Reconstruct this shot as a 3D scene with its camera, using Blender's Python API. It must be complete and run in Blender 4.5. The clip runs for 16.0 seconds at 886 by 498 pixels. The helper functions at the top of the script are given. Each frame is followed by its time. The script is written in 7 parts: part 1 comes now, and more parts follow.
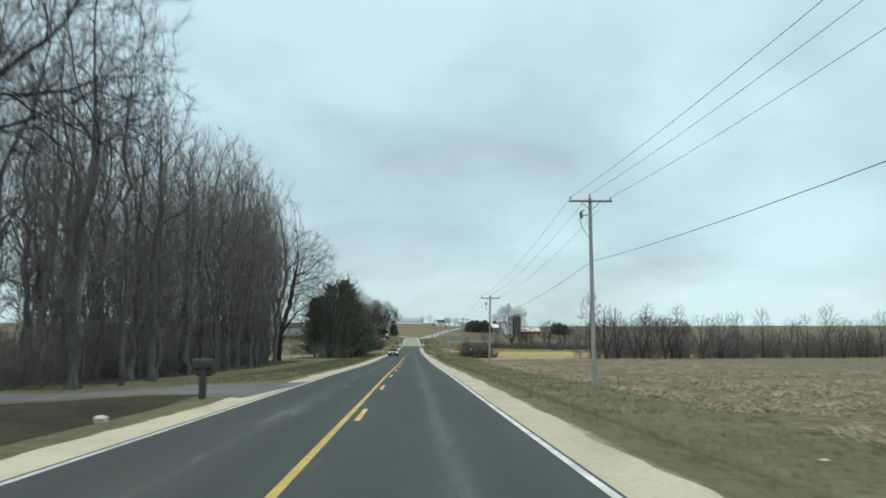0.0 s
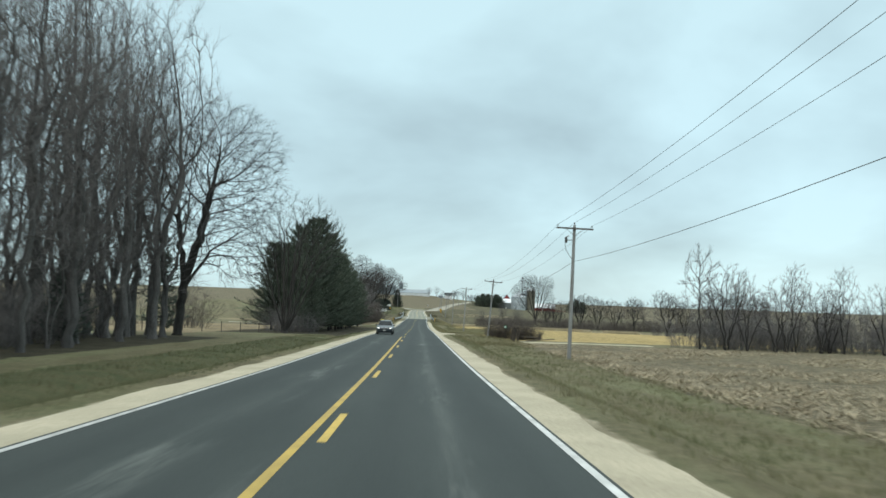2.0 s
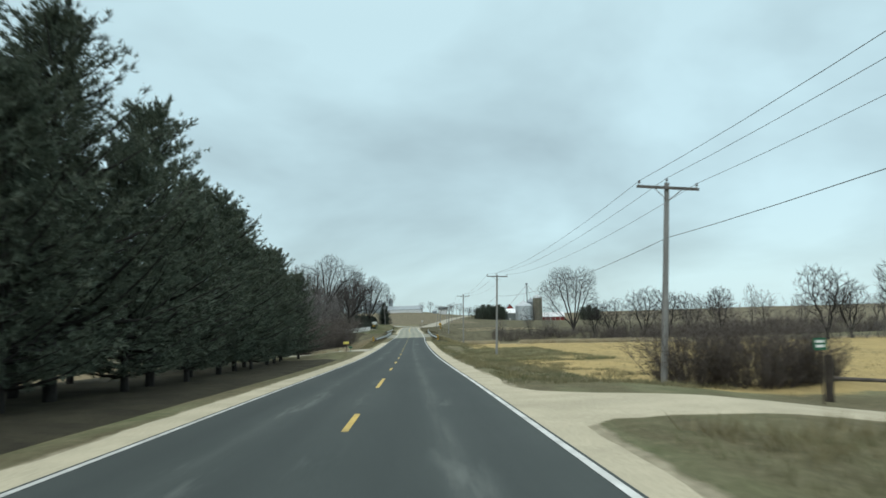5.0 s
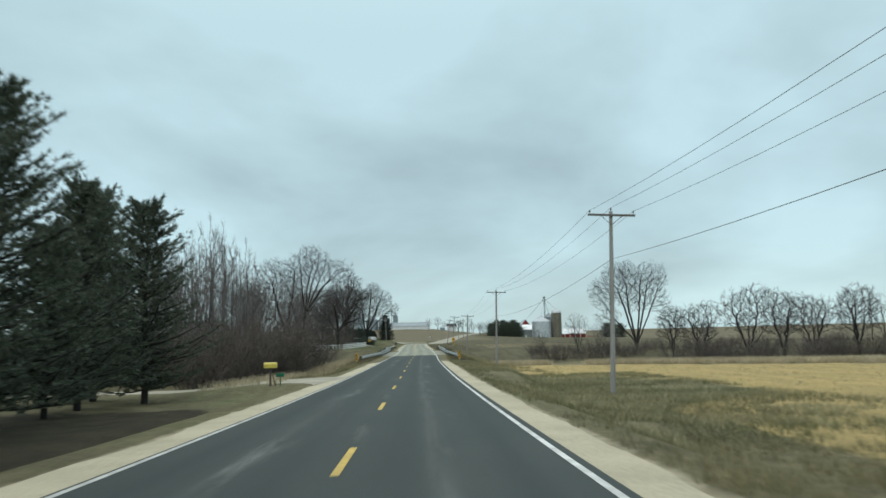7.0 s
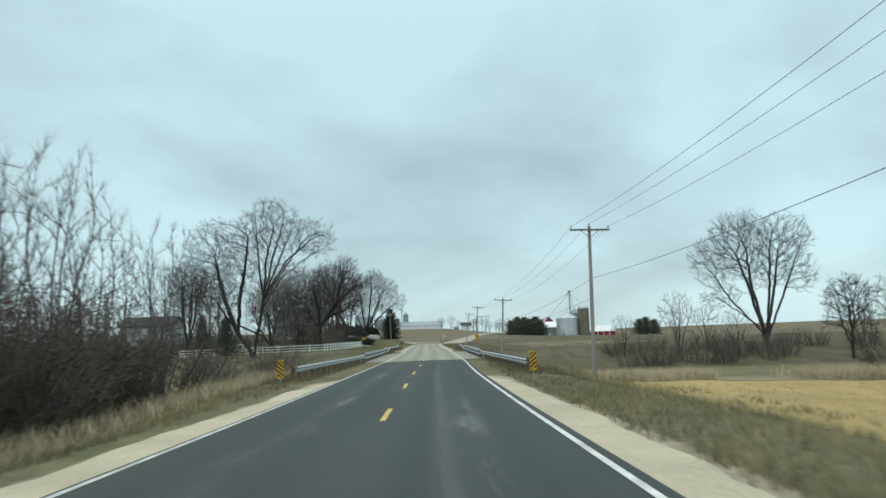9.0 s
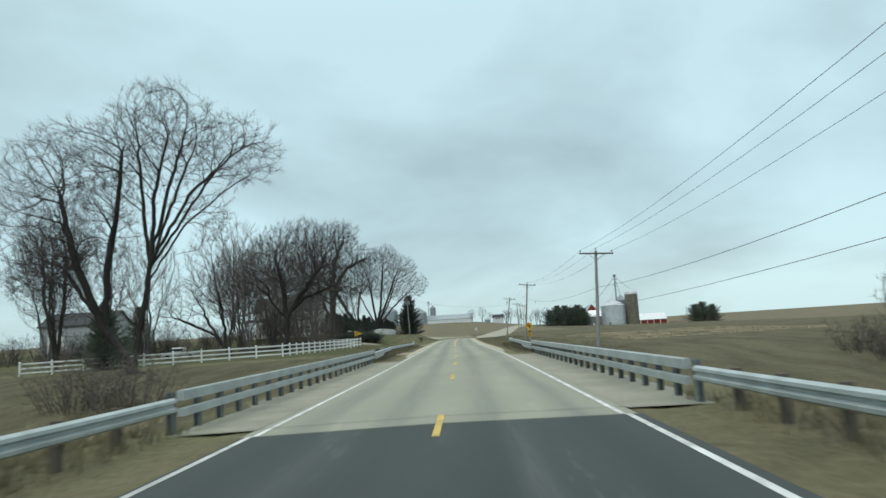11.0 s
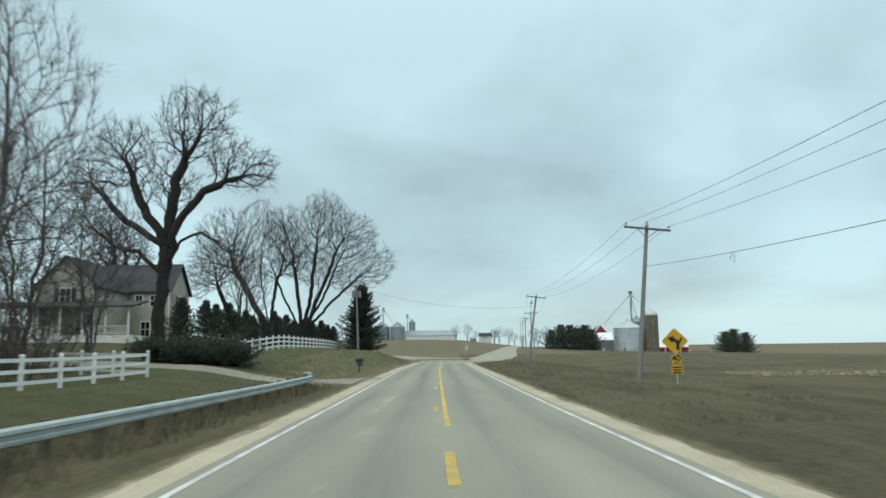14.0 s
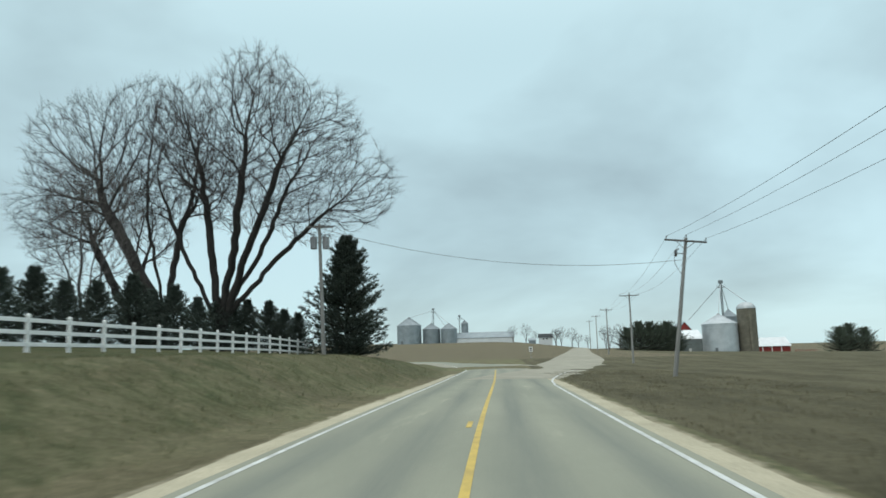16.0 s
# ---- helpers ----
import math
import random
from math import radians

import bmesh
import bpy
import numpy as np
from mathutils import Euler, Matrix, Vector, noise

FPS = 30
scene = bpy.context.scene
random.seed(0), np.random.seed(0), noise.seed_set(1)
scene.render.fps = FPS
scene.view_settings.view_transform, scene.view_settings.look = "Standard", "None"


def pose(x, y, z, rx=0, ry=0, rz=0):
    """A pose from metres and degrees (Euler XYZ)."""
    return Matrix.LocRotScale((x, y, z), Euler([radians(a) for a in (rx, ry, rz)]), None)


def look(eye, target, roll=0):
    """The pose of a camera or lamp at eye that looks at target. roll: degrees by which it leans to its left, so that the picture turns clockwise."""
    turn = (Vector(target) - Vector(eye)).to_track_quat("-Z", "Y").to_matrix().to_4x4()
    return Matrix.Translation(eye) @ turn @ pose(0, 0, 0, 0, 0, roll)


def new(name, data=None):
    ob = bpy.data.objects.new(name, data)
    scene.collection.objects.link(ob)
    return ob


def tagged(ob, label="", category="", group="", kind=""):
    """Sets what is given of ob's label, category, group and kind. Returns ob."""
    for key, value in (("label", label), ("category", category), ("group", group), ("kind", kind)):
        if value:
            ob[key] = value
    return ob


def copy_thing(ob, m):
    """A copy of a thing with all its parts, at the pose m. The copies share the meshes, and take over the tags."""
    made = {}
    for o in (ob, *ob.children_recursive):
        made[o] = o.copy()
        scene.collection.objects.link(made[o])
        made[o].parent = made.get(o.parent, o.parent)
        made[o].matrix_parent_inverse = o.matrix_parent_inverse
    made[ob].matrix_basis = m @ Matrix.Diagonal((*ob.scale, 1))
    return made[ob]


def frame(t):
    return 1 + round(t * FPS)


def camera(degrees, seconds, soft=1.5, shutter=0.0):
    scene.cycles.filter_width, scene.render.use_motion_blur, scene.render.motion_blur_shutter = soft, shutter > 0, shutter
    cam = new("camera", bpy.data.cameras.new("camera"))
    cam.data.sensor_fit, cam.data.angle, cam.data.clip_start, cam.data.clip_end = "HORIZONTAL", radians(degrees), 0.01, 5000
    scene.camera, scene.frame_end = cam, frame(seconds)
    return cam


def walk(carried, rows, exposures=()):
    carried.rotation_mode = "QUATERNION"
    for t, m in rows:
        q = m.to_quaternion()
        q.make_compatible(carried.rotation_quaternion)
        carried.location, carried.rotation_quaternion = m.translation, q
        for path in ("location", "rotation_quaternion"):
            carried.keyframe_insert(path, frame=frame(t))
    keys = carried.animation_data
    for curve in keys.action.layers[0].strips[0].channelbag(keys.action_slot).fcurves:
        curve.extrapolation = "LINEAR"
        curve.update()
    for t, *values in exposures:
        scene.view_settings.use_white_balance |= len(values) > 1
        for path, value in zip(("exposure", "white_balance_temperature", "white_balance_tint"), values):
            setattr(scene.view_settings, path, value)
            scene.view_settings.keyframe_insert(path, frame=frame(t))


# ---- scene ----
cam = camera(61.58, 16.0, soft=1.55, shutter=0.25)
# seconds, x, y, z, yaw to the left, pitch up, lean to the left
ROWS = [
    (0.0, 1.334, 16.083, 0.851, -2.329, 6.445, -0.165),
    (0.5, 1.308, 29.905, 0.641, -1.736, 4.246, 1.507),
    (1.0, 1.308, 43.674, 0.380, -1.837, 3.992, 1.527),
    (1.5, 1.321, 57.436, 0.115, -2.086, 4.412, 1.213),
    (2.0, 1.380, 71.046, -0.194, -1.727, 4.472, 1.943),
    (2.5, 1.404, 84.531, -0.523, -1.381, 4.486, 1.476),
    (3.0, 1.398, 98.174, -0.830, -1.498, 4.480, 1.237),
    (3.5, 1.342, 112.047, -1.077, -2.002, 4.439, -0.050),
    (4.0, 1.330, 125.759, -1.282, -2.643, 4.437, -1.322),
    (4.5, 1.315, 139.316, -1.490, -2.967, 5.024, -2.172),
    (5.0, 1.320, 152.911, -1.724, -2.622, 5.800, -1.744),
    (7.5, 1.343, 221.435, -2.970, -2.029, 7.288, -1.699),
    (8.0, 1.331, 235.113, -3.112, -1.691, 7.270, -2.241),
    (8.5, 1.366, 248.842, -3.204, -1.171, 7.159, -2.245),
    (9.0, 1.414, 262.458, -3.253, -1.301, 7.346, -2.151),
    (11.5, 1.282, 328.933, -2.940, 1.797, 6.836, -4.075),
    (12.0, 1.105, 341.999, -2.811, 2.539, 6.665, -4.245),
    (12.5, 0.905, 355.074, -2.674, 1.984, 7.515, -3.860),
    (13.0, 0.770, 368.176, -2.531, 0.729, 8.312, -2.511),
    (13.5, 0.648, 381.206, -2.400, -0.147, 8.382, -0.574),
    (14.0, 0.600, 394.164, -2.292, -0.391, 8.394, -0.772),
    (14.5, 0.625, 407.024, -2.192, -0.418, 8.882, -2.019),
    (15.0, 0.700, 420.157, -2.076, 0.622, 9.407, -1.756),
    (15.5, 0.872, 433.583, -1.927, 2.229, 9.247, -1.227),
    (16.0, 1.049, 447.073, -1.764, 3.805, 8.758, -1.490),
]


def stand(x, y, z, yaw, pitch, lean):
    a, b = radians(yaw), radians(pitch)
    ahead = Vector((-math.sin(a) * math.cos(b), math.cos(a) * math.cos(b), math.sin(b)))
    return look((x, y, z), Vector((x, y, z)) + ahead, lean)


walk(cam, [(t, stand(*row)) for t, *row in ROWS],
     exposures=((0, 0.05), (1, 0.15), (3, 0.06), (4, 0.0), (5, 0.0), (7.5, -0.1), (8, -0.1), (8.5, 0.0), (9, 0.0), (11.5, 0.0), (13, 0.0), (14.5, -0.05), (16, -0.05)))

# ---- an overcast sky, brighter overhead, and a veiled sun ----
world = bpy.data.worlds.new("overcast")
scene.world = world
world.use_nodes = True
wt = world.node_tree
wt.nodes.clear()


def wnode(kind, **inputs):
    n = wt.nodes.new(kind)
    for key, value in inputs.items():
        n.inputs[key.replace("_", " ")].default_value = value
    return n


w_co = wnode("ShaderNodeTexCoord")
w_split = wnode("ShaderNodeSeparateXYZ")
wt.links.new(w_co.outputs["Generated"], w_split.inputs[0])
# clouds lie in a flat layer: the direction divided by its height
w_up = wnode("ShaderNodeMath")
w_up.operation = "MAXIMUM"
w_up.inputs[1].default_value = 0.0
wt.links.new(w_split.outputs["Z"], w_up.inputs[0])
w_den = wnode("ShaderNodeMath")
w_den.operation = "ADD"
w_den.inputs[1].default_value = 0.42
wt.links.new(w_up.outputs[0], w_den.inputs[0])
w_div = wnode("ShaderNodeVectorMath")
w_div.operation = "DIVIDE"
w_comb = wnode("ShaderNodeCombineXYZ")
for k in "XYZ":
    wt.links.new(w_den.outputs[0], w_comb.inputs[k])
wt.links.new(w_co.outputs["Generated"], w_div.inputs[0])
wt.links.new(w_comb.outputs[0], w_div.inputs[1])
w_cloud = wnode("ShaderNodeTexNoise", Scale=1.5, Detail=5.0, Roughness=0.5, Distortion=0.25)
wt.links.new(w_div.outputs[0], w_cloud.inputs["Vector"])
w_ramp = wnode("ShaderNodeValToRGB")
w_ramp.color_ramp.elements[0].position, w_ramp.color_ramp.elements[1].position = 0.33, 0.62
w_ramp.color_ramp.elements[0].color = (0.355, 0.475, 0.50, 1)
w_ramp.color_ramp.elements[1].color = (0.565, 0.775, 0.82, 1)
wt.links.new(w_cloud.outputs["Fac"], w_ramp.inputs[0])
# the grading of an overcast sky from the horizon to overhead
w_grade = wnode("ShaderNodeMapRange")
w_grade.interpolation_type = "SMOOTHSTEP"
w_grade.inputs["From Min"].default_value, w_grade.inputs["From Max"].default_value = 0.38, 0.95
w_grade.inputs["To Min"].default_value, w_grade.inputs["To Max"].default_value = 0.96, 2.7
wt.links.new(w_up.outputs[0], w_grade.inputs["Value"])
w_mul = wnode("ShaderNodeVectorMath")
w_mul.operation = "MULTIPLY"
# the cloud overhead is thinner and whiter
w_white = wnode("ShaderNodeMapRange")
w_white.interpolation_type = "SMOOTHSTEP"
w_white.inputs["From Min"].default_value, w_white.inputs["From Max"].default_value = 0.40, 0.75
wt.links.new(w_up.outputs[0], w_white.inputs["Value"])
w_mix = wnode("ShaderNodeMix")
w_mix.data_type = "RGBA"
w_mix.inputs["B"].default_value = (0.60, 0.645, 0.635, 1)
wt.links.new(w_white.outputs["Result"], w_mix.inputs["Factor"])
wt.links.new(w_ramp.outputs["Color"], w_mix.inputs["A"])
wt.links.new(w_mix.outputs["Result"], w_mul.inputs[0])
wt.links.new(w_grade.outputs["Result"], w_mul.inputs[1])
# a thin share of clear sky behind the cloud
w_sky = wnode("ShaderNodeTexSky")
w_sky.sky_type = "NISHITA"
w_sky.sun_disc = False
w_sky.sun_elevation, w_sky.sun_rotation = radians(42), radians(-150)
w_add = wnode("ShaderNodeVectorMath")
w_add.operation = "MULTIPLY_ADD"
w_add.inputs[1].default_value = (0.02, 0.02, 0.02)
wt.links.new(w_sky.outputs["Color"], w_add.inputs[0])
wt.links.new(w_mul.outputs[0], w_add.inputs[2])
w_bg = wnode("ShaderNodeBackground", Strength=1.0)
wt.links.new(w_add.outputs[0], w_bg.inputs["Color"])
w_out = wnode("ShaderNodeOutputWorld")
wt.links.new(w_bg.outputs[0], w_out.inputs["Surface"])

sun = new("sun", bpy.data.lights.new("sun", "SUN"))
sun.data.energy, sun.data.angle, sun.data.color = 0.7, radians(25), (1.0, 0.96, 0.9)
sun.matrix_world = look((0, 0, 0), (0.37, 0.64, -0.67))

# ---- materials ----
def mat(name, base, other=None, rough=0.8, metal=0.0, grain=8.0, patch=0.6, bump=0.3, depth=0.02, stretch=(1, 1, 1), vary=0.12, lift=0.0, coat=0.0):
    """A surface with fine grain and broad patches: base and other are the two colours that the patches mix."""
    m = bpy.data.materials.new(name)
    m.use_nodes = True
    nt = m.node_tree
    b = nt.nodes["Principled BSDF"]
    other = other or tuple(c * 0.72 for c in base)
    co = nt.nodes.new("ShaderNodeTexCoord")
    mp = nt.nodes.new("ShaderNodeMapping")
    mp.inputs["Scale"].default_value = stretch
    nt.links.new(co.outputs["Object"], mp.inputs["Vector"])
    broad = nt.nodes.new("ShaderNodeTexNoise")
    broad.inputs["Scale"].default_value, broad.inputs["Detail"].default_value = patch, 6
    fine = nt.nodes.new("ShaderNodeTexNoise")
    fine.inputs["Scale"].default_value, fine.inputs["Detail"].default_value, fine.inputs["Roughness"].default_value = grain, 5, 0.65
    for n in (broad, fine):
        nt.links.new(mp.outputs[0], n.inputs["Vector"])
    ramp = nt.nodes.new("ShaderNodeMapRange")
    ramp.inputs["From Min"].default_value, ramp.inputs["From Max"].default_value = 0.35, 0.65
    nt.links.new(broad.outputs["Fac"], ramp.inputs["Value"])
    mix = nt.nodes.new("ShaderNodeMix")
    mix.data_type = "RGBA"
    mix.inputs["A"].default_value, mix.inputs["B"].default_value = (*base, 1), (*other, 1)
    nt.links.new(ramp.outputs["Result"], mix.inputs["Factor"])
    # grain and a little difference from piece to piece
    info = nt.nodes.new("ShaderNodeObjectInfo")
    g = nt.nodes.new("ShaderNodeMapRange")
    g.inputs["From Min"].default_value, g.inputs["From Max"].default_value = 0.3, 0.7
    g.inputs["To Min"].default_value, g.inputs["To Max"].default_value = 1 - vary * 1.5, 1 + vary * 1.5
    nt.links.new(fine.outputs["Fac"], g.inputs["Value"])
    r = nt.nodes.new("ShaderNodeMapRange")
    r.inputs["To Min"].default_value, r.inputs["To Max"].default_value = 1 - vary, 1 + vary
    nt.links.new(info.outputs["Random"], r.inputs["Value"])
    both = nt.nodes.new("ShaderNodeMath")
    both.operation = "MULTIPLY"
    nt.links.new(g.outputs["Result"], both.inputs[0])
    nt.links.new(r.outputs["Result"], both.inputs[1])
    mul = nt.nodes.new("ShaderNodeVectorMath")
    mul.operation = "SCALE"
    nt.links.new(mix.outputs["Result"], mul.inputs[0])
    nt.links.new(both.outputs[0], mul.inputs["Scale"])
    nt.links.new(mul.outputs[0], b.inputs["Base Color"])
    b.inputs["Roughness"].default_value, b.inputs["Metallic"].default_value = rough, metal
    b.inputs["Coat Weight"].default_value = coat
    if rough > 0.75:
        b.inputs["Specular IOR Level"].default_value = 0.25
    if bump:
        bp = nt.nodes.new("ShaderNodeBump")
        bp.inputs["Strength"].default_value, bp.inputs["Distance"].default_value = bump, depth
        nt.links.new(fine.outputs["Fac"], bp.inputs["Height"])
        nt.links.new(bp.outputs[0], b.inputs["Normal"])
    if lift:
        b.inputs["Emission Color"].default_value, b.inputs["Emission Strength"].default_value = (*base, 1), lift
    return m


def ground_material():
    """Verge grass, ploughed earth, stubble, leaf litter and pale wild grass, mixed by the plan's zones."""
    m = bpy.data.materials.new("ground_cover")
    m.use_nodes = True
    nt = m.node_tree
    b = nt.nodes["Principled BSDF"]
    b.inputs["Roughness"].default_value, b.inputs["Specular IOR Level"].default_value = 0.95, 0.1
    co = nt.nodes.new("ShaderNodeTexCoord")

    def noise_of(scale, detail=5, rough=0.6, stretch=None):
        n = nt.nodes.new("ShaderNodeTexNoise")
        n.inputs["Scale"].default_value, n.inputs["Detail"].default_value, n.inputs["Roughness"].default_value = scale, detail, rough
        if stretch:
            mp = nt.nodes.new("ShaderNodeMapping")
            mp.inputs["Scale"].default_value = stretch
            nt.links.new(co.outputs["Object"], mp.inputs["Vector"])
            nt.links.new(mp.outputs[0], n.inputs["Vector"])
        else:
            nt.links.new(co.outputs["Object"], n.inputs["Vector"])
        return n.outputs["Fac"]

    def span(value, a, b_, lo=0.0, hi=1.0):
        r = nt.nodes.new("ShaderNodeMapRange")
        for key, v in (("From Min", a), ("From Max", b_), ("To Min", lo), ("To Max", hi)):
            r.inputs[key].default_value = v
        nt.links.new(value, r.inputs["Value"])
        return r.outputs["Result"]

    def mixed(f, a, c):
        x = nt.nodes.new("ShaderNodeMix")
        x.data_type = "RGBA"
        nt.links.new(f, x.inputs["Factor"])
        for key, v in (("A", a), ("B", c)):
            if isinstance(v, tuple):
                x.inputs[key].default_value = (*v, 1)
            else:
                nt.links.new(v, x.inputs[key])
        return x.outputs["Result"]

    broad, mid, fine = noise_of(0.07, 4), noise_of(0.55, 6), noise_of(7.0, 6, 0.7)
    along = noise_of(0.5, 5, 0.6, (1.0, 0.16, 1.0))
    furrow = noise_of(0.9, 4, 0.6, (0.35, 1.5, 1.0))
    green = mixed(span(mid, 0.36, 0.62), (0.118, 0.130, 0.066), (0.188, 0.186, 0.110))
    green = mixed(span(along, 0.42, 0.62), green, (0.125, 0.112, 0.066))
    brown = mixed(span(mid, 0.40, 0.60), (0.178, 0.160, 0.098), (0.118, 0.108, 0.066))
    grass = mixed(span(broad, 0.42, 0.58), green, brown)
    clod = noise_of(2.6, 6, 0.75, (0.6, 1.3, 1.0))
    grass = mixed(span(clod, 0.54, 0.70), grass, (0.205, 0.185, 0.115))
    grass = mixed(span(clod, 0.43, 0.33), grass, (0.085, 0.088, 0.048))
    earth = mixed(span(furrow, 0.36, 0.60), (0.098, 0.086, 0.057), (0.156, 0.137, 0.090))
    earth = mixed(span(clod, 0.53, 0.64), earth, (0.275, 0.243, 0.165))
    earth = mixed(span(clod, 0.45, 0.36), earth, (0.052, 0.046, 0.033))
    stubble = mixed(span(along, 0.38, 0.62), (0.40, 0.305, 0.135), (0.31, 0.245, 0.115))
    litter = mixed(span(mid, 0.38, 0.62), (0.062, 0.058, 0.039), (0.042, 0.039, 0.028))
    dry = mixed(span(along, 0.40, 0.62), (0.116, 0.106, 0.066), (0.074, 0.069, 0.042))
    dry = mixed(span(clod, 0.55, 0.70), dry, (0.152, 0.138, 0.088))
    wild = mixed(span(mid, 0.35, 0.62), (0.29, 0.24, 0.15), (0.185, 0.15, 0.092))
    lawn = mixed(span(mid, 0.36, 0.64), (0.066, 0.078, 0.038), (0.102, 0.100, 0.054))
    lawn = mixed(span(clod, 0.54, 0.68), lawn, (0.128, 0.116, 0.068))
    spilt = mixed(span(mid, 0.40, 0.62), (0.38, 0.345, 0.25), (0.22, 0.20, 0.135))
    za, zb, zc = (nt.nodes.new("ShaderNodeAttribute") for _ in range(3))
    za.attribute_name, zb.attribute_name, zc.attribute_name = "zone_a", "zone_b", "zone_c"
    sa, sb, sc = (nt.nodes.new("ShaderNodeSeparateColor") for _ in range(3))
    nt.links.new(za.outputs["Color"], sa.inputs[0])
    nt.links.new(zb.outputs["Color"], sb.inputs[0])
    nt.links.new(zc.outputs["Color"], sc.inputs[0])
    edge = noise_of(0.9, 6, 0.7)
    col = grass
    for w, c in ((sc.outputs[0], dry), (sa.outputs[0], earth), (sa.outputs[1], stubble), (sa.outputs[2], litter), (sb.outputs[0], wild), (sb.outputs[1], lawn), (sb.outputs[2], spilt)):
        s = nt.nodes.new("ShaderNodeMath")
        s.operation = "MULTIPLY_ADD"
        s.inputs[1].default_value = 0.9
        nt.links.new(edge, s.inputs[0])
        nt.links.new(w, s.inputs[2])
        col = mixed(span(s.outputs[0], 0.85, 1.05), col, c)
    mul = nt.nodes.new("ShaderNodeVectorMath")
    mul.operation = "SCALE"
    nt.links.new(col, mul.inputs[0])
    nt.links.new(span(fine, 0.3, 0.7, 0.72, 1.28), mul.inputs["Scale"])
    nt.links.new(mul.outputs[0], b.inputs["Base Color"])
    bp = nt.nodes.new("ShaderNodeBump")
    bp.inputs["Strength"].default_value, bp.inputs["Distance"].default_value = 0.9, 0.12
    nt.links.new(fine, bp.inputs["Height"])
    nt.links.new(bp.outputs[0], b.inputs["Normal"])
    return m


def road_material(name, dark, pale, wear, track, streak):
    """A road surface worn pale or dark in the wheel tracks, with fine stone grain and long streaks."""
    m = bpy.data.materials.new(name)
    m.use_nodes = True
    nt = m.node_tree
    b = nt.nodes["Principled BSDF"]
    b.inputs["Roughness"].default_value, b.inputs["Specular IOR Level"].default_value = 0.82, 0.3
    co = nt.nodes.new("ShaderNodeTexCoord")

    def tex(scale, stretch, detail=5):
        mp = nt.nodes.new("ShaderNodeMapping")
        mp.inputs["Scale"].default_value = stretch
        nt.links.new(co.outputs["Object"], mp.inputs["Vector"])
        n = nt.nodes.new("ShaderNodeTexNoise")
        n.inputs["Scale"].default_value, n.inputs["Detail"].default_value, n.inputs["Roughness"].default_value = scale, detail, 0.65
        nt.links.new(mp.outputs[0], n.inputs["Vector"])
        return n.outputs["Fac"]

    def span(value, a, b_, lo=0.0, hi=1.0):
        r = nt.nodes.new("ShaderNodeMapRange")
        for key, v in (("From Min", a), ("From Max", b_), ("To Min", lo), ("To Max", hi)):
            r.inputs[key].default_value = v
        nt.links.new(value, r.inputs["Value"])
        return r.outputs["Result"]

    def mixed(f, a, c):
        x = nt.nodes.new("ShaderNodeMix")
        x.data_type = "RGBA"
        nt.links.new(f, x.inputs["Factor"])
        for key, v in (("A", a), ("B", c)):
            if isinstance(v, tuple):
                x.inputs[key].default_value = (*v, 1)
            else:
                nt.links.new(v, x.inputs[key])
        return x.outputs["Result"]

    at = nt.nodes.new("ShaderNodeAttribute")
    at.attribute_name = "wear"
    sep = nt.nodes.new("ShaderNodeSeparateColor")
    nt.links.new(at.outputs["Color"], sep.inputs[0])
    long = tex(1.3, (1.0, 0.035, 1.0))
    blot = tex(0.35, (1.0, 0.3, 1.0))
    grain = tex(45.0, (1, 1, 1), 3)
    col = mixed(span(blot, 0.35, 0.65), dark, pale)
    wheel = nt.nodes.new("ShaderNodeMath")
    wheel.operation = "MULTIPLY"
    nt.links.new(sep.outputs[0], wheel.inputs[0])
    nt.links.new(span(long, 0.35, 0.65, 0.35, 1.0), wheel.inputs[1])
    col = mixed(wheel.outputs[0], col, track)
    scuff = nt.nodes.new("ShaderNodeMath")
    scuff.operation = "MULTIPLY"
    nt.links.new(sep.outputs[1], scuff.inputs[0])
    nt.links.new(span(tex(1.1, (1.0, 0.12, 1.0)), 0.56, 0.70), scuff.inputs[1])
    col = mixed(scuff.outputs[0], col, streak)
    # a long pale seam worn along the lane
    seam = nt.nodes.new("ShaderNodeMath")
    seam.operation = "MULTIPLY"
    nt.links.new(sep.outputs[2], seam.inputs[0])
    nt.links.new(span(tex(2.2, (1.6, 0.10, 1.0)), 0.34, 0.62, 0.12, 0.75), seam.inputs[1])
    col = mixed(seam.outputs[0], col, tuple(0.5 * (a + b) for a, b in zip(pale, streak)))
    mul = nt.nodes.new("ShaderNodeVectorMath")
    mul.operation = "SCALE"
    nt.links.new(col, mul.inputs[0])
    nt.links.new(span(grain, 0.3, 0.7, 1 - wear, 1 + wear), mul.inputs["Scale"])
    nt.links.new(mul.outputs[0], b.inputs["Base Color"])
    bp = nt.nodes.new("ShaderNodeBump")
    bp.inputs["Strength"].default_value, bp.inputs["Distance"].default_value = 0.35, 0.006
    nt.links.new(grain, bp.inputs["Height"])
    nt.links.new(bp.outputs[0], b.inputs["Normal"])
    return m


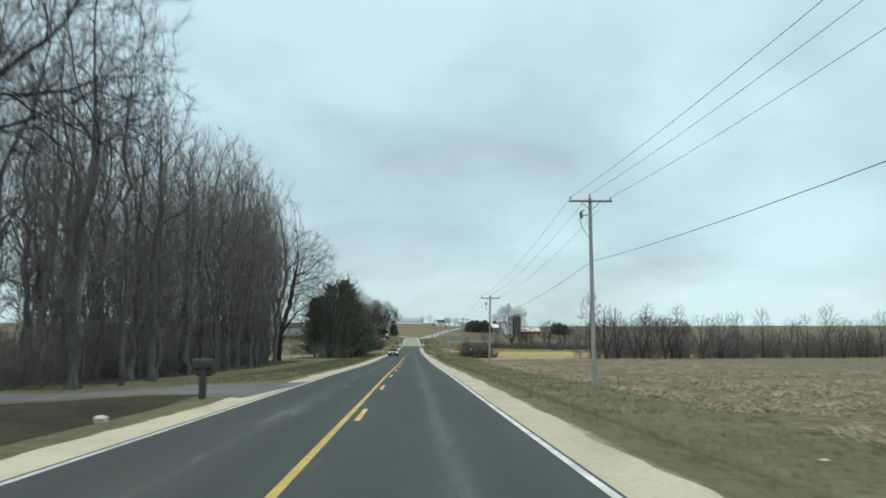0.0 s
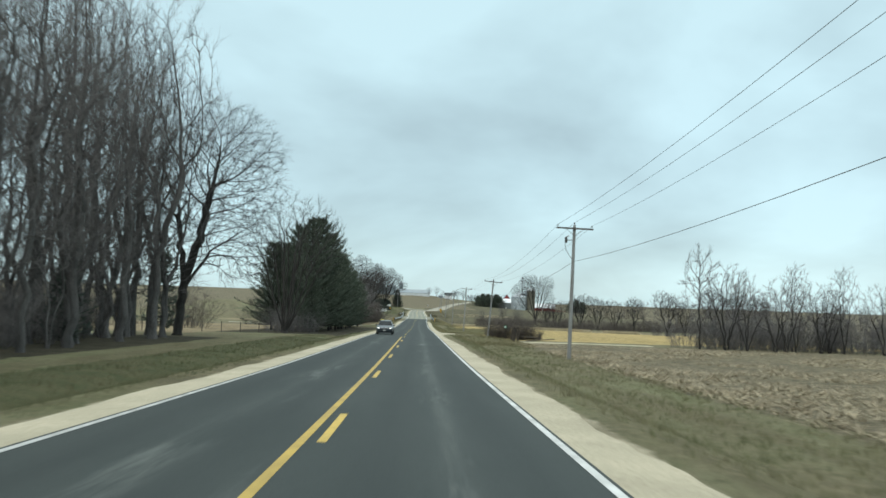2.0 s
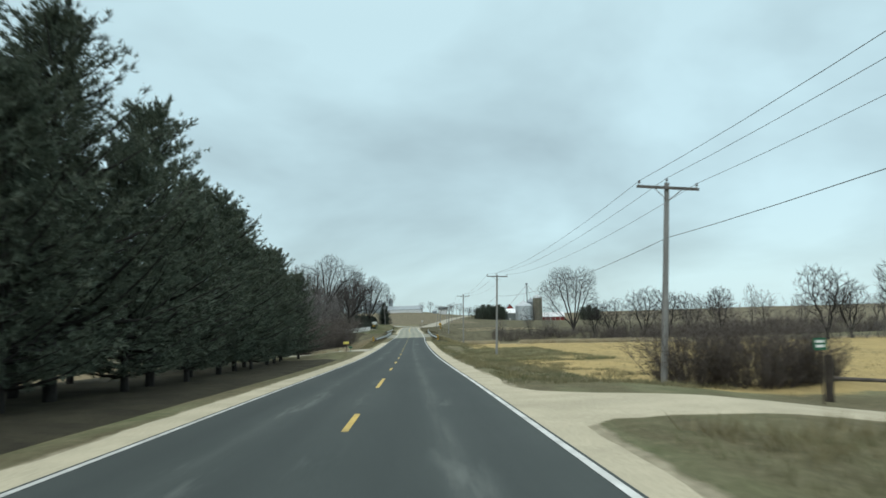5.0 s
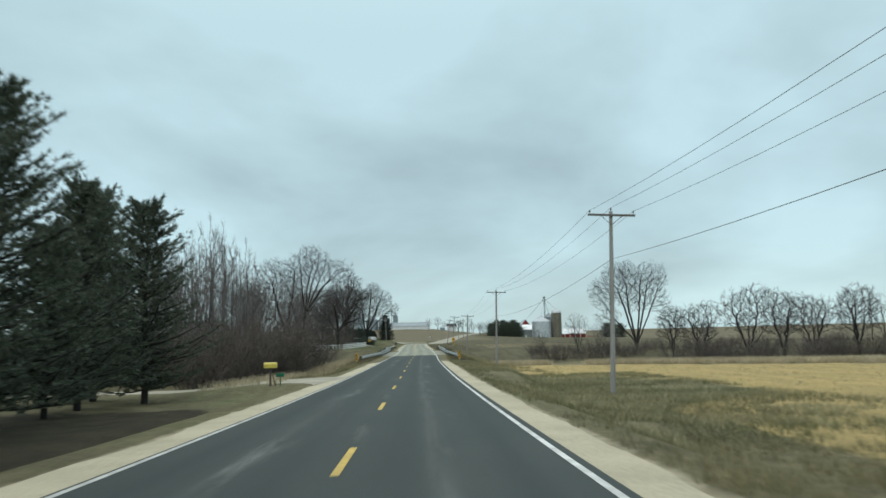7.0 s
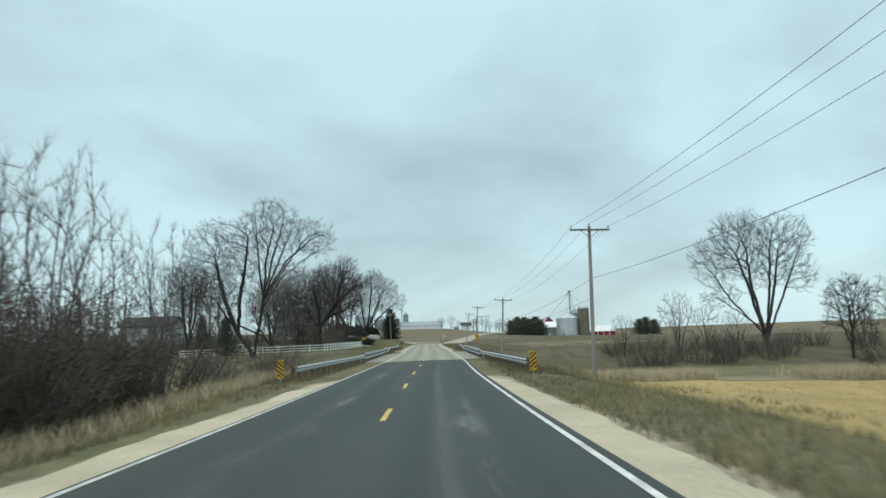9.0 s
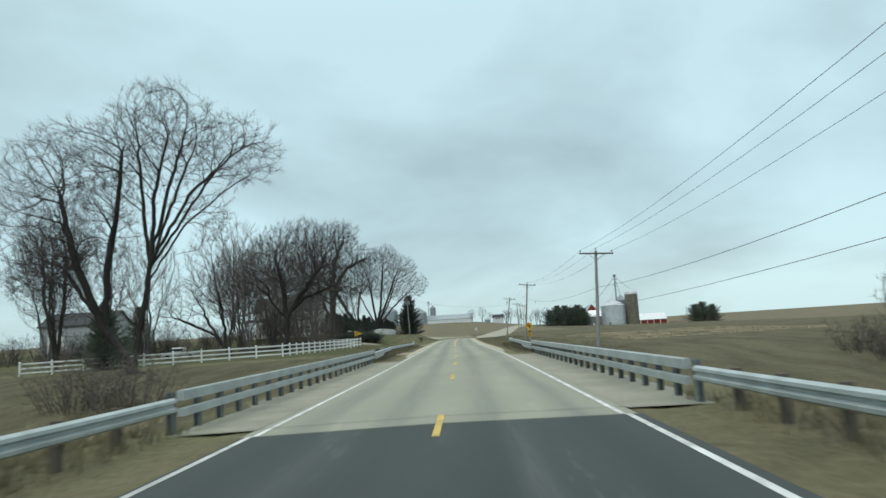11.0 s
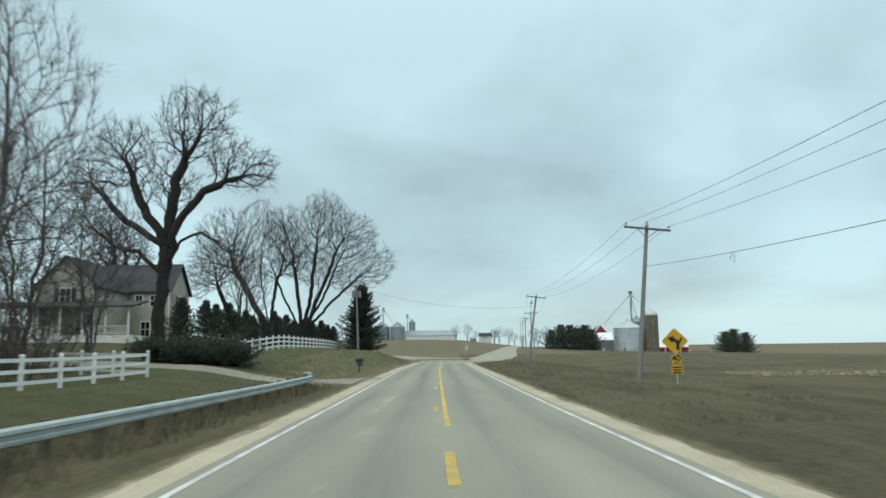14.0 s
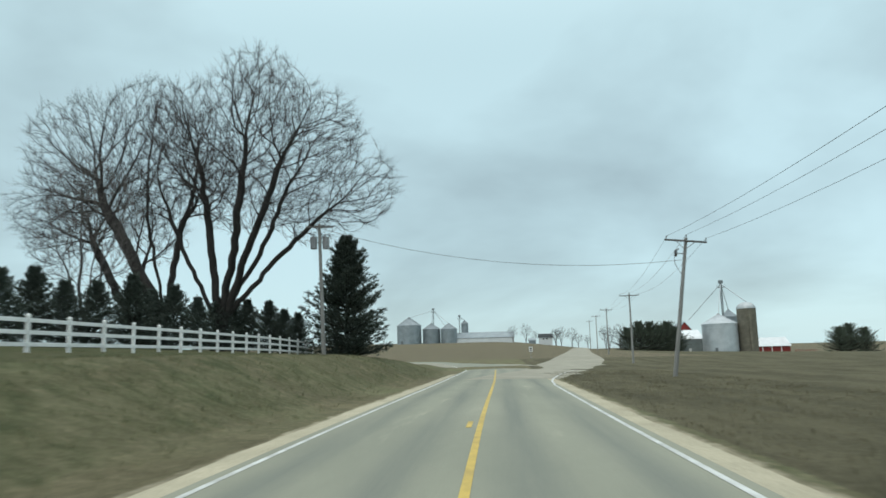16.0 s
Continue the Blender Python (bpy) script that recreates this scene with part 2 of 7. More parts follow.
GROUND = ground_material()
ASPHALT = road_material("asphalt", (0.0315, 0.0415, 0.0392), (0.0425, 0.0530, 0.0500), 0.25, (0.0275, 0.0362, 0.0348), (0.125, 0.140, 0.130))
CONCRETE = road_material("road_concrete", (0.220, 0.228, 0.178), (0.265, 0.270, 0.208), 0.14, (0.156, 0.168, 0.142), (0.33, 0.32, 0.245))
GRAVEL = mat("limestone_gravel", (0.455, 0.415, 0.305), (0.37, 0.338, 0.246), 0.95, grain=14, patch=0.5, bump=0.8, depth=0.04, vary=0.14)
DIRT = mat("gravel_drive", (0.325, 0.312, 0.252), (0.255, 0.242, 0.195), 0.95, grain=10, patch=0.4, bump=0.8, depth=0.04)
GREY_DRIVE = mat("asphalt_drive", (0.15, 0.15, 0.145), (0.10, 0.10, 0.10), 0.9, grain=20, patch=0.5, bump=0.5)
WHITE_LINE = mat("white_road_paint", (0.57, 0.59, 0.57), (0.36, 0.37, 0.35), 0.7, grain=9, patch=1.4, bump=0.1)
YELLOW_LINE = mat("yellow_road_paint", (0.52, 0.37, 0.075), (0.38, 0.275, 0.07), 0.7, grain=9, patch=1.2, bump=0.1)
POLE_WOOD = mat("weathered_pole_wood", (0.29, 0.295, 0.285), (0.19, 0.19, 0.182), 0.9, grain=14, patch=1.5, bump=0.6, stretch=(4, 4, 0.25))
ARM_WOOD = mat("crossarm_wood", (0.16, 0.15, 0.14), (0.10, 0.095, 0.09), 0.9, grain=18, patch=2, bump=0.5)
WIRE = mat("aluminium_wire", (0.19, 0.20, 0.205), None, 0.6, metal=0.4, bump=0)
PORCELAIN = mat("glazed_insulator", (0.10, 0.09, 0.085), None, 0.25, bump=0)
TANK = mat("grey_transformer_steel", (0.25, 0.27, 0.28), (0.18, 0.19, 0.2), 0.5, bump=0.1)
BARK = mat("grey_brown_bark", (0.046, 0.043, 0.040), (0.029, 0.027, 0.025), 0.95, grain=9, patch=1.3, bump=0.9, depth=0.05, stretch=(2.2, 2.2, 0.5), vary=0.2)
TWIG = mat("bare_twigs", (0.050, 0.046, 0.043), (0.034, 0.031, 0.030), 0.95, grain=3, patch=0.4, bump=0, vary=0.2)
BARK_GREY = mat("pale_grey_bark", (0.120, 0.116, 0.112), (0.072, 0.070, 0.067), 0.95, grain=9, patch=1.3, bump=0.9, depth=0.05, stretch=(2.2, 2.2, 0.5), vary=0.2)
TWIG_GREY = mat("grey_woodland_twigs", (0.150, 0.143, 0.138), (0.104, 0.099, 0.095), 0.95, grain=3, patch=0.4, bump=0, vary=0.2)
TWIG_PALE = mat("pale_twigs", (0.118, 0.110, 0.103), (0.085, 0.079, 0.074), 0.95, grain=3, patch=0.4, bump=0, vary=0.2)
NEEDLE = mat("pine_needles", (0.092, 0.118, 0.090), (0.110, 0.132, 0.097), 0.95, grain=4, patch=0.7, bump=0, vary=0.12)
NEEDLE_BLUE = mat("spruce_needles", (0.084, 0.104, 0.086), (0.062, 0.080, 0.066), 0.92, grain=4, patch=0.7, bump=0, vary=0.2)
BRUSH = mat("brush_stems", (0.112, 0.098, 0.087), (0.074, 0.064, 0.056), 0.95, grain=3, patch=0.5, bump=0, vary=0.2)

PROFILE_Y = (-400, -60, -20, 20, 40, 60, 80, 100, 120, 140, 160, 180, 200, 220, 240, 260, 280, 300, 320, 340, 360, 380, 400, 420, 440, 460, 480, 500, 540, 620, 760, 900, 1100, 1600, 4000)
PROFILE_Z = (5.0, 0.75, 0.0, -0.78, -1.187, -1.575, -2.048, -2.501, -2.833, -3.137, -3.484, -3.844, -4.241, -4.587, -4.785, -4.882, -4.888, -4.814, -4.662, -4.465, -4.255, -4.047, -3.882, -3.713, -3.484, -3.259, -3.087, -2.94, -2.65, -0.8, 4.0, 9.0, 16.0, 22.0, 22.0)
CENTRE_Y = (-400, 140, 180, 240, 300, 330, 360, 380, 420, 460, 500, 540, 4000)
CENTRE_X = (-0.04, -0.02, 0.08, 0.15, 0.4, 0.85, 1.0, 0.93, 0.6, 0.5, 0.8, 0.85, 0.85)
LEFT_Y = (-400, 100, 145, 240, 300, 322, 338, 352, 372, 395, 420, 440, 455, 470, 497, 515, 545, 575, 640, 900, 4000)
LEFT_D = (-0.3, -0.35, -0.4, -0.5, -0.9, -1.6, -2.4, -1.4, -0.1, 0.45, 0.5, 0.8, 1.4, 1.95, 2.0, 1.75, 0.9, 0.5, 0.3, 0.2, 0.2)
RIGHT_Y = (-400, 62, 150, 250, 300, 318, 338, 354, 375, 440, 520, 640, 770, 900, 1100, 1600, 4000)
RIGHT_D = (-0.6, -0.75, -0.7, -1.0, -1.2, -1.5, -2.4, -1.4, -0.3, -0.05, 0.0, -1.2, -4.6, -7.5, -10.0, -8.0, -8.0)


def smooth_table(xs, ys, v):
    """A smooth curve through a table (cubic, with no overshoot)."""
    xs, ys, v = np.asarray(xs, float), np.asarray(ys, float), np.asarray(v, float)
    d = np.diff(ys) / np.diff(xs)
    p, q = d[:-1], d[1:]
    slope = np.r_[0, np.where(p * q > 0, 2 * p * q / np.where(np.abs(p + q) > 1e-12, p + q, 1), 0), 0]
    i = np.clip(np.searchsorted(xs, v) - 1, 0, len(xs) - 2)
    h = xs[i + 1] - xs[i]
    t = np.clip((v - xs[i]) / h, 0, 1)
    a, b = ys[i], ys[i + 1]
    return (2*t**3 - 3*t**2 + 1) * a + (t**3 - 2*t**2 + t) * h * slope[i] + (3*t**2 - 2*t**3) * b + (t**3 - t**2) * h * slope[i + 1]


def ease(a, b, v):
    t = np.clip((np.asarray(v, float) - a) / (b - a), 0, 1)
    return t * t * (3 - 2 * t)


def road_z(y):
    return smooth_table(PROFILE_Y, PROFILE_Z, y)


def road_x(y):
    return smooth_table(CENTRE_Y, CENTRE_X, y)


def edge_of_bank(y):
    """How far from the centre line the level road bed reaches."""
    return 4.9 + 1.7 * (ease(280, 298, y) - ease(425, 445, y))


def filled(x, y):
    """Where the ditch is filled for a drive, an entrance or a pull-out (0 to 1)."""
    x, y = np.asarray(x, float), np.asarray(y, float)
    off = x - road_x(y)
    east = np.maximum((1 - ease(9.0, 14.0, np.abs(y - 171.5))), ease(256, 266, y) * (1 - ease(286, 298, y)) * (1 - ease(8, 10.5, off)))
    west = np.maximum(1 - ease(6.5, 10, np.abs(y - 47.8)), np.maximum(1 - ease(6.5, 10.0, np.abs(y - 258.6)), 1 - ease(6, 9.5, np.abs(y - 441))))
    return np.where(off > 0, east, west) * (1 - ease(14, 22, np.abs(off)))


def land(x, y):
    """The height of the natural ground beside the road."""
    x, y = np.asarray(x, float), np.asarray(y, float)
    off = x - road_x(y)
    side = np.where(off < 0, smooth_table(LEFT_Y, LEFT_D, y), smooth_table(RIGHT_Y, RIGHT_D, y))
    away = np.abs(off)
    d = -0.06 * ease(3.7, 5.0, away) + side * ease(0, 5.6, away - edge_of_bank(y))
    ditch = -0.35 * np.exp(-((away - 7.6) / 1.2) ** 2) * (1 - ease(278, 290, y)) * ease(0, 1, away - 4.8)
    d = d + np.where(off < 0, 1.0, 0.0) * 0.07 * np.clip(away - 12, 0, 18) * ease(425, 470, y) * (1 - ease(540, 580, y))
    fill = filled(x, y)
    d = d * (1 - fill) + fill * (d * ease(8, 16, away) - 0.06 * ease(3.7, 5.0, away) - 0.02 * np.clip(away - 5, 0, 6) * (1 - ease(8, 16, away)))
    ditch = ditch * (1 - fill)
    lateral = ease(-10, 110, off)
    open_land = smooth_table(LEFT_Y, LEFT_D, y) * (1 - lateral) + smooth_table(RIGHT_Y, RIGHT_D, y) * lateral
    beyond = ease(535, 600, y)
    d = d * (1 - beyond) + open_land * beyond
    far = ease(60, 600, away)
    roll = 1.2 * np.sin(x * 0.011 + 1.0) * np.sin(y * 0.008) + 0.5 * np.sin(x * 0.035 + y * 0.021)
    fall = 4.6 * ease(70, 280, off) * ease(370, 470, y) * (1 - ease(1200, 1600, y))
    return road_z(y) + d + ditch + far * roll - fall


# ---- shared mesh helpers ----
def mesh_of(name, verts, faces, material=None, smooth=False):
    me = bpy.data.meshes.new(name)
    me.from_pydata([tuple(v) for v in verts], [], [tuple(f) for f in faces])
    if material:
        me.materials.append(material)
    if smooth:
        me.shade_smooth()
    me.update()
    return me


def part(name, bm, material, parent=None, label=""):
    """Links a bmesh (or a mesh) as one mesh object under a thing or a part."""
    if isinstance(bm, bmesh.types.BMesh):
        me = bpy.data.meshes.new(name)
        bm.to_mesh(me)
        bm.free()
    else:
        me = bm
    if material and not me.materials:
        me.materials.append(material)
    ob = new(name, me)
    ob.parent = parent
    if label:
        ob["label"] = label
    return ob


def empty(name, m=None):
    ob = new(name)
    ob.empty_display_size = 0.2
    if m is not None:
        ob.matrix_world = m
    return ob


def box(bm, x0, y0, z0, x1, y1, z1, bevel=0.0):
    r = bmesh.ops.create_cube(bm, size=1)
    bmesh.ops.transform(bm, matrix=Matrix.Translation(((x0 + x1) / 2, (y0 + y1) / 2, (z0 + z1) / 2)) @ Matrix.Diagonal((abs(x1 - x0), abs(y1 - y0), abs(z1 - z0), 1)), verts=r["verts"])
    if bevel:
        edges = list({e for v in r["verts"] for e in v.link_edges})
        bmesh.ops.bevel(bm, geom=edges, offset=bevel, segments=2, affect="EDGES", profile=0.5)


def tube(bm, a, b, r0, r1=None, n=8, caps=True):
    a, b = Vector(a), Vector(b)
    r1 = r0 if r1 is None else r1
    r = bmesh.ops.create_cone(bm, cap_ends=caps, cap_tris=False, segments=n, radius1=r0, radius2=r1, depth=(b - a).length)
    bmesh.ops.transform(bm, matrix=Matrix.Translation((a + b) / 2) @ (b - a).to_track_quat("Z", "Y").to_matrix().to_4x4(), verts=r["verts"])


def G(x, y):
    return float(land(x, y))


def strip(name, ys, left, right, lift, material, label, category, cols=1, kind="structure", wear=None, follow=False):
    """A surface that runs along the road between two offsets from the centre line."""
    ys = np.asarray(ys, float)
    L = left(ys) if callable(left) else np.full(len(ys), float(left))
    R = right(ys) if callable(right) else np.full(len(ys), float(right))
    u = np.linspace(0, 1, cols + 1)
    off = L[:, None] * (1 - u) + R[:, None] * u
    X = off + road_x(ys)[:, None]
    Y = np.repeat(ys[:, None], cols + 1, 1)
    Z = land(X, Y) + lift if follow else road_z(Y) + lift - 0.012 * np.abs(off)
    if name == "shoulder":
        Z = np.where(np.abs(off) > 4.9, np.minimum(Z, land(X, Y) + 0.022), Z)
    n = cols + 1
    faces = [(i * n + j, i * n + j + 1, (i + 1) * n + j + 1, (i + 1) * n + j) for i in range(len(ys) - 1) for j in range(cols)]
    me = mesh_of(name, np.stack([X, Y, Z], -1).reshape(-1, 3), faces, material)
    if wear:
        at = me.color_attributes.new("wear", "FLOAT_COLOR", "POINT")
        data = np.ones((X.size, 4), np.float32)
        data[:, 0], data[:, 1], data[:, 2] = wear(off.ravel(), Y.ravel())
        at.data.foreach_set("color", data.ravel())
    ob = new(name, me)
    return tagged(ob, label, category, kind=kind)


# ---- the ground: one sheet out to the horizon ----
def spaced(*stretches):
    out = []
    for a, b, step in stretches:
        out += list(np.arange(a, b, step))
    return np.array(out + [stretches[-1][1]])


gx = spaced((-2600, -400, 275), (-400, -120, 28), (-120, -40, 5), (-40, -14, 1.3), (-14, 14, 0.45), (14, 40, 1.3), (40, 140, 5), (140, 420, 28), (420, 2600, 272.5))
gy = spaced((-600, -60, 60), (-60, 0, 6), (0, 600, 1.5), (600, 900, 4), (900, 1600, 35), (1600, 4200, 260))
GX, GY = np.meshgrid(gx, gy)
OFF = GX - road_x(GY)
GZ = land(GX, GY)
rough = np.array([noise.noise(Vector((x * 0.35, y * 0.35, 0))) for x, y in zip(GX.ravel(), GY.ravel())]).reshape(GX.shape)
GZ = GZ + rough * 0.10 * (1 - filled(GX, GY)) * (1 - 0.9 * ease(530, 545, GY)) * ease(5.2, 8, np.abs(OFF)) * (1 - ease(150, 400, np.abs(OFF)))
spill = 0.3 * ease(259, 268, GY) * (1 - ease(278, 294, GY)) * (OFF > 0)
GZ = GZ - 0.07 * (1 - ease(4.6, 5.3, np.abs(OFF) - spill + 0.62 * ease(372, 390, GY) + 0.42 * ease(128, 146, GY) * (1 - ease(160, 170, GY)) * (OFF > 0))) * (GY < 545)
nx = len(gx)
g_faces = [(j * nx + i, j * nx + i + 1, (j + 1) * nx + i + 1, (j + 1) * nx + i) for j in range(len(gy) - 1) for i in range(nx - 1)]
g_me = mesh_of("ground", np.stack([GX, GY, GZ], -1).reshape(-1, 3), g_faces, GROUND, smooth=True)
away_r, away_l = OFF, -OFF
plough = (0.70 + 0.2 * ease(62, 95, GY)) * ease(11.2, 13.2, away_r) * (1 - ease(160, 166, GY))
plough = np.maximum(plough, ease(90, 150, away_r) * ease(384, 392, GY))
plough = np.maximum(plough, ease(580, 600, GY) * (OFF < 40))
plough = np.maximum(plough, ease(120, 160, away_r) * ease(240, 300, GY))
plough = np.maximum(plough, ease(90, 130, away_l) * ease(150, 200, GY))
field_near = 11.6 + 9.9 * ease(238, 252, GY) * (1 - ease(262, 279, GY)) + 0.6 * ease(279, 290, GY)
field_far = 323 - 0.75 * np.clip(away_r, 0, 60)
stub = (0.45 * ease(-3.0, 0.5, away_r - field_near) + 0.55 * ease(-0.4, 1.4, away_r - field_near)) * ease(176, 184, GY) * (1 - ease(-1.5, 2.0, GY - field_far)) * (1 - ease(75, 95, away_r))
woods = ease(14.5, 17.0, away_l) * (1 - ease(136, 141, GY)) * np.maximum(ease(53, 58, GY), ease(9, 12, 0 * GX + 0)) * ease(56, 60, GY)
woods = np.maximum(woods, ease(5.2, 6.5, away_l) * (1 - ease(43.5, 45.5, GY)) * ease(-80, -60, GY) * 0.72)
woods = np.maximum(woods, ease(6.2, 8, away_l) * ease(158, 164, GY) * (1 - ease(236, 246, GY)) * 1.0)
wild = ease(6.5, 8.5, np.abs(OFF)) * ease(282, 292, GY) * (1 - ease(326, 340, GY)) * (OFF < 0) * (OFF > -60)
wild = np.maximum(wild, 0.8 * ease(11, 13, OFF) * ease(0, 2.5, GY - field_far) * (1 - ease(7, 12, GY - field_far)) * (OFF < 90))
wild = np.maximum(wild, ease(20, 26, away_l) * ease(146, 152, GY) * (1 - ease(230, 240, GY)) * (1 - ease(80, 130, away_l)))
woods = woods * (1 - ease(34, 46, away_l))
lawn = ease(4.8, 6.2, away_l - 3.2 * (1 - ease(434, 442, GY))) * ease(380, 392, GY) * (1 - ease(545, 555, GY)) * (1 - ease(70, 90, away_l)) * (0.5 + 0.5 * ease(10, 15, away_l + 8 * (1 - ease(434, 442, GY))))
lawn = np.maximum(lawn, 1.0 * ease(6, 8, away_l) * ease(78, 90, GY) * (1 - ease(146, 152, GY)) * (1 - ease(11, 13, away_l)))
crossing = ease(383.5, 386, GY) * (1 - ease(391, 395, GY)) * (OFF < 0) * (1 - ease(7.6, 9.0, away_l)) * ease(3.6, 4.0, away_l)
stone = (1 - ease(4.5, 5.2, np.abs(OFF) - 1.1 * spill + 0.4 * ease(128, 146, GY) * (1 - ease(160, 170, GY)) * (OFF > 0))) * (1 - ease(298, 304, GY)) + (1 - ease(4.1, 4.7, np.abs(OFF))) * ease(372, 384, GY) * (1 - ease(520, 530, GY))
stone = np.maximum(stone, 0.8 * crossing)
dry = 0.9 * ease(366, 376, GY) * ease(4.2, 5.0, away_r) * (1 - ease(900, 1000, GY)) * (1 - ease(120, 200, away_r))
dry = np.maximum(dry, 0.9 * ease(366, 372, GY) * ease(4.2, 5.0, away_l) * (1 - ease(8.5, 10, away_l)) * (1 - ease(430, 440, GY)))
dry = np.maximum(dry, 0.75 * ease(338, 346, GY) * ease(5, 7, away_r) * (1 - ease(378, 388, GY)))
dry = np.maximum(dry, 0.75 * ease(326, 336, GY) * ease(5, 7, away_l) * (1 - ease(378, 388, GY)) * (1 - ease(50, 60, away_l)))
for att, chans in (("zone_a", (plough, stub, woods)), ("zone_b", (wild, lawn, stone)), ("zone_c", (dry, 0 * dry, 0 * dry))):
    col = g_me.color_attributes.new(att, "FLOAT_COLOR", "POINT")
    col.data.foreach_set("color", np.stack([*(np.clip(c, 0, 1).ravel() for c in chans), np.ones(GX.size)], -1).astype(np.float32).ravel())
ground = tagged(new("ground", g_me), "winter farmland of dull grass, ploughed earth and yellow stubble", "ground", kind="structure")

# ---- the road ----
def wheel_tracks(off, y):
    t = sum(np.exp(-((off - c) / 0.42) ** 2) for c in (-2.65, -0.95, 0.95, 2.65))
    scuffs = np.exp(-((off - 1.85) / 0.28) ** 2) + np.exp(-((off + 1.7) / 0.35) ** 2) + 0.6 * np.exp(-((off + 0.1) / 0.25) ** 2)
    line = np.interp(y, (150, 250), (1.9, 1.34))
    seam = np.exp(-((off - line) / 0.16) ** 2) + 0.45 * np.exp(-((off + 1.75) / 0.16) ** 2)
    return np.clip(t, 0, 1), np.clip(scuffs, 0, 1), np.clip(seam, 0, 1) * (y < 331)


ROAD_YS = np.arange(-120, 331, 2.0)
road = strip("road", ROAD_YS, -3.69, lambda ys: 3.67 + 0.13 * ease(186, 232, ys), 0.0, ASPHALT, "dark worn two-lane asphalt road with pale scuffed streaks", "road", cols=60, wear=wheel_tracks)
CON_YS = np.arange(330, 546, 2.0)
concrete_road = strip("road_concrete", CON_YS, -3.72, 3.72, 0.002, CONCRETE, "pale worn concrete road with darker wheel tracks", "road", cols=28, wear=wheel_tracks)


def ragged(base, amp, seed):
    return lambda ys: np.array([base + amp * noise.noise(Vector((seed, y * 0.22, 0))) + 0.5 * amp * noise.noise(Vector((seed, y * 0.9, 3))) for y in ys])


for sgn, seed in ((1, 3.1), (-1, 9.7)):
    rag = ragged(4.68 * sgn, 0.24, seed)

    def outer(ys, sgn=sgn, rag=rag):
        pull = 0.15 * ease(257, 268, ys) * (1 - ease(278, 298, ys)) * (sgn > 0)
        wide = 1 - 0.92 * ease(292, 303, ys) * (1 - ease(370, 392, ys))
        past = 1 - 0.36 * ease(372, 392, ys) - 0.42 * ease(128, 150, ys) * (1 - ease(160, 172, ys)) * (sgn > 0)
        return 3.63 * sgn + (rag(ys) - 3.63 * sgn) * (np.maximum(wide * past, 0.08) + 0.9 * pull)

    inner = 3.63 * sgn
    for name, ys in (("shoulder", np.arange(-120, 303.1, 0.75)), ("shoulder", np.arange(370, 520, 0.75))):
        strip(name, ys, inner if sgn > 0 else outer, outer if sgn > 0 else inner, -0.012, GRAVEL, "pale limestone gravel shoulder with a ragged grassy edge", "shoulder", cols=8)


def line(name, y0, y1, off, width, material, label, lift=0.005, step=3.0):
    ys = np.arange(y0, y1 + 0.01, min(step, y1 - y0))
    return strip(name, ys, off - width / 2, off + width / 2, lift, material, label, "road marking", kind="structure")


for sgn in (1, -1):
    line("edge_line", -120, 330, 3.55 * sgn, 0.12, WHITE_LINE, "white painted edge line, thin and worn in places")
    line("edge_line", 330, 489 if sgn > 0 else 540, 3.45 * sgn, 0.115, WHITE_LINE, "white painted edge line, thin and worn in places", lift=0.008)
line("centre_line", -120, 146, -0.13, 0.13, YELLOW_LINE, "solid yellow centre line")
DASH = 35.8 - 12.192 * 12
for k in range(46):
    end = DASH + 12.192 * k
    end -= 6.9 if end > 345 else 9.2 if end > 190 else 0
    if end < 410:
        line("centre_dash", end - 3.2, end, 0.15 if end < 150 else 0.02 if end < 345 else 0.05, 0.13 if end < 345 else 0.17, YELLOW_LINE, "yellow centre line dash", lift=0.006 if end < 330 else 0.009, step=1.6)
line("centre_line", 411.2, 540, 0.12, 0.13, YELLOW_LINE, "solid yellow centre line", lift=0.009)
for k in range(5):
    line("centre_dash", 415.6 + 12.192 * k, 418.65 + 12.192 * k, -0.14, 0.13, YELLOW_LINE, "yellow centre line dash", lift=0.009, step=1.6)

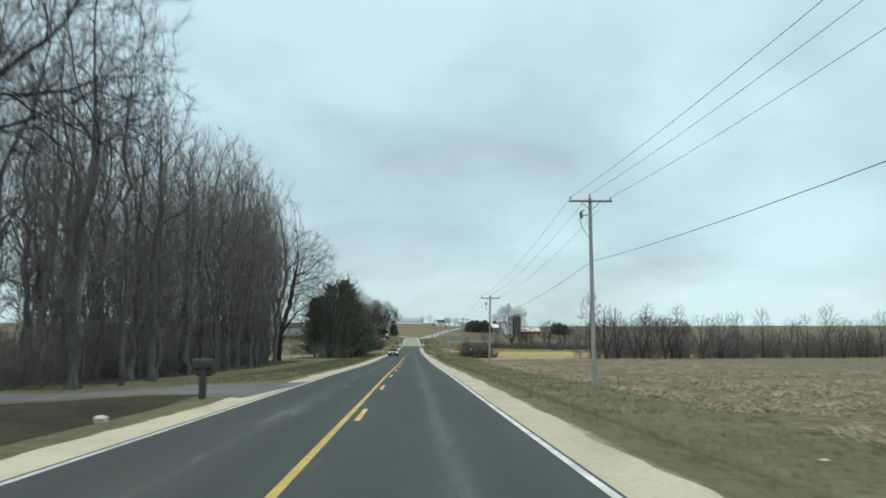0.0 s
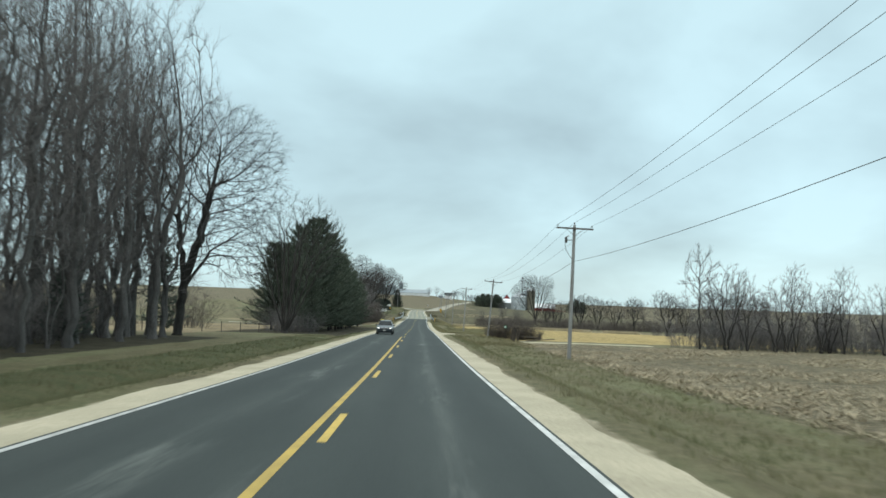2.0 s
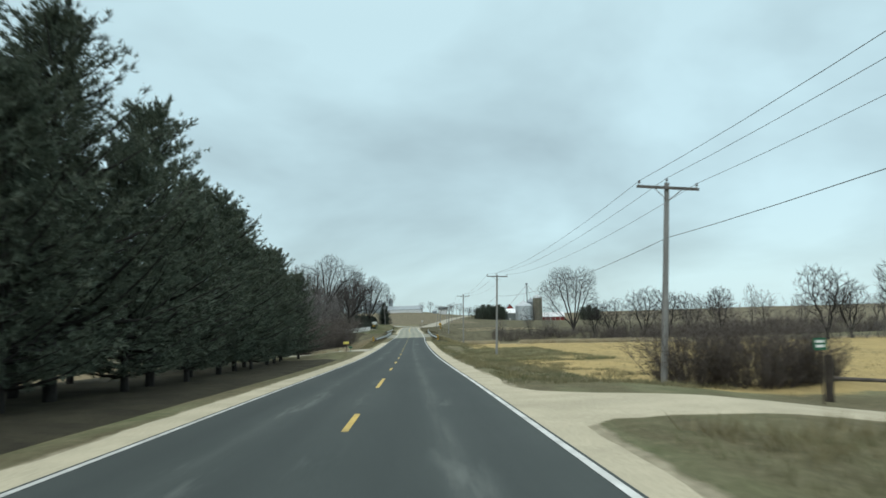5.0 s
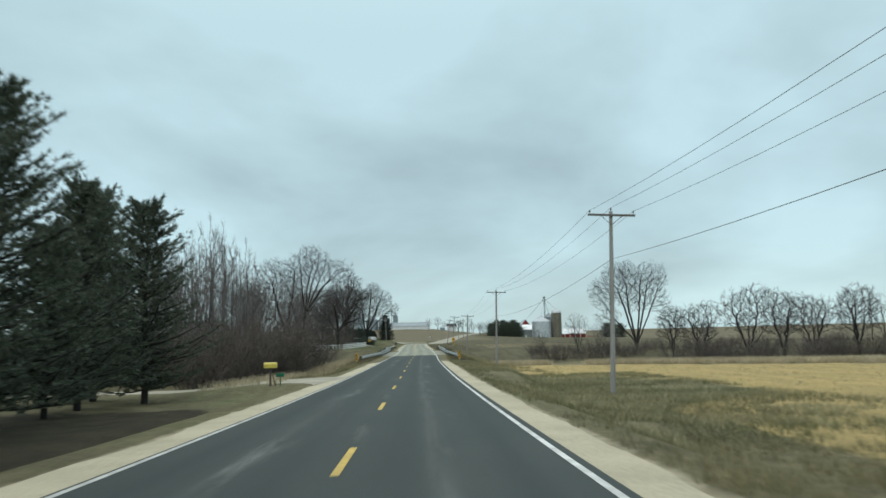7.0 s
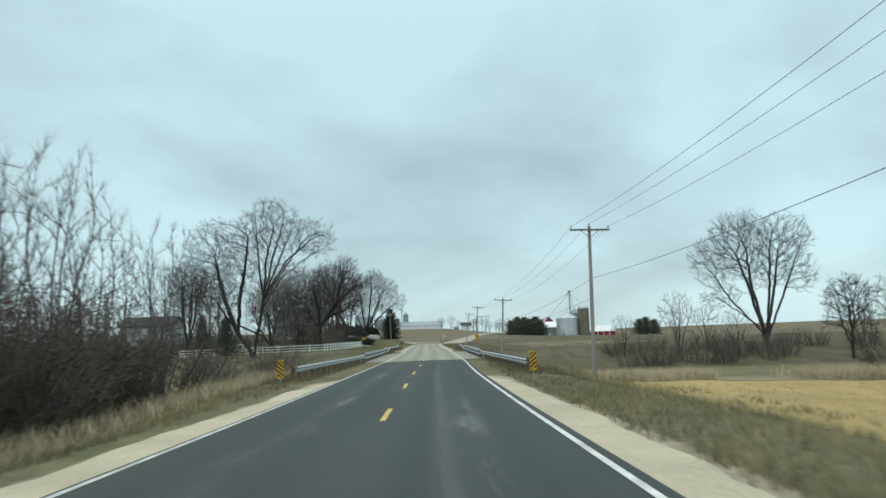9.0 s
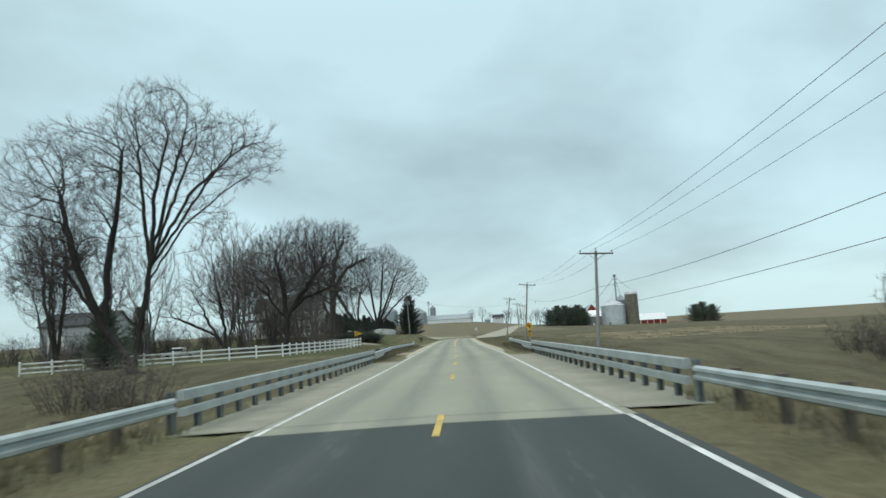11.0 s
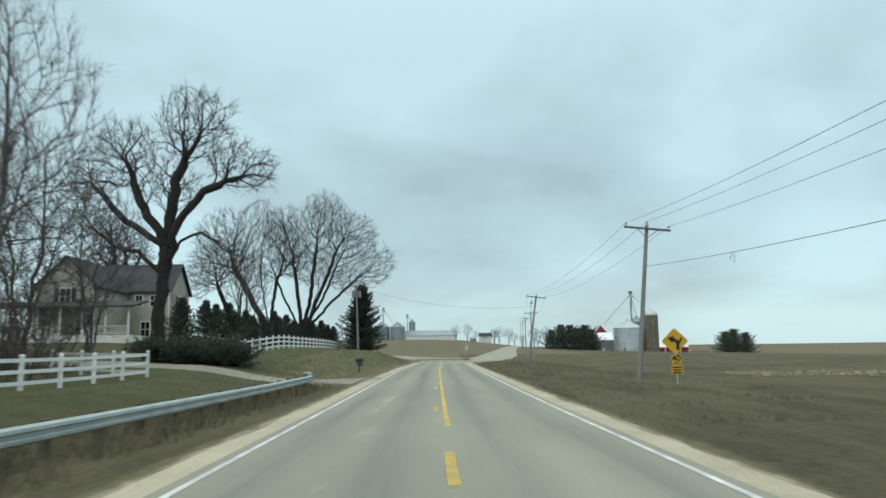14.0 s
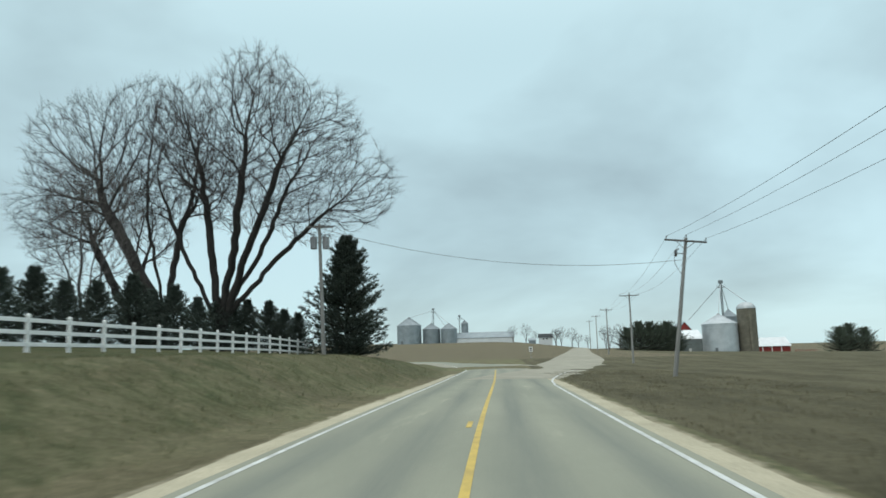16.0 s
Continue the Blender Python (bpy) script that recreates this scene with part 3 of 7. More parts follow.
# ---- side roads, drives and the junction ----
def drape(name, path, widths, lift, material, label, category, cols=6, wear=None, jag=0.0, seed=1.0, meets=0):
    """A surface of the given widths that follows a path of (x, y) over the ground."""
    pts = []
    for (x0, y0), (x1, y1) in zip(path[:-1], path[1:]):
        n = max(2, int(math.hypot(x1 - x0, y1 - y0) / (0.7 if meets else 2.0)))
        pts += [(x0 + (x1 - x0) * k / n, y0 + (y1 - y0) * k / n) for k in range(n)]
    pts.append(path[-1])
    p = np.array(pts)
    for _ in range(6):
        p[1:-1] = (p[:-2] + 2 * p[1:-1] + p[2:]) / 4
    d = np.gradient(p, axis=0)
    d /= np.linalg.norm(d, axis=1)[:, None]
    s = np.stack([d[:, 1], -d[:, 0]], -1)
    run = np.linspace(0, 1, len(p))
    if isinstance(widths[0], tuple):
        gone = np.r_[0, np.cumsum(np.linalg.norm(np.diff(p, axis=0), axis=1))]
        w = np.interp(gone, [k[0] for k in widths], [k[1] for k in widths]) / 2
    else:
        w = np.interp(run, np.linspace(0, 1, len(widths)), widths) / 2
    u = np.linspace(-1, 1, cols + 1)
    wl = w + jag * np.array([noise.noise(Vector((seed, k * 0.6, 0))) for k in range(len(p))])
    wr = w + jag * np.array([noise.noise(Vector((seed + 7, k * 0.6, 0))) for k in range(len(p))])
    off = np.where(u[None, :] < 0, wl[:, None], wr[:, None]) * u[None, :]
    X = p[:, :1] + s[:, :1] * off
    Y = p[:, 1:] + s[:, 1:] * off
    away = np.abs(X - road_x(Y))
    level = road_z(Y) - 0.012 * away + (0.018 if meets == 3 else 0.009 if meets == 2 else -0.004)
    near = (1 - ease(4.6, 5.7 if meets == 1 else 7.5, away)) * (1 - ease(544, 558, Y)) * (meets > 0)
    lift = lift + 0.03 * ease(546, 560, Y) + 0.08 * ease(590, 640, Y)
    Z = (land(X, Y) + lift) * (1 - near) + level * near
    if cols > 4:
        Z[:, 0] -= 0.07
        Z[:, -1] -= 0.07
    n = cols + 1
    faces = [(i * n + j, i * n + j + 1, (i + 1) * n + j + 1, (i + 1) * n + j) for i in range(len(p) - 1) for j in range(cols)]
    me = mesh_of(name, np.stack([X, Y, Z], -1).reshape(-1, 3), faces, material)
    if wear:
        at = me.color_attributes.new("wear", "FLOAT_COLOR", "POINT")
        data = np.ones((X.size, 4), np.float32)
        data[:, 0], data[:, 1], data[:, 2] = wear(off.ravel(), Y.ravel())
        at.data.foreach_set("color", data.ravel())
    return tagged(new(name, me), label, category, kind="structure")


bend = [(0.85, 538)] + [(-44.15 + 45 * math.cos(a), 542 + 45 * math.sin(a)) for a in np.linspace(0.12, math.pi / 2, 9)] + [(-90, 588), (-160, 592), (-320, 600)]
drape("road_bend", bend, (8.0, 8.2, 8.0), 0.045, CONCRETE, "pale concrete road bending away at the junction", "road", 10, wheel_tracks, meets=2)
side_path = [(2.0, 500), (5.2, 520), (9.5, 545), (15, 578), (22, 640), (29, 700), (38, 775), (46, 840), (58, 940), (70, 1040)]
drape("side_road", side_path, (9.0, 9.5, 7.0, 6.6, 6.6, 6.4, 6.4, 6.4), 0.035, DIRT, "pale gravel side road climbing the hill", "road", 8, jag=0.25, meets=2)
drape("junction_apron", [(-34, 578), (-18, 569), (-4, 556), (6, 545), (13, 556)], (8, 13, 18, 16, 9), 0.03, DIRT, "pale worn gravel apron at the junction", "road", 8, jag=0.4, seed=4, meets=2)
for name, path, width, label in (
        ("edge_line", [(4.25, 489), (4.45, 494), (5.0, 500), (6.0, 508), (7.8, 519), (9.6, 527)], 0.13, "white edge line curving into the side road"),
        ("edge_line", [(-2.6, 540), (-3.2, 547), (-4.9, 555), (-8.6, 563), (-15, 571), (-26, 577.5), (-44, 580.5)], 0.13, "white edge line curving round the bend")):
    drape(name, path, (width,), 0.062, WHITE_LINE, label, "road marking", 1, meets=3)

drape("entrance_drive", [(3.9, 171.5), (7, 171.2), (13, 170.6), (22, 169.6), (32, 168.0)], ((0, 16), (0.7, 10.5), (1.7, 7.6), (3.2, 6.2), (6, 5.2), (12, 4.2), (70, 3.6)), 0.04, GRAVEL, "pale gravel field entrance beside the road", "driveway", 14, jag=0.4, seed=2, meets=1)
drape("west_drive", [(-3.9, 47.5), (-8, 47.8), (-16, 48.5), (-30, 50), (-60, 52)], ((0, 14), (1.2, 9.5), (3, 7), (6, 5.2), (12, 4.6), (60, 4.4)), 0.04, GREY_DRIVE, "grey worn asphalt drive entering the wood", "driveway", 14, jag=0.15, seed=5, meets=1)
drape("gravel_drive", [(-3.72, 258), (-8, 258.6), (-14, 260), (-24, 259), (-45, 256)], ((0, 14), (1.2, 9), (3, 6.2), (6, 4.4), (12, 3.6), (60, 3.4)), 0.04, DIRT, "pale gravel drive crossing the rough grass", "driveway", 14, jag=0.3, seed=6, meets=1)
drape("house_drive", [(-3.4, 440.5), (-8, 441), (-14, 442), (-22, 443.5), (-36, 446)], ((0, 13), (1.2, 8.5), (3, 6.0), (6, 4.4), (12, 3.8), (60, 3.6)), 0.04, DIRT, "pale gravel drive leading to the farmhouse", "driveway", 14, jag=0.25, seed=7, meets=1)

# ---- vegetation ----
import collections


class Sticks:
    """Gathers tapering tubes into one mesh."""

    def __init__(self):
        self.v, self.f = [], []

    def add(self, points, radii, sides):
        base = len(self.v)
        for i, p in enumerate(points):
            d = (points[min(i + 1, len(points) - 1)] - points[max(i - 1, 0)])
            d = d.normalized() if d.length > 1e-9 else Vector((0, 0, 1))
            a = d.cross(Vector((0.31, 0.87, 0.38))).normalized()
            b = d.cross(a)
            for k in range(sides):
                t = 2 * math.pi * k / sides
                self.v.append(p + (a * math.cos(t) + b * math.sin(t)) * radii[i])
        for i in range(len(points) - 1):
            for k in range(sides):
                q = base + i * sides
                k2 = (k + 1) % sides
                self.f.append((q + k, q + k2, q + sides + k2, q + sides + k))

    def spike(self, a, b, r):
        """A single thin twig of three sides that ends in a point."""
        base = len(self.v)
        d = (b - a).normalized()
        s = d.cross(Vector((0.2, 0.5, 0.84))).normalized() * r
        t = d.cross(s)
        self.v += [a + s, a - s * 0.5 + t * 0.87, a - s * 0.5 - t * 0.87, b]
        self.f += [(base, base + 1, base + 3), (base + 1, base + 2, base + 3), (base + 2, base, base + 3)]

    def mesh(self, name, material, smooth=True):
        return mesh_of(name, self.v, self.f, material, smooth)


def swayed(rng, start, d, length, n, wobble, lift):
    """A wavering line of n pieces from start along d."""
    pts = [start.copy()]
    d = d.normalized()
    for _ in range(n):
        d = (d + Vector((rng.gauss(0, wobble), rng.gauss(0, wobble), rng.gauss(0, wobble * 0.6) + lift))).normalized()
        pts.append(pts[-1] + d * (length / n))
    return pts


def sideways(rng, d, low, high):
    """A direction that leaves d at an angle between low and high degrees."""
    a = radians(rng.uniform(low, high))
    side = d.cross(Vector((rng.gauss(0, 1), rng.gauss(0, 1), rng.gauss(0, 1)))).normalized()
    return (d * math.cos(a) + side * math.sin(a)).normalized()


def grown_tree(name, seed, lobes, stems, trunk_r, points=520, step=0.5, kill=1.15, reach=6.0, wander=0.16, rise=0.05, spread=0.35, tip=0.0115, twigs=3, twig_len=(0.4, 1.1), droop=0.0, twig=TWIG, bark=BARK, label="", category="tree", group=""):
    """A leafless tree that grows from its stems into the lobes of its crown (x, y, z, and three radii),
    each tip feeding on the room round it; limbs thicken with the number of tips they carry."""
    rng = random.Random(seed)
    size = [l[3] * l[4] * l[5] for l in lobes]
    food = []
    while len(food) < points:
        lobe = rng.choices(lobes, size)[0]
        q = Vector((rng.gauss(0, 1), rng.gauss(0, 1), rng.gauss(0, 1))).normalized() * rng.random() ** 0.38
        food.append((lobe[0] + q.x * lobe[3], lobe[1] + q.y * lobe[4], lobe[2] + q.z * lobe[5]))
    food = np.array(food)
    nodes, parent = [Vector((0, 0, -0.4))], [-1]
    for stem in stems:
        last = 0
        at = nodes[0]
        for target in stem:
            target = Vector(target)
            n = max(1, round((target - at).length / (step * 1.6)))
            start = at
            for k in range(1, n + 1):
                w = step * wander * 1.2
                p = start.lerp(target, k / n) + Vector((rng.gauss(0, w), rng.gauss(0, w), 0))
                nodes.append(p)
                parent.append(last)
                last = len(nodes) - 1
            at = nodes[-1]
    first = np.array(nodes[1:])
    born = collections.Counter(parent)
    d = np.linalg.norm(food[:, None] - first[None], axis=2)
    near, dist = d.argmin(1) + 1, d.min(1)
    for _ in range(90):
        pull = {}
        for i in np.nonzero(dist < reach)[0]:
            if born[int(near[i])] < 3:
                pull.setdefault(int(near[i]), []).append(i)
        if not pull:
            break
        fresh = []
        for n, rows in pull.items():
            v = food[rows] - np.array(nodes[n])
            g = (v / (np.linalg.norm(v, axis=1)[:, None] + 1e-6)).sum(0)
            g = Vector(g).normalized()
            along = (nodes[n] - nodes[parent[n]]).normalized()
            if g.dot(along) < 0.08:
                continue
            g = g + along * 0.75 + (nodes[n] - Vector((0, 0, nodes[n].z * 0.45))).normalized() * spread
            g = (g + Vector((rng.gauss(0, wander), rng.gauss(0, wander), rng.gauss(rise, wander)))).normalized()
            nodes.append(nodes[n] + g * step)
            parent.append(n)
            born[n] += 1
            fresh.append(len(nodes) - 1)
        if not fresh:
            break
        fp = np.array([nodes[k] for k in fresh])
        d = np.linalg.norm(food[:, None] - fp[None], axis=2)
        m = d.min(1)
        closer = m < dist
        near[closer], dist[closer] = np.array(fresh)[d.argmin(1)[closer]], m[closer]
        keep = dist > kill
        food, near, dist = food[keep], near[keep], dist[keep]
        if not len(food):
            break
    count = len(nodes)
    kids = [[] for _ in range(count)]
    for k in range(1, count):
        kids[parent[k]].append(k)
    tips = [0] * count
    for k in range(count - 1, -1, -1):
        tips[k] = max(1, sum(tips[j] for j in kids[k]))
    power = math.log(max(trunk_r / tip, 2)) / math.log(max(tips[0], 2))
    rad = [tip * t ** power for t in tips]
    wood, fine_wood = Sticks(), Sticks()
    stack = [(0, None)]
    while stack:
        k, root = stack.pop()
        chain = [k] if root is None else [root, k]
        while kids[k]:
            order = sorted(kids[k], key=lambda j: -tips[j])
            for j in order[1:]:
                stack.append((j, k))
            k = order[0]
            chain.append(k)
        widths = [rad[c] for c in chain]
        if root is not None:
            widths[0] = min(widths[0], widths[1] * 1.25)
        else:
            widths[0] *= 1.5
        cut = next((i for i, w in enumerate(widths) if w < 0.035), len(chain))
        if cut >= 2:
            wood.add([nodes[c] for c in chain[:cut + 1]], widths[:cut + 1], 8 if widths[1] > 0.14 else 5)
        tail = chain[max(cut - 1, 0) if cut >= 2 else 0:]
        if len(tail) > 1:
            fine_wood.add([nodes[c] for c in tail], [rad[c] if i else min(rad[c], 0.035) for i, c in enumerate(tail)], 3)
    for k in range(1, count):
        if rad[k] > 0.05 or nodes[k].z < 1.0:
            continue
        ax = (nodes[k] - nodes[parent[k]]).normalized()
        out = (nodes[k] - Vector((0, 0, nodes[k].z * 0.55))).normalized()
        end = not kids[k]
        for _ in range(twigs + 1 if end else max(1, twigs - 1)):
            nd = sideways(rng, ax, 8 if end else 28, 40 if end else 62) + out * 0.35
            nd.z += 0.12 - droop * 1.3
            nd.normalize()
            length = rng.uniform(*twig_len) * (1.15 if end else 0.9)
            bent = nodes[k] + nd * length * 0.55
            lean = (nd + Vector((rng.gauss(0, 0.22), rng.gauss(0, 0.22), rng.gauss(0.10, 0.2) - droop))).normalized()
            q = bent + lean * length * 0.6
            fine_wood.spike(nodes[k], bent + lean * 0.06, tip * 0.85)
            fine_wood.spike(bent, q, tip * 0.6)
            for f in (0.3, 0.6, 0.95)[:3 if end else 2]:
                start = nodes[k].lerp(bent, f + rng.uniform(-0.15, 0.05))
                fine_wood.spike(start, start + sideways(rng, lean, 20, 52) * length * rng.uniform(0.3, 0.6), tip * 0.5)
    ob = empty(name)
    part("trunk", wood.mesh("trunk", bark), None, ob)
    part("crown", fine_wood.mesh("crown", twig), None, ob, "bare crown of fine twigs")
    return tagged(ob, label, category, group)


def conifer(name, seed, height, radius, clear=0.12, whorls=22, arms=6, tufts=9, blade=0.34, droop=-0.1, profile=0.8, material=NEEDLE, label="", category="tree", group="", ragged_top=0.3, sweep=0.10):
    """An evergreen: a straight trunk, whorls of arms and clumps of needles."""
    rng = random.Random(seed)
    wood = Sticks()
    trunk = [Vector((rng.gauss(0, 0.05), rng.gauss(0, 0.05), height * i / 8 - (0.3 if i == 0 else 0))) for i in range(9)]
    wood.add(trunk, [height * 0.017 * (1.02 - i / 8.2) for i in range(9)], 8)
    nv, nf = [], []

    def tuft(p, d, size, n=11):
        for _ in range(n):
            q = (d * 0.75 + Vector((rng.gauss(0, 0.5), rng.gauss(0, 0.5), rng.gauss(0.2, 0.45)))).normalized()
            s = q.cross(Vector((rng.gauss(0, 1), rng.gauss(0, 1), rng.gauss(0, 1)))).normalized() * size * 0.085
            b = len(nv)
            o = p + d * size * rng.uniform(-0.35, 0.35)
            nv.extend([o - s, o + s, o + q * size * rng.uniform(0.75, 1.35)])
            nf.append((b, b + 1, b + 2))

    for w in range(whorls):
        f = (w + rng.uniform(-0.3, 0.3)) / whorls
        f = min(max(f, 0.0), 0.985)
        z = height * (clear + (1 - clear) * f)
        reach = radius * ((1 - f) ** profile) * (0.55 + 0.45 * min(1, f * 6 + 0.35)) + 0.25
        k0 = rng.random() * 6.28
        for a in range(arms):
            t = k0 + 2 * math.pi * (a + rng.uniform(-0.25, 0.25)) / arms
            length = reach * rng.choice((0.6, 0.8, 0.95, 1.0, 1.0 + ragged_top)) * rng.uniform(0.85, 1.1)
            d = Vector((math.cos(t), math.sin(t), droop + 0.6 * f + rng.gauss(0, 0.16)))
            pts = swayed(rng, Vector((0, 0, z)), d, length, 4, 0.08, sweep)
            wood.add(pts, [max(0.010, 0.020 * length * (1 - i / 4.3)) for i in range(5)], 3)
            for k in range(tufts):
                g = 0.22 + 0.78 * (k + rng.random()) / tufts
                j = min(int(g * 4), 3)
                p = pts[j].lerp(pts[j + 1], g * 4 - j)
                side = d.cross(Vector((0, 0, 1))).normalized() * rng.gauss(0, 0.17) * length * (1.15 - 0.6 * g)
                tuft(p + side + Vector((0, 0, rng.gauss(0, 0.10))), (d + side * 0.5 + Vector((0, 0, 0.3))).normalized(), blade * rng.uniform(0.75, 1.2))
    tuft(Vector((0, 0, height)), Vector((0, 0, 1)), blade * 1.2, 12)
    ob = empty(name)
    part("trunk", wood.mesh("trunk", BARK), None, ob)
    part("crown", mesh_of("crown", nv, nf, material), None, ob, "dark green needled crown")
    return tagged(ob, label, category, group)


def thicket(name, seed, height, radius, stems=26, material=BRUSH, label="", category="shrub", group="", sprays=8, fine=1.0):
    """A leafless shrub of many stems from the ground."""
    rng = random.Random(seed)
    wood, fine_wood = Sticks(), Sticks()
    for _ in range(stems):
        a, rr = rng.random() * 6.28, radius * 0.55 * math.sqrt(rng.random())
        base = Vector((math.cos(a) * rr, math.sin(a) * rr, -0.15))
        lean = rng.uniform(0.05, 0.8)
        d = Vector((math.cos(a) * lean, math.sin(a) * lean, 1))
        h = height * rng.uniform(0.4, 1.05)
        pts = swayed(rng, base, d, h, 4, 0.13, 0.0)
        r = (0.008 + 0.004 * h) * fine
        wood.add(pts, [r * (1 - 0.2 * i) for i in range(5)], 3)
        for k in range(sprays):
            f = 0.08 + 0.92 * rng.random()
            j = min(int(f * 4), 3)
            p = pts[j].lerp(pts[j + 1], f * 4 - j)
            ax = (pts[j + 1] - pts[j]).normalized()
            nd = sideways(rng, ax, 20, 70)
            q = p + nd * h * rng.uniform(0.12, 0.30)
            fine_wood.spike(p, q, r * 0.55)
            for _ in range(4):
                g = rng.uniform(0.2, 0.95)
                fine_wood.spike(p.lerp(q, g), p.lerp(q, g) + sideways(rng, nd, 20, 70) * h * rng.uniform(0.06, 0.18), r * 0.4)
    ob = empty(name)
    tagged(part("base", wood.mesh("base", material), None, ob), kind="stuff")
    part("crown", fine_wood.mesh("crown", material), None, ob)
    return tagged(ob, label, category, group)


def plant(template, places, seed=0, size=(0.9, 1.12), sink=0.0):
    """Sets the template at the first place and copies of it at the others: (x, y), then its scale and turn if given."""
    rng = random.Random(seed)
    for i, place in enumerate(places):
        x, y = place[:2]
        s = place[2] if len(place) > 2 else rng.uniform(*size)
        m = Matrix.LocRotScale((x, y, G(x, y) - sink), Euler((0, 0, place[3] if len(place) > 3 else rng.random() * 6.28)), (s, s, s * rng.uniform(0.95, 1.05)))
        if i == 0:
            template.matrix_basis = m
        else:
            copy_thing(template, m)


# the wood on the west side of the road
def wood_edge(y):
    return -12.2 - 0.055 * max(0, y - 58) - (4.0 * max(0, (y - 110) / 30) if y > 110 else 0)


rng = random.Random(5)
spots = [[], [], [], []]
for y0 in np.arange(54, 139, 3.9):
    for row in range(4):
        x = wood_edge(y0) - row * 4.6 - rng.uniform(0, 3.4) - (1.5 if row == 0 else 0)
        y = y0 + rng.uniform(-1.3, 1.3)
        if row > 1 and rng.random() < 0.35:
            continue
        spots[rng.randrange(4)].append((x, y, rng.uniform(0.86, 1.1) * (1 + 0.2 * float(ease(100, 130, y)))))
for y0 in np.arange(56, 128, 4.4):
    for x0 in (-36,):
        spots[rng.choice((0, 2, 2, 1))].append((x0 - 0.05 * (y0 - 58) + rng.uniform(-2, 2), y0 + rng.uniform(-1.8, 1.8), rng.uniform(0.85, 1.05)))
spots[0] += [(-19.6, 131, 1.15), (-22.6, 138.6, 1.12), (-25.5, 140, 1.0)]
spots[2] += [(-20.3, 135.5, 1.15), (-23.2, 133, 1.0)]
spots[1] += [(-22, 38, 1.0), (-28, 43, 0.9)]
spots[2] += [(-21.5, 27, 1.1)]
wood_style = dict(points=1500, step=0.62, kill=0.78, twigs=3, twig_len=(0.5, 1.4), tip=0.0135, bark=BARK_GREY, twig=TWIG_GREY, group="trees of the wood")
woodland = [
    grown_tree("oak_tree", 11, [(0, 0, 15, 3.6, 3.6, 6.5), (0.5, 0, 7.5, 3.0, 3.0, 4.0)], [[(0, 0.1, 5), (0.3, 0, 9)], [(0, 0.1, 5), (-1.2, 0.5, 10)]], 0.31, label="tall leafless woodland tree with a grey trunk", **wood_style),
    grown_tree("ash_tree", 12, [(0, 0, 15.5, 2.8, 2.8, 7), (0, 0, 6.5, 2.4, 2.4, 3.5)], [[(0.1, 0, 7), (0, 0, 12)]], 0.27, label="slender leafless woodland tree with upswept limbs", **wood_style),
    grown_tree("maple_tree", 13, [(0, 0, 13, 4.2, 4.2, 6.5), (0, 0, 5.5, 3.4, 3.4, 3.0)], [[(0, 0, 3), (1.5, 0.4, 8)], [(0, 0, 3), (-1.3, -0.5, 9)], [(0, 0, 3), (0, 1.4, 7)]], 0.30, label="leafless woodland tree forking low into spreading limbs", **wood_style),
    grown_tree("cherry_tree", 14, [(0, 0, 16, 2.6, 2.6, 7), (0.4, 0, 7.0, 2.0, 2.0, 4.5)], [[(0.3, 0, 6), (-0.2, 0.2, 13)]], 0.17, wander=0.24, label="thin leafless woodland tree with a long bare stem", **wood_style),
]
for k, t in enumerate(woodland):
    plant(t, spots[k], seed=40 + k)
verge_tree = grown_tree("ash_tree", 15, [(3.2, 0, 15.4, 5.8, 5.2, 7.4), (5.2, 0, 8.6, 3.8, 3.4, 3.8), (-2.5, 0, 14.5, 3.8, 4, 6.5)], [[(0.4, 0, 5), (1.7, 0, 10), (2.6, 0.2, 15)], [(0.4, 0, 5), (-0.6, 0.4, 12)], [(0.3, 0, 4.2), (2.8, -0.6, 8)], [(0.4, 0, 3.6), (1.0, 0.9, 9)]], 0.56, points=6800, step=0.45, kill=0.52, droop=0.35, wander=0.14, twig_len=(0.5, 1.4), label="large leafless tree at the end of the wood, twigs drooping")
plant(verge_tree, [(-20.7, 140.4, 1.0, 0.0)], seed=1)
near_tree = grown_tree("oak_tree", 16, [(3.5, 0, 15, 6.5, 5.5, 6.0), (-2, 0, 14, 5, 5, 6), (7.0, -1.0, 11.5, 4, 3.5, 2.5)], [[(0.4, 0, 6), (2.6, 0, 11)], [(0.4, 0, 6), (-1.5, 0.6, 11)]], 0.34, points=3000, step=0.45, kill=0.52, wander=0.2, droop=0.1, label="leafless roadside tree with boughs reaching over the drive")
plant(near_tree, [(-17.6, 43.6, 1.0, 0.0)], seed=1)
under = thicket("undergrowth", 3, 5.2, 3.2, 46, TWIG_GREY, label="leafless brown undergrowth at the foot of the wood", group="undergrowth of the wood")
plant(under, [(wood_edge(y) - rng.uniform(5, 17), y + rng.uniform(-1.5, 1.5)) for y in np.arange(55, 138, 1.25)] + [(-34 - rng.uniform(0, 14), y) for y in np.arange(57, 125, 3.0)] + [(-16.0, 167.4, 0.62), (-17.6, 170.5, 0.7), (-15.0, 165.6, 0.5), (-13.6, 170.2, 0.95), (-15.2, 172.6, 1.05), (-12.6, 168.6, 0.7), (-17.0, 174.5, 1.0)], seed=8, size=(0.6, 1.35))
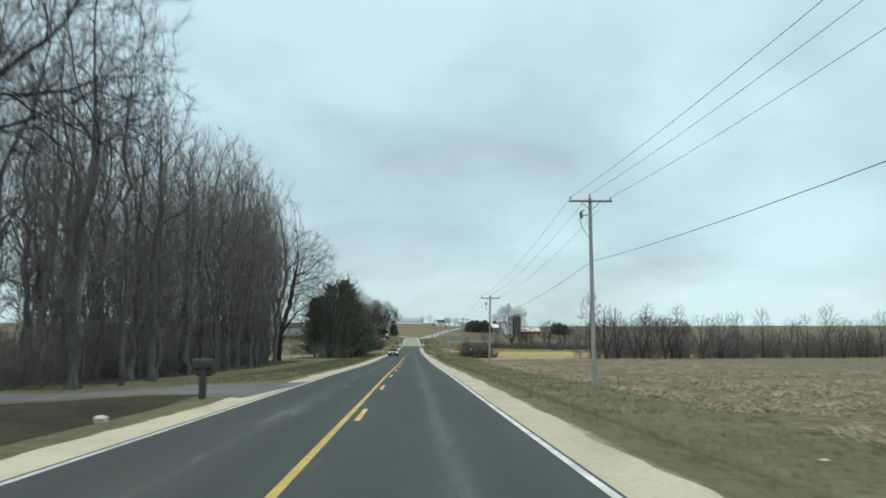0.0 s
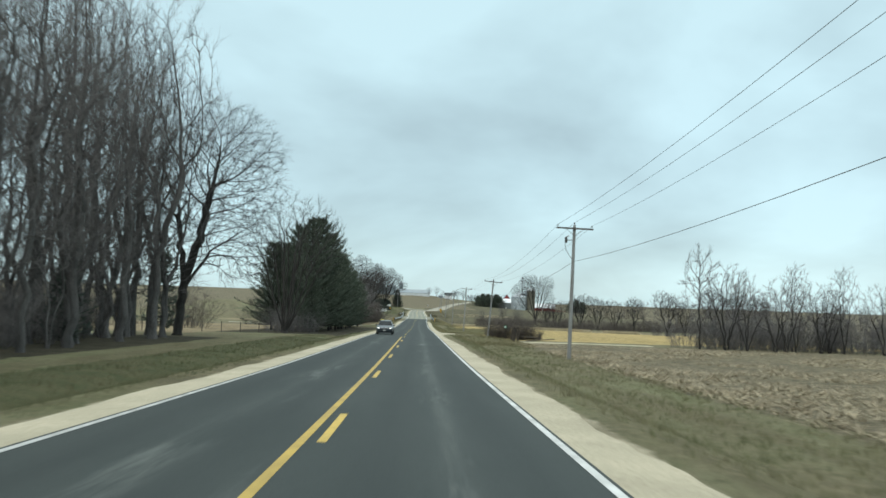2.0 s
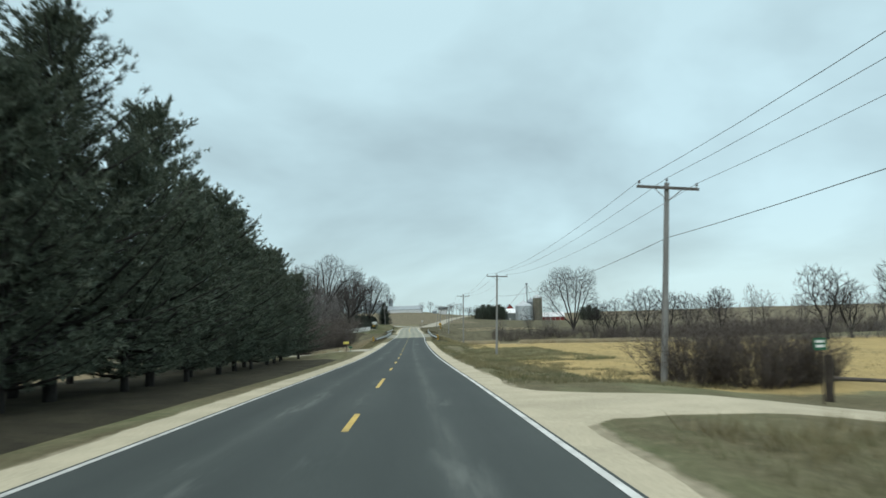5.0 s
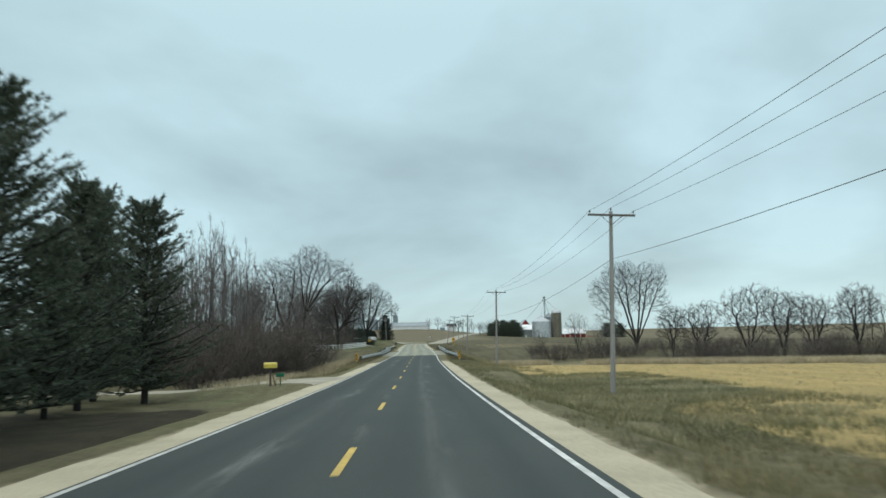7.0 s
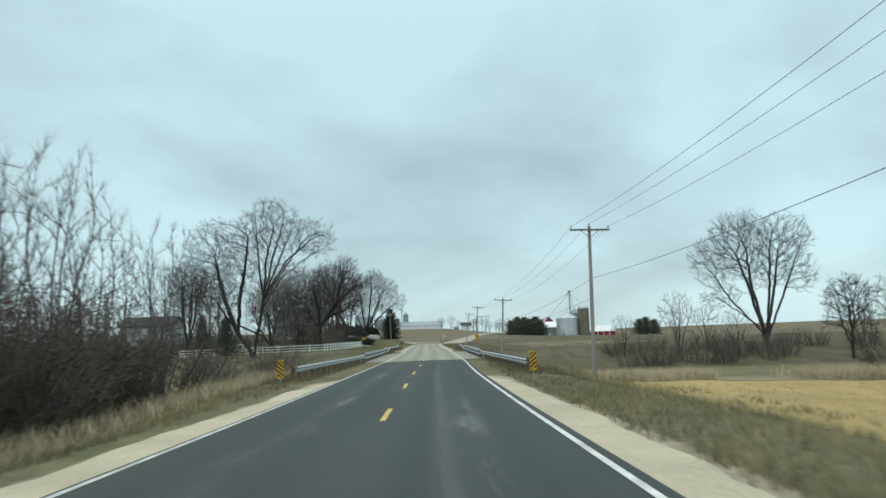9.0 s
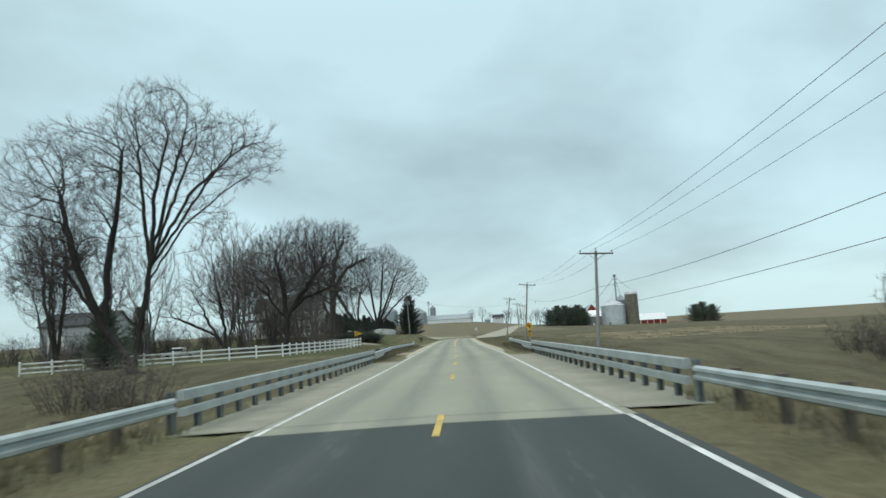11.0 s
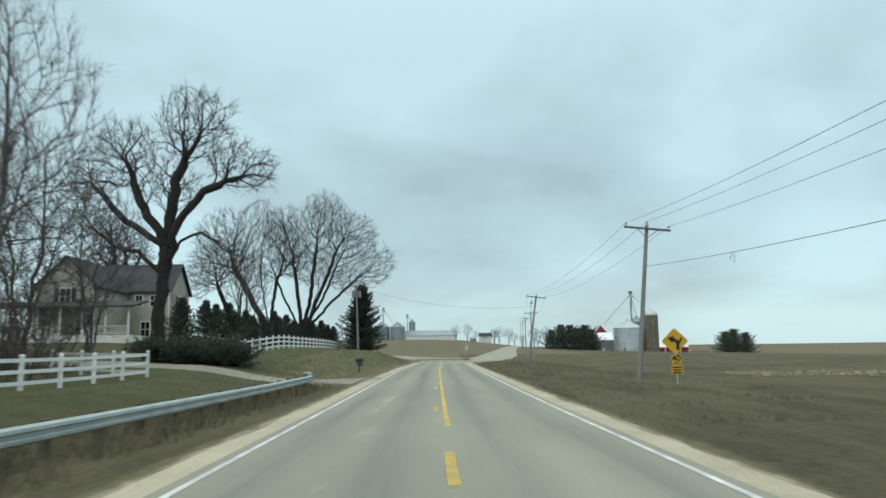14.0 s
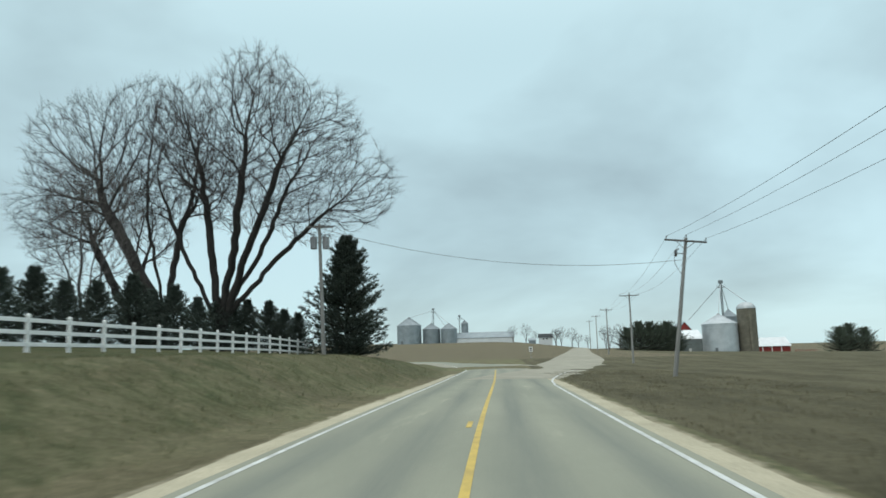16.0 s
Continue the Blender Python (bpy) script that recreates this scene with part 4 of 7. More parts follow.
understorey = grown_tree("understorey_tree", 17, [(0, 0, 7, 2.6, 2.6, 5.0)], [[(0.8, 0, 4)], [(-0.7, 0.5, 5)]], 0.1, points=330, step=0.55, kill=0.85, twigs=3, tip=0.018, bark=BARK_GREY, twig=TWIG_GREY, label="slim leafless young tree under the taller wood", group="understorey of the wood")
plant(understorey, [(wood_edge(y) - rng.uniform(3.0, 17), y + rng.uniform(-1.5, 1.5), rng.uniform(0.7, 1.25)) for y in np.arange(57, 140, 2.3)], seed=12)
small_spruce = conifer("spruce_sapling", 21, 5.2, 1.7, 0.04, 13, 6, 6, 0.26, material=NEEDLE_BLUE, label="young dark evergreen at the edge of the wood", group="")
plant(small_spruce, [(-20.5, 118, 1.0), (-25.4, 150.0, 1.6)], seed=2)

# bare trees and the row of pines past the wood
multi = grown_tree("box_elder", 31, [(0.6, 0, 11.5, 6.6, 5.0, 5.8)], [[(-0.3, 0, 1), (-3.6, 0.3, 8.5)], [(-2.0, 0.8, 10.5)], [(-0.5, -0.6, 12)], [(1.0, 0.5, 12.5)], [(2.6, -0.3, 10.5)], [(4.2, 0.4, 9)], [(-5.0, -0.4, 6.0)], [(-2.9, -0.9, 9.5)], [(-1.2, 1.2, 11.5)], [(3.4, 0.9, 10)], [(0.2, -1.3, 11)], [(1.8, -0.9, 12.5)]], 0.56, points=2300, step=0.5, kill=0.7, rise=0.22, wander=0.1, twigs=3, tip=0.012, twig=TWIG, label="leafless many-stemmed tree spreading upward behind the pines")
plant(multi, [(-14.9, 163.2, 1.0, 0.0)], seed=3)
scrub = thicket("shrub", 33, 4.8, 3.6, 50, material=BRUSH, label="round leafless shrub standing in rough grass", group="round shrubs")
plant(scrub, [(-38, 196, 1.5), (-43, 199, 1.3), (-58, 190, 1.4), (-52, 215, 1.0), (-70, 205, 1.2), (-33, 232, 0.9), (-85, 230, 1.4), (-30, 176, 0.7), (-45, 182, 0.9), (-66, 176, 1.0), (-20.5, 425, 1.0), (-21.5, 430, 1.2), (-23.5, 434.5, 1.25), (-26, 437.5, 1.3), (-29, 434, 1.2), (-32, 431, 1.2)], seed=4)
pines = [
    conifer("pine_tree", 41, 16.5, 5.4, 0.06, 27, 8, 26, 0.30, droop=-0.12, profile=0.52, sweep=0.15, ragged_top=0.35, label="tall dark pine with shaggy boughs beside the road", group="row of pines"),
    conifer("pine_tree", 42, 14.0, 5.2, 0.06, 25, 8, 26, 0.30, droop=-0.1, profile=0.56, sweep=0.15, ragged_top=0.35, label="dark pine with shaggy boughs beside the road", group="row of pines"),
]
plant(pines[0], [(-14.0, 185.4, 1.0), (-17.4, 189, 0.92), (-13.5, 196, 0.90), (-14.3, 206.5, 0.83), (-13.4, 210.8, 0.80), (-13.3, 229.3, 0.71), (-14.2, 242.8, 0.64), (-13.2, 215, 0.78), (-14.6, 225, 0.74), (-13.3, 233.5, 0.68), (-12.9, 247.5, 0.64), (-16.8, 250.5, 0.72), (-20.5, 194, 0.85), (-21, 203, 0.82), (-20, 218, 0.75), (-21, 230, 0.7)], seed=5)
plant(pines[1], [(-13.2, 180.0, 0.86), (-16.8, 180.4, 0.84), (-13.0, 171.6, 0.60), (-12.8, 190.5, 0.95), (-12.9, 201, 0.9), (-12.9, 220, 0.8), (-13.6, 238.5, 0.62), (-20.2, 182.0, 1.0)], seed=6)
thin_pine = conifer("pine_tree", 44, 15.2, 4.4, 0.10, 21, 6, 13, 0.30, droop=-0.1, profile=0.62, sweep=0.16, ragged_top=0.3, label="thin open pine showing sky between its boughs", group="row of pines")
plant(thin_pine, [(-13.8, 175.4, 1.0)], seed=6)
cedar = conifer("cedar_tree", 43, 10.8, 4.9, 0.01, 26, 9, 20, 0.30, droop=0.05, profile=0.9, sweep=0.08, ragged_top=0.12, material=NEEDLE, label="broad dark red cedar sweeping to the ground", group="")
plant(cedar, [(-52.5, 441, 0.78), (-31.7, 385, 0.8)], seed=7)

# thicket and saplings before the bridge
sapling_style = dict(points=252, step=0.55, kill=0.61, rise=0.45, wander=0.07, spread=0.1, twigs=3, twig_len=(0.4, 1.0), tip=0.016, bark=BARK_GREY, twig=TWIG_GREY, group="saplings by the creek", label="thin leafless sapling reaching up from the brush")
saplings = [
    grown_tree("poplar_sapling", 51, [(0, 0, 9, 1.5, 1.5, 5)], [[(0.1, 0, 4), (0.3, 0, 8)], [(0.1, 0, 3), (-0.7, 0.3, 7)]], 0.10, **sapling_style),
    grown_tree("willow_sapling", 52, [(0, 0, 7.5, 2.4, 2.4, 4.5)], [[(0.8, 0, 6)], [(-0.9, 0.4, 6)], [(0, -0.9, 6.5)], [(0.2, 0.8, 5.5)]], 0.10, **sapling_style),
]
places = [(-13 - rng.uniform(0, 15), y + rng.uniform(-1, 1), rng.uniform(0.80, 1.04) * (1 - 0.16 * float(1 - ease(266, 276, y))) * (1 - 0.22 * float(ease(288, 304, y)))) for y in np.arange(264, 305, 0.6)]
plant(saplings[0], [(-17.6, 278.5, 1.0), (-18.8, 281.0, 1.12), (-16.4, 276.2, 1.05), (-20.2, 279.5, 1.08)] + places[::2], seed=9)
plant(saplings[1], [(-19.4, 277.2, 1.0), (-21.5, 282, 1.1)] + places[1::2], seed=19)
creek_brush = thicket("brush", 53, 5.0, 3.2, 60, label="dense leafless brush growing along the roadside", group="roadside brush", sprays=8, fine=1.35)
plant(creek_brush, [(-11.8 - rng.uniform(0, 3.5), y) for y in np.arange(263, 300, 1.6)] + [(-17 - rng.uniform(0, 17), y) for y in np.arange(262, 306, 1.7)], seed=10, size=(0.75, 1.2))
plant(thicket("brush", 54, 3.0, 2.6, 44, label="low tangled brush beside the gravel drive", group="brush by the drive"), [(-20, 247, 1.0), (-25, 250, 1.1), (-30, 246, 0.9), (-18.5, 252, 0.7), (-35, 254, 1.1), (-27, 256, 0.9)], seed=11)
east_bush = thicket("hedge_bush", 55, 3.7, 2.5, 150, material=BRUSH, label="dense dark leafless bush beside the gravel entrance", group="bushes by the entrance", sprays=13)
plant(east_bush, [(13.6, 185.5, 0.95), (15.8, 184.2, 1.05), (17.6, 184.6, 0.8), (19.6, 186, 0.5)], seed=12)

# big leafless trees past the bridge, round the house, and along the creek
fork = [(0.2, 0, 2), (0.8, 0, 5)]
twin = [(-0.8, 0.2, 1.4), (-2.6, 0.2, 4)]
twin_elm = grown_tree("elm_tree", 61, [(-5.2, 0, 14.6, 6.0, 5.5, 7.2), (2.6, 0, 19.8, 5.0, 5.0, 4.8), (8.4, 0, 18.0, 4.1, 4.4, 3.2), (5.4, 0, 13.2, 2.8, 3.0, 2.0), (-7.6, 0, 9.0, 3.2, 3.6, 2.6), (-1.0, 0, 17, 3.6, 4.0, 5.0)], [
    fork + [(1.5, 0, 9.3), (1.8, 0.2, 15), (3.0, 0.2, 20)], fork + [(1.5, 0, 9.3), (4.9, -0.4, 14.6), (8.8, -0.5, 18.0)], fork + [(1.2, 0, 7.5), (4.2, 0.6, 12.4), (7.2, 0.8, 14.9)], fork + [(1.0, 0, 6.5), (3.8, -0.8, 9.6), (5.8, -1.2, 9.8)],
    fork + [(1.5, 0, 9.3), (0.6, 0.6, 14), (0.3, 0.6, 20)], fork + [(1.5, 0, 9.3), (3.4, -0.7, 13.6), (5.8, -0.9, 19)], fork + [(1.4, 0, 8.6), (4.4, 0.9, 13.6), (7.4, 1.2, 18)], fork + [(1.6, 0.1, 10.4), (2.6, 0.9, 15), (4.2, 1.2, 21)],
    twin + [(-2.2, 0.3, 9), (-1.3, 0.4, 15), (-1.0, 0.4, 19)], twin + [(-4.4, -0.8, 9.6), (-5.6, -0.8, 15)], twin + [(-6.2, 0.8, 9.2)]], 0.66, points=9000, step=0.40, kill=0.42, wander=0.11, twigs=3, label="large leafless elm with two rounded crowns by the creek", group="large creek trees")
plant(twin_elm, [(-25.0, 376.0, 1.0, 0.0)], seed=13)
vase = grown_tree("elm_tree", 62, [(-2.4, 0, 15.2, 4.4, 4.6, 3.9), (3.4, 0, 14.6, 3.8, 4.2, 4.2), (-6.6, 0, 11.8, 3.3, 3.6, 3.4), (0.4, 1.0, 11.0, 4.2, 4.2, 3.4), (4.8, 0, 10.0, 2.6, 3.0, 3.0), (-5.6, 0, 7.0, 2.8, 3.0, 1.9)], [
    [(-0.6, 0, 2), (-3.8, 0.4, 6), (-6.0, 0.4, 9.5)], [(-0.3, 0, 2), (-2.0, -0.8, 7), (-3.6, -1.2, 12.5)], [(0, 0.2, 2), (-0.8, 1.2, 8), (-1.2, 1.4, 14)], [(0.2, 0, 2), (0.7, -0.6, 8), (1.2, -0.8, 14)],
    [(0.4, 0, 2), (1.9, 0.6, 8), (3.2, 0.8, 14)], [(0.5, 0, 2), (2.6, -0.6, 7), (4.4, -0.8, 11.5)], [(-0.5, 0, 2.4), (-3.4, -0.6, 4.6), (-6.0, -0.8, 6.4)]], 0.46, points=7000, step=0.42, kill=0.43, wander=0.11, twigs=3, label="large leafless elm with vase-shaped limbs by the creek", group="large creek trees")
plant(vase, [(47.5, 364, 1.0, 0.0), (-40, 392, 0.85, 2.0)], seed=13)
lawn_tree = grown_tree("lawn_maple", 63, [(1.8, 0, 11.2, 5.8, 5.4, 5.0), (5.0, 0, 7.6, 4.0, 3.6, 1.9), (-3.2, 0, 9.5, 2.8, 3.0, 3.2), (5.6, 0.5, 12.6, 2.8, 3.0, 2.8)], [[(0.1, 0, 4.6), (-0.3, 0.2, 8), (-0.8, 0, 11)], [(0.1, 0, 4.6), (1.9, 0.3, 7.4), (4.0, 0.2, 10)], [(0.1, 0, 4.6), (2.2, -0.3, 6.6), (5.0, -0.5, 7.6)], [(0.1, 0, 4.2), (-2.0, -0.2, 7.0)]], 0.55, points=6500, step=0.36, kill=0.38, wander=0.15, twigs=3, label="broad leafless shade tree on the lawn by the fence", group="shade trees")
plant(lawn_tree, [(-19.6, 406.6, 1.04, 0.0)], seed=14)
sprawl = grown_tree("leaning_maple", 68, [(-5.5, 0, 8.6, 5.4, 4.5, 4.0), (-9.0, 0, 6.0, 3.2, 3.0, 2.6), (-2.0, 0, 11, 3.0, 3.5, 3.6)], [[(-2.4, 0, 3.0), (-6.0, 0.3, 5.0), (-9.0, 0.4, 6.5)], [(-2.4, 0, 3.0), (-4.5, -0.3, 7.5)], [(-1.2, 0, 2), (-1.6, 0.4, 8)]], 0.42, points=1724, step=0.42, kill=0.61, wander=0.2, twigs=3, label="leaning leafless tree with sprawling limbs on the lawn", group="shade trees")
plant(sprawl, [(-31.5, 424, 1.0, 0.0)], seed=14)
gnarled = grown_tree("bur_oak", 64, [(2.4, 0, 16.4, 2.9, 3.4, 2.9), (6.0, 0, 13.2, 2.6, 2.8, 1.9), (-2.9, 0, 14.2, 2.7, 3.0, 2.7), (0.2, 1.0, 12.0, 2.2, 3.2, 2.0), (-5.0, 0, 9.4, 2.4, 2.6, 1.7), (4.4, 0, 7.8, 2.3, 2.0, 0.9), (-5.2, -1.0, 12.2, 1.8, 2.2, 1.6)], [
    [(0.2, 0, 5), (0.5, 0, 9), (0.9, 0.3, 12.5), (2.0, 0.3, 15)], [(0.2, 0, 5), (0.1, 0.2, 8.2), (-1.6, 0, 11), (-2.6, 0, 13.6)], [(0.3, 0, 5.6), (1.4, -0.4, 9.4), (3.2, -0.3, 11.6), (5.6, -0.2, 12.6)],
    [(0.3, 0, 6.0), (1.4, 0.2, 8.0), (3.0, 0, 8.6), (4.4, 0, 7.9), (5.8, 0, 6.9)], [(0.1, 0, 5.6), (-1.6, -0.4, 7.2), (-3.4, -0.6, 7.6), (-5.2, -0.4, 9.0)], [(0.2, 0, 7.6), (-2.4, -0.6, 9.4), (-4.8, -0.9, 11.8)], [(0.4, 0, 8), (0.6, 1.2, 11)]], 0.95, points=4600, step=0.42, kill=0.46, wander=0.22, twigs=3, droop=0.1, tip=0.016, label="huge gnarled leafless oak in front of the house", group="shade trees")
plant(gnarled, [(-22.3, 455, 1.08, 0.0), (-40, 488, 0.8, 2.4)], seed=15)
corner = grown_tree("silver_maple", 65, [(3.0, 0, 17.6, 3.8, 5.0, 4.4), (6.6, 0, 15.4, 3.8, 4.4, 3.8), (-2.2, 0, 15.6, 3.6, 4.2, 4.4), (9.6, 0, 11.6, 3.4, 3.6, 3.2), (2.0, 0, 11.6, 4.6, 5.0, 3.4), (-4.6, 0, 11.4, 2.4, 3.0, 2.6), (6.0, 0, 9.4, 3.4, 3.4, 2.0)], [[(0.2, 0, 2.5), (-0.8, 0.3, 8), (-1.4, 0, 13)], [(0.3, 0, 2.5), (1.3, -0.6, 8), (2.0, -0.8, 14)], [(0.5, 0, 2.5), (2.8, 0.5, 7), (4.8, 0.6, 12)], [(0.6, 0, 2.5), (3.8, -0.2, 6), (7.6, -0.4, 9.6)], [(0.3, 0.4, 2.5), (1.8, 1.8, 8)], [(-0.2, 0, 2.5), (-2.6, 0.3, 7), (-4.2, 0.3, 11)], [(0.4, 0, 2.5), (3.2, -1.4, 9), (5.2, -1.6, 14)]], 0.62, points=11500, step=0.42, kill=0.42, wander=0.12, twigs=3, droop=0.12, label="huge spreading leafless maple behind the white fence", group="shade trees")
plant(corner, [(-18.6, 499, 1.0, 0.0)], seed=16)
corner_twin = grown_tree("silver_maple", 66, [(-5.4, 0, 13.6, 4.2, 4.6, 4.8), (-1.2, 0, 15.4, 3.2, 4.0, 4.0), (2.4, 0, 12.8, 2.6, 3.6, 4.2), (-8.6, 0, 10.4, 2.6, 3.0, 2.8)], [[(-0.3, 0, 2.5), (-2.8, 0.3, 7), (-5.0, 0.2, 11)], [(0, 0, 2.5), (-1.0, -0.8, 9)], [(0.2, 0, 2.5), (0.8, 0.6, 9)]], 0.5, points=5200, step=0.42, kill=0.43, wander=0.12, twigs=3, label="large leafless maple behind the evergreen screen", group="shade trees")
plant(corner_twin, [(-24.0, 502, 1.1, 0.0), (-31, 512, 0.8, 1.0)], seed=16)
yard = grown_tree("yard_tree", 69, [(0, 0, 8, 3.8, 3.8, 5.2)], [[(1.2, 0, 5)], [(-1.1, 0.5, 5.5)], [(0, -1.2, 5)], [(0.2, 0.9, 6)]], 0.2, points=1700, step=0.45, kill=0.46, rise=0.16, twigs=3, bark=BARK_GREY, twig=TWIG_PALE, label="leafless ornamental tree in the farmhouse yard", group="yard trees")
plant(yard, [(-29.5, 425, 1.22), (-33.5, 428, 1.28), (-20.6, 427.6, 1.12), (-27, 430, 1.1), (-29.5, 438, 1.1), (-25.5, 441, 0.95), (-33, 434, 1.0), (-36, 442, 1.0), (-23.5, 446, 0.75), (-44, 424, 1.1), (-42, 458, 0.9), (-52, 412, 1.1), (-40, 402, 0.95), (-24.5, 492, 0.7)], seed=17)
creek_style = dict(points=900, step=0.62, kill=0.83, twigs=3, twig_len=(0.5, 1.2), tip=0.023, twig=TWIG_GREY, group="creek line trees")
creek_trees = [
    grown_tree("creek_tree", 71, [(0, 0, 10, 3.0, 3.0, 6.5)], [[(0.5, 0, 5), (0.9, 0, 10)], [(-0.9, 0.3, 8)]], 0.14, rise=0.15, label="tall slender leafless tree in the line along the creek", **creek_style),
    grown_tree("creek_tree", 72, [(0, 0, 8.2, 4.4, 4.4, 5.4)], [[(1.6, 0, 5)], [(-1.5, 0.6, 5)], [(0, -1.5, 5.5)], [(0.2, 0.9, 6.5)]], 0.24, rise=0.1, label="fan-shaped leafless tree in the line along the creek", **creek_style),
]
field_tree = grown_tree("field_tree", 77, [(-1.4, 0, 9.6, 3.4, 3.4, 4.0), (2.4, 0, 9.0, 3.0, 3.2, 3.6), (0.2, 0, 6.2, 3.8, 3.6, 2.4)], [[(0.2, 0, 1.8), (1.6, 0.2, 5.5), (2.4, 0.2, 8.5)], [(-0.1, 0, 1.8), (-1.4, 0.5, 6), (-1.8, 0.5, 9)], [(0, 0, 1.8), (0.2, -1.2, 6.5)], [(0.1, 0, 1.6), (-2.2, -0.4, 4.6)]], 0.3, points=2200, step=0.45, kill=0.5, twigs=3, tip=0.02, label="round-headed leafless tree at the edge of the stubble", group="field trees")
plant(field_tree, [(69, 272, 0.92), (75.5, 276, 0.75), (82, 272, 1.12), (88.5, 273.5, 1.0), (96, 276, 0.95), (49, 346, 0.82), (51.5, 338.5, 0.86), (59.5, 337, 1.02), (66, 338, 1.05), (73, 341, 0.95), (79, 337, 1.05)], seed=31)
line_a = [(36 + 2.0 * i + rng.uniform(-1.2, 1.2), 159 + rng.uniform(-1, 9), rng.uniform(0.72, 0.86) if i < 7 else rng.uniform(0.55, 0.86)) for i in range(48)]
line_b = [(31 + 7.2 * i + rng.uniform(-3, 3), 360 + 1.5 * i + rng.uniform(-8, 8), rng.uniform(0.42, 0.66) + (0.35 if i > 8 else 0)) for i in range(26)]
line_b = [p for p in line_b if abs(p[0] - 47.5) > 6]
plant(creek_trees[0], line_a[::3] + line_b[::4], seed=18)
plant(creek_trees[1], line_a[1::3] + line_a[2::3] +  [p for i, p in enumerate(line_b) if i % 4] + [(34.4, 361, 0.72), (26, 357, 0.5), (40, 366, 0.55)], seed=28)
line_brush = thicket("creek_brush", 67, 6.0, 4.6, 34, material=TWIG_GREY, label="grey-brown brush under the creek line trees", group="brush along the creek", sprays=14, fine=1.3)
plant(line_brush, [(37 + 2.0 * i + rng.uniform(-1, 1), 160 + rng.uniform(-1, 8)) for i in range(50)] + [(42 + 2.7 * i + rng.uniform(-1, 1), 170 + rng.uniform(-2, 5)) for i in range(34)] + [(66 + 4.5 * i, 273 + rng.uniform(-2, 3), 0.55) for i in range(9)], seed=19, size=(0.72, 1.1))
low_brush = thicket("creek_brush", 68, 4.2, 3.8, 46, label="low grey-brown brush along the creek", group="brush along the creek", sprays=14, fine=1.25)
plant(low_brush, [(52, 335, 1.0)] + [(24 + 1.55 * i + rng.uniform(-1, 1), 333 + (15 if i < 14 else 0) + rng.uniform(-7, 10), rng.uniform(0.55, 0.75) if i < 14 else rng.uniform(0.75, 1.1)) for i in range(62)] + [(25 + 4.2 * i + rng.uniform(-2, 2), 358 + 0.45 * i + rng.uniform(-5, 7), rng.uniform(0.5, 0.75)) for i in range(30)] + [(-16 - 3.2 * i, 352 + rng.uniform(-5, 5), 0.8) for i in range(4)], seed=29, size=(0.85, 1.45))

yard_brush = thicket("yard_brush", 79, 4.2, 3.4, 40, material=TWIG, label="dark leafless brush behind the farmhouse lawn", group="brush behind the lawn", sprays=12, fine=1.2)
plant(yard_brush, [(-80 + 3.6 * i + rng.uniform(-1, 1), 438 + 0.6 * i + rng.uniform(-3, 3)) for i in range(12)] + [(-58 + 4 * i, 425 + rng.uniform(-2, 2), 0.8) for i in range(5)], seed=33, size=(0.8, 1.25))

# evergreens round the farmhouse and the corner
arbor = conifer("arborvitae", 71, 6.0, 3.2, 0.02, 20, 9, 13, 0.25, droop=0.1, profile=0.95, ragged_top=0.15, material=NEEDLE_BLUE, label="dense dark evergreen in the screen behind the white fence", group="evergreen screen")
plant(arbor, [(-25.5 + 0.52 * i + rng.uniform(-0.4, 0.4), 470.5 + 2.2 * i, rng.uniform(0.78, 1.02) if i else 0.72) for i in range(19) if i != 1], seed=20)
spruce = conifer("corner_spruce", 72, 9.8, 4.1, 0.01, 30, 11, 30, 0.25, droop=-0.08, profile=0.8, sweep=0.12, ragged_top=0.2, material=NEEDLE_BLUE, label="pointed dark spruce at the corner beside the utility pole", group="")
plant(spruce, [(-11.2, 508.5, 1.0)], seed=21)
hedge = conifer("juniper_shrub", 74, 0.8, 2.2, 0.02, 10, 10, 9, 0.24, droop=0.25, profile=0.45, ragged_top=0.15, material=NEEDLE_BLUE, label="low spreading dark juniper at the end of the drive", group="junipers")
plant(hedge, [(-13.4, 446.5, 0.95), (-14.6, 445.4, 1.0), (-15.8, 447.2, 1.05), (-16.9, 445.4, 1.0), (-18.0, 446.8, 1.0), (-19.3, 446.2, 0.95), (-17.2, 448.8, 1.0), (-15.0, 448.9, 1.0)], seed=22)

# evergreens of the east farm
farm_cedar = conifer("farm_cedar", 75, 12.0, 8.2, 0.02, 20, 10, 22, 0.42, droop=0.1, profile=0.62, ragged_top=0.35, material=NEEDLE, label="dark evergreen windbreak tree beside the farm buildings", group="farm evergreens")
plant(farm_cedar, [(61, 764, 0.95), (66, 766, 1.05), (70, 768, 0.9), (74, 771, 1.08), (78, 774, 0.9), (57, 770, 0.8), (146, 774, 0.95), (157, 775, 0.9), (151.5, 777, 1.0)], seed=23, sink=0.5)
far_tree = grown_tree("far_tree", 76, [(0, 0, 8.5, 4.6, 4.6, 4.8)], [[(0.9, 0, 5)], [(-0.8, 0.4, 5)], [(0, -0.8, 6)]], 0.26, points=459, step=0.7, kill=0.94, twigs=3, twig_len=(0.6, 1.4), tip=0.03, label="leafless tree by the distant farmstead", group="distant trees")
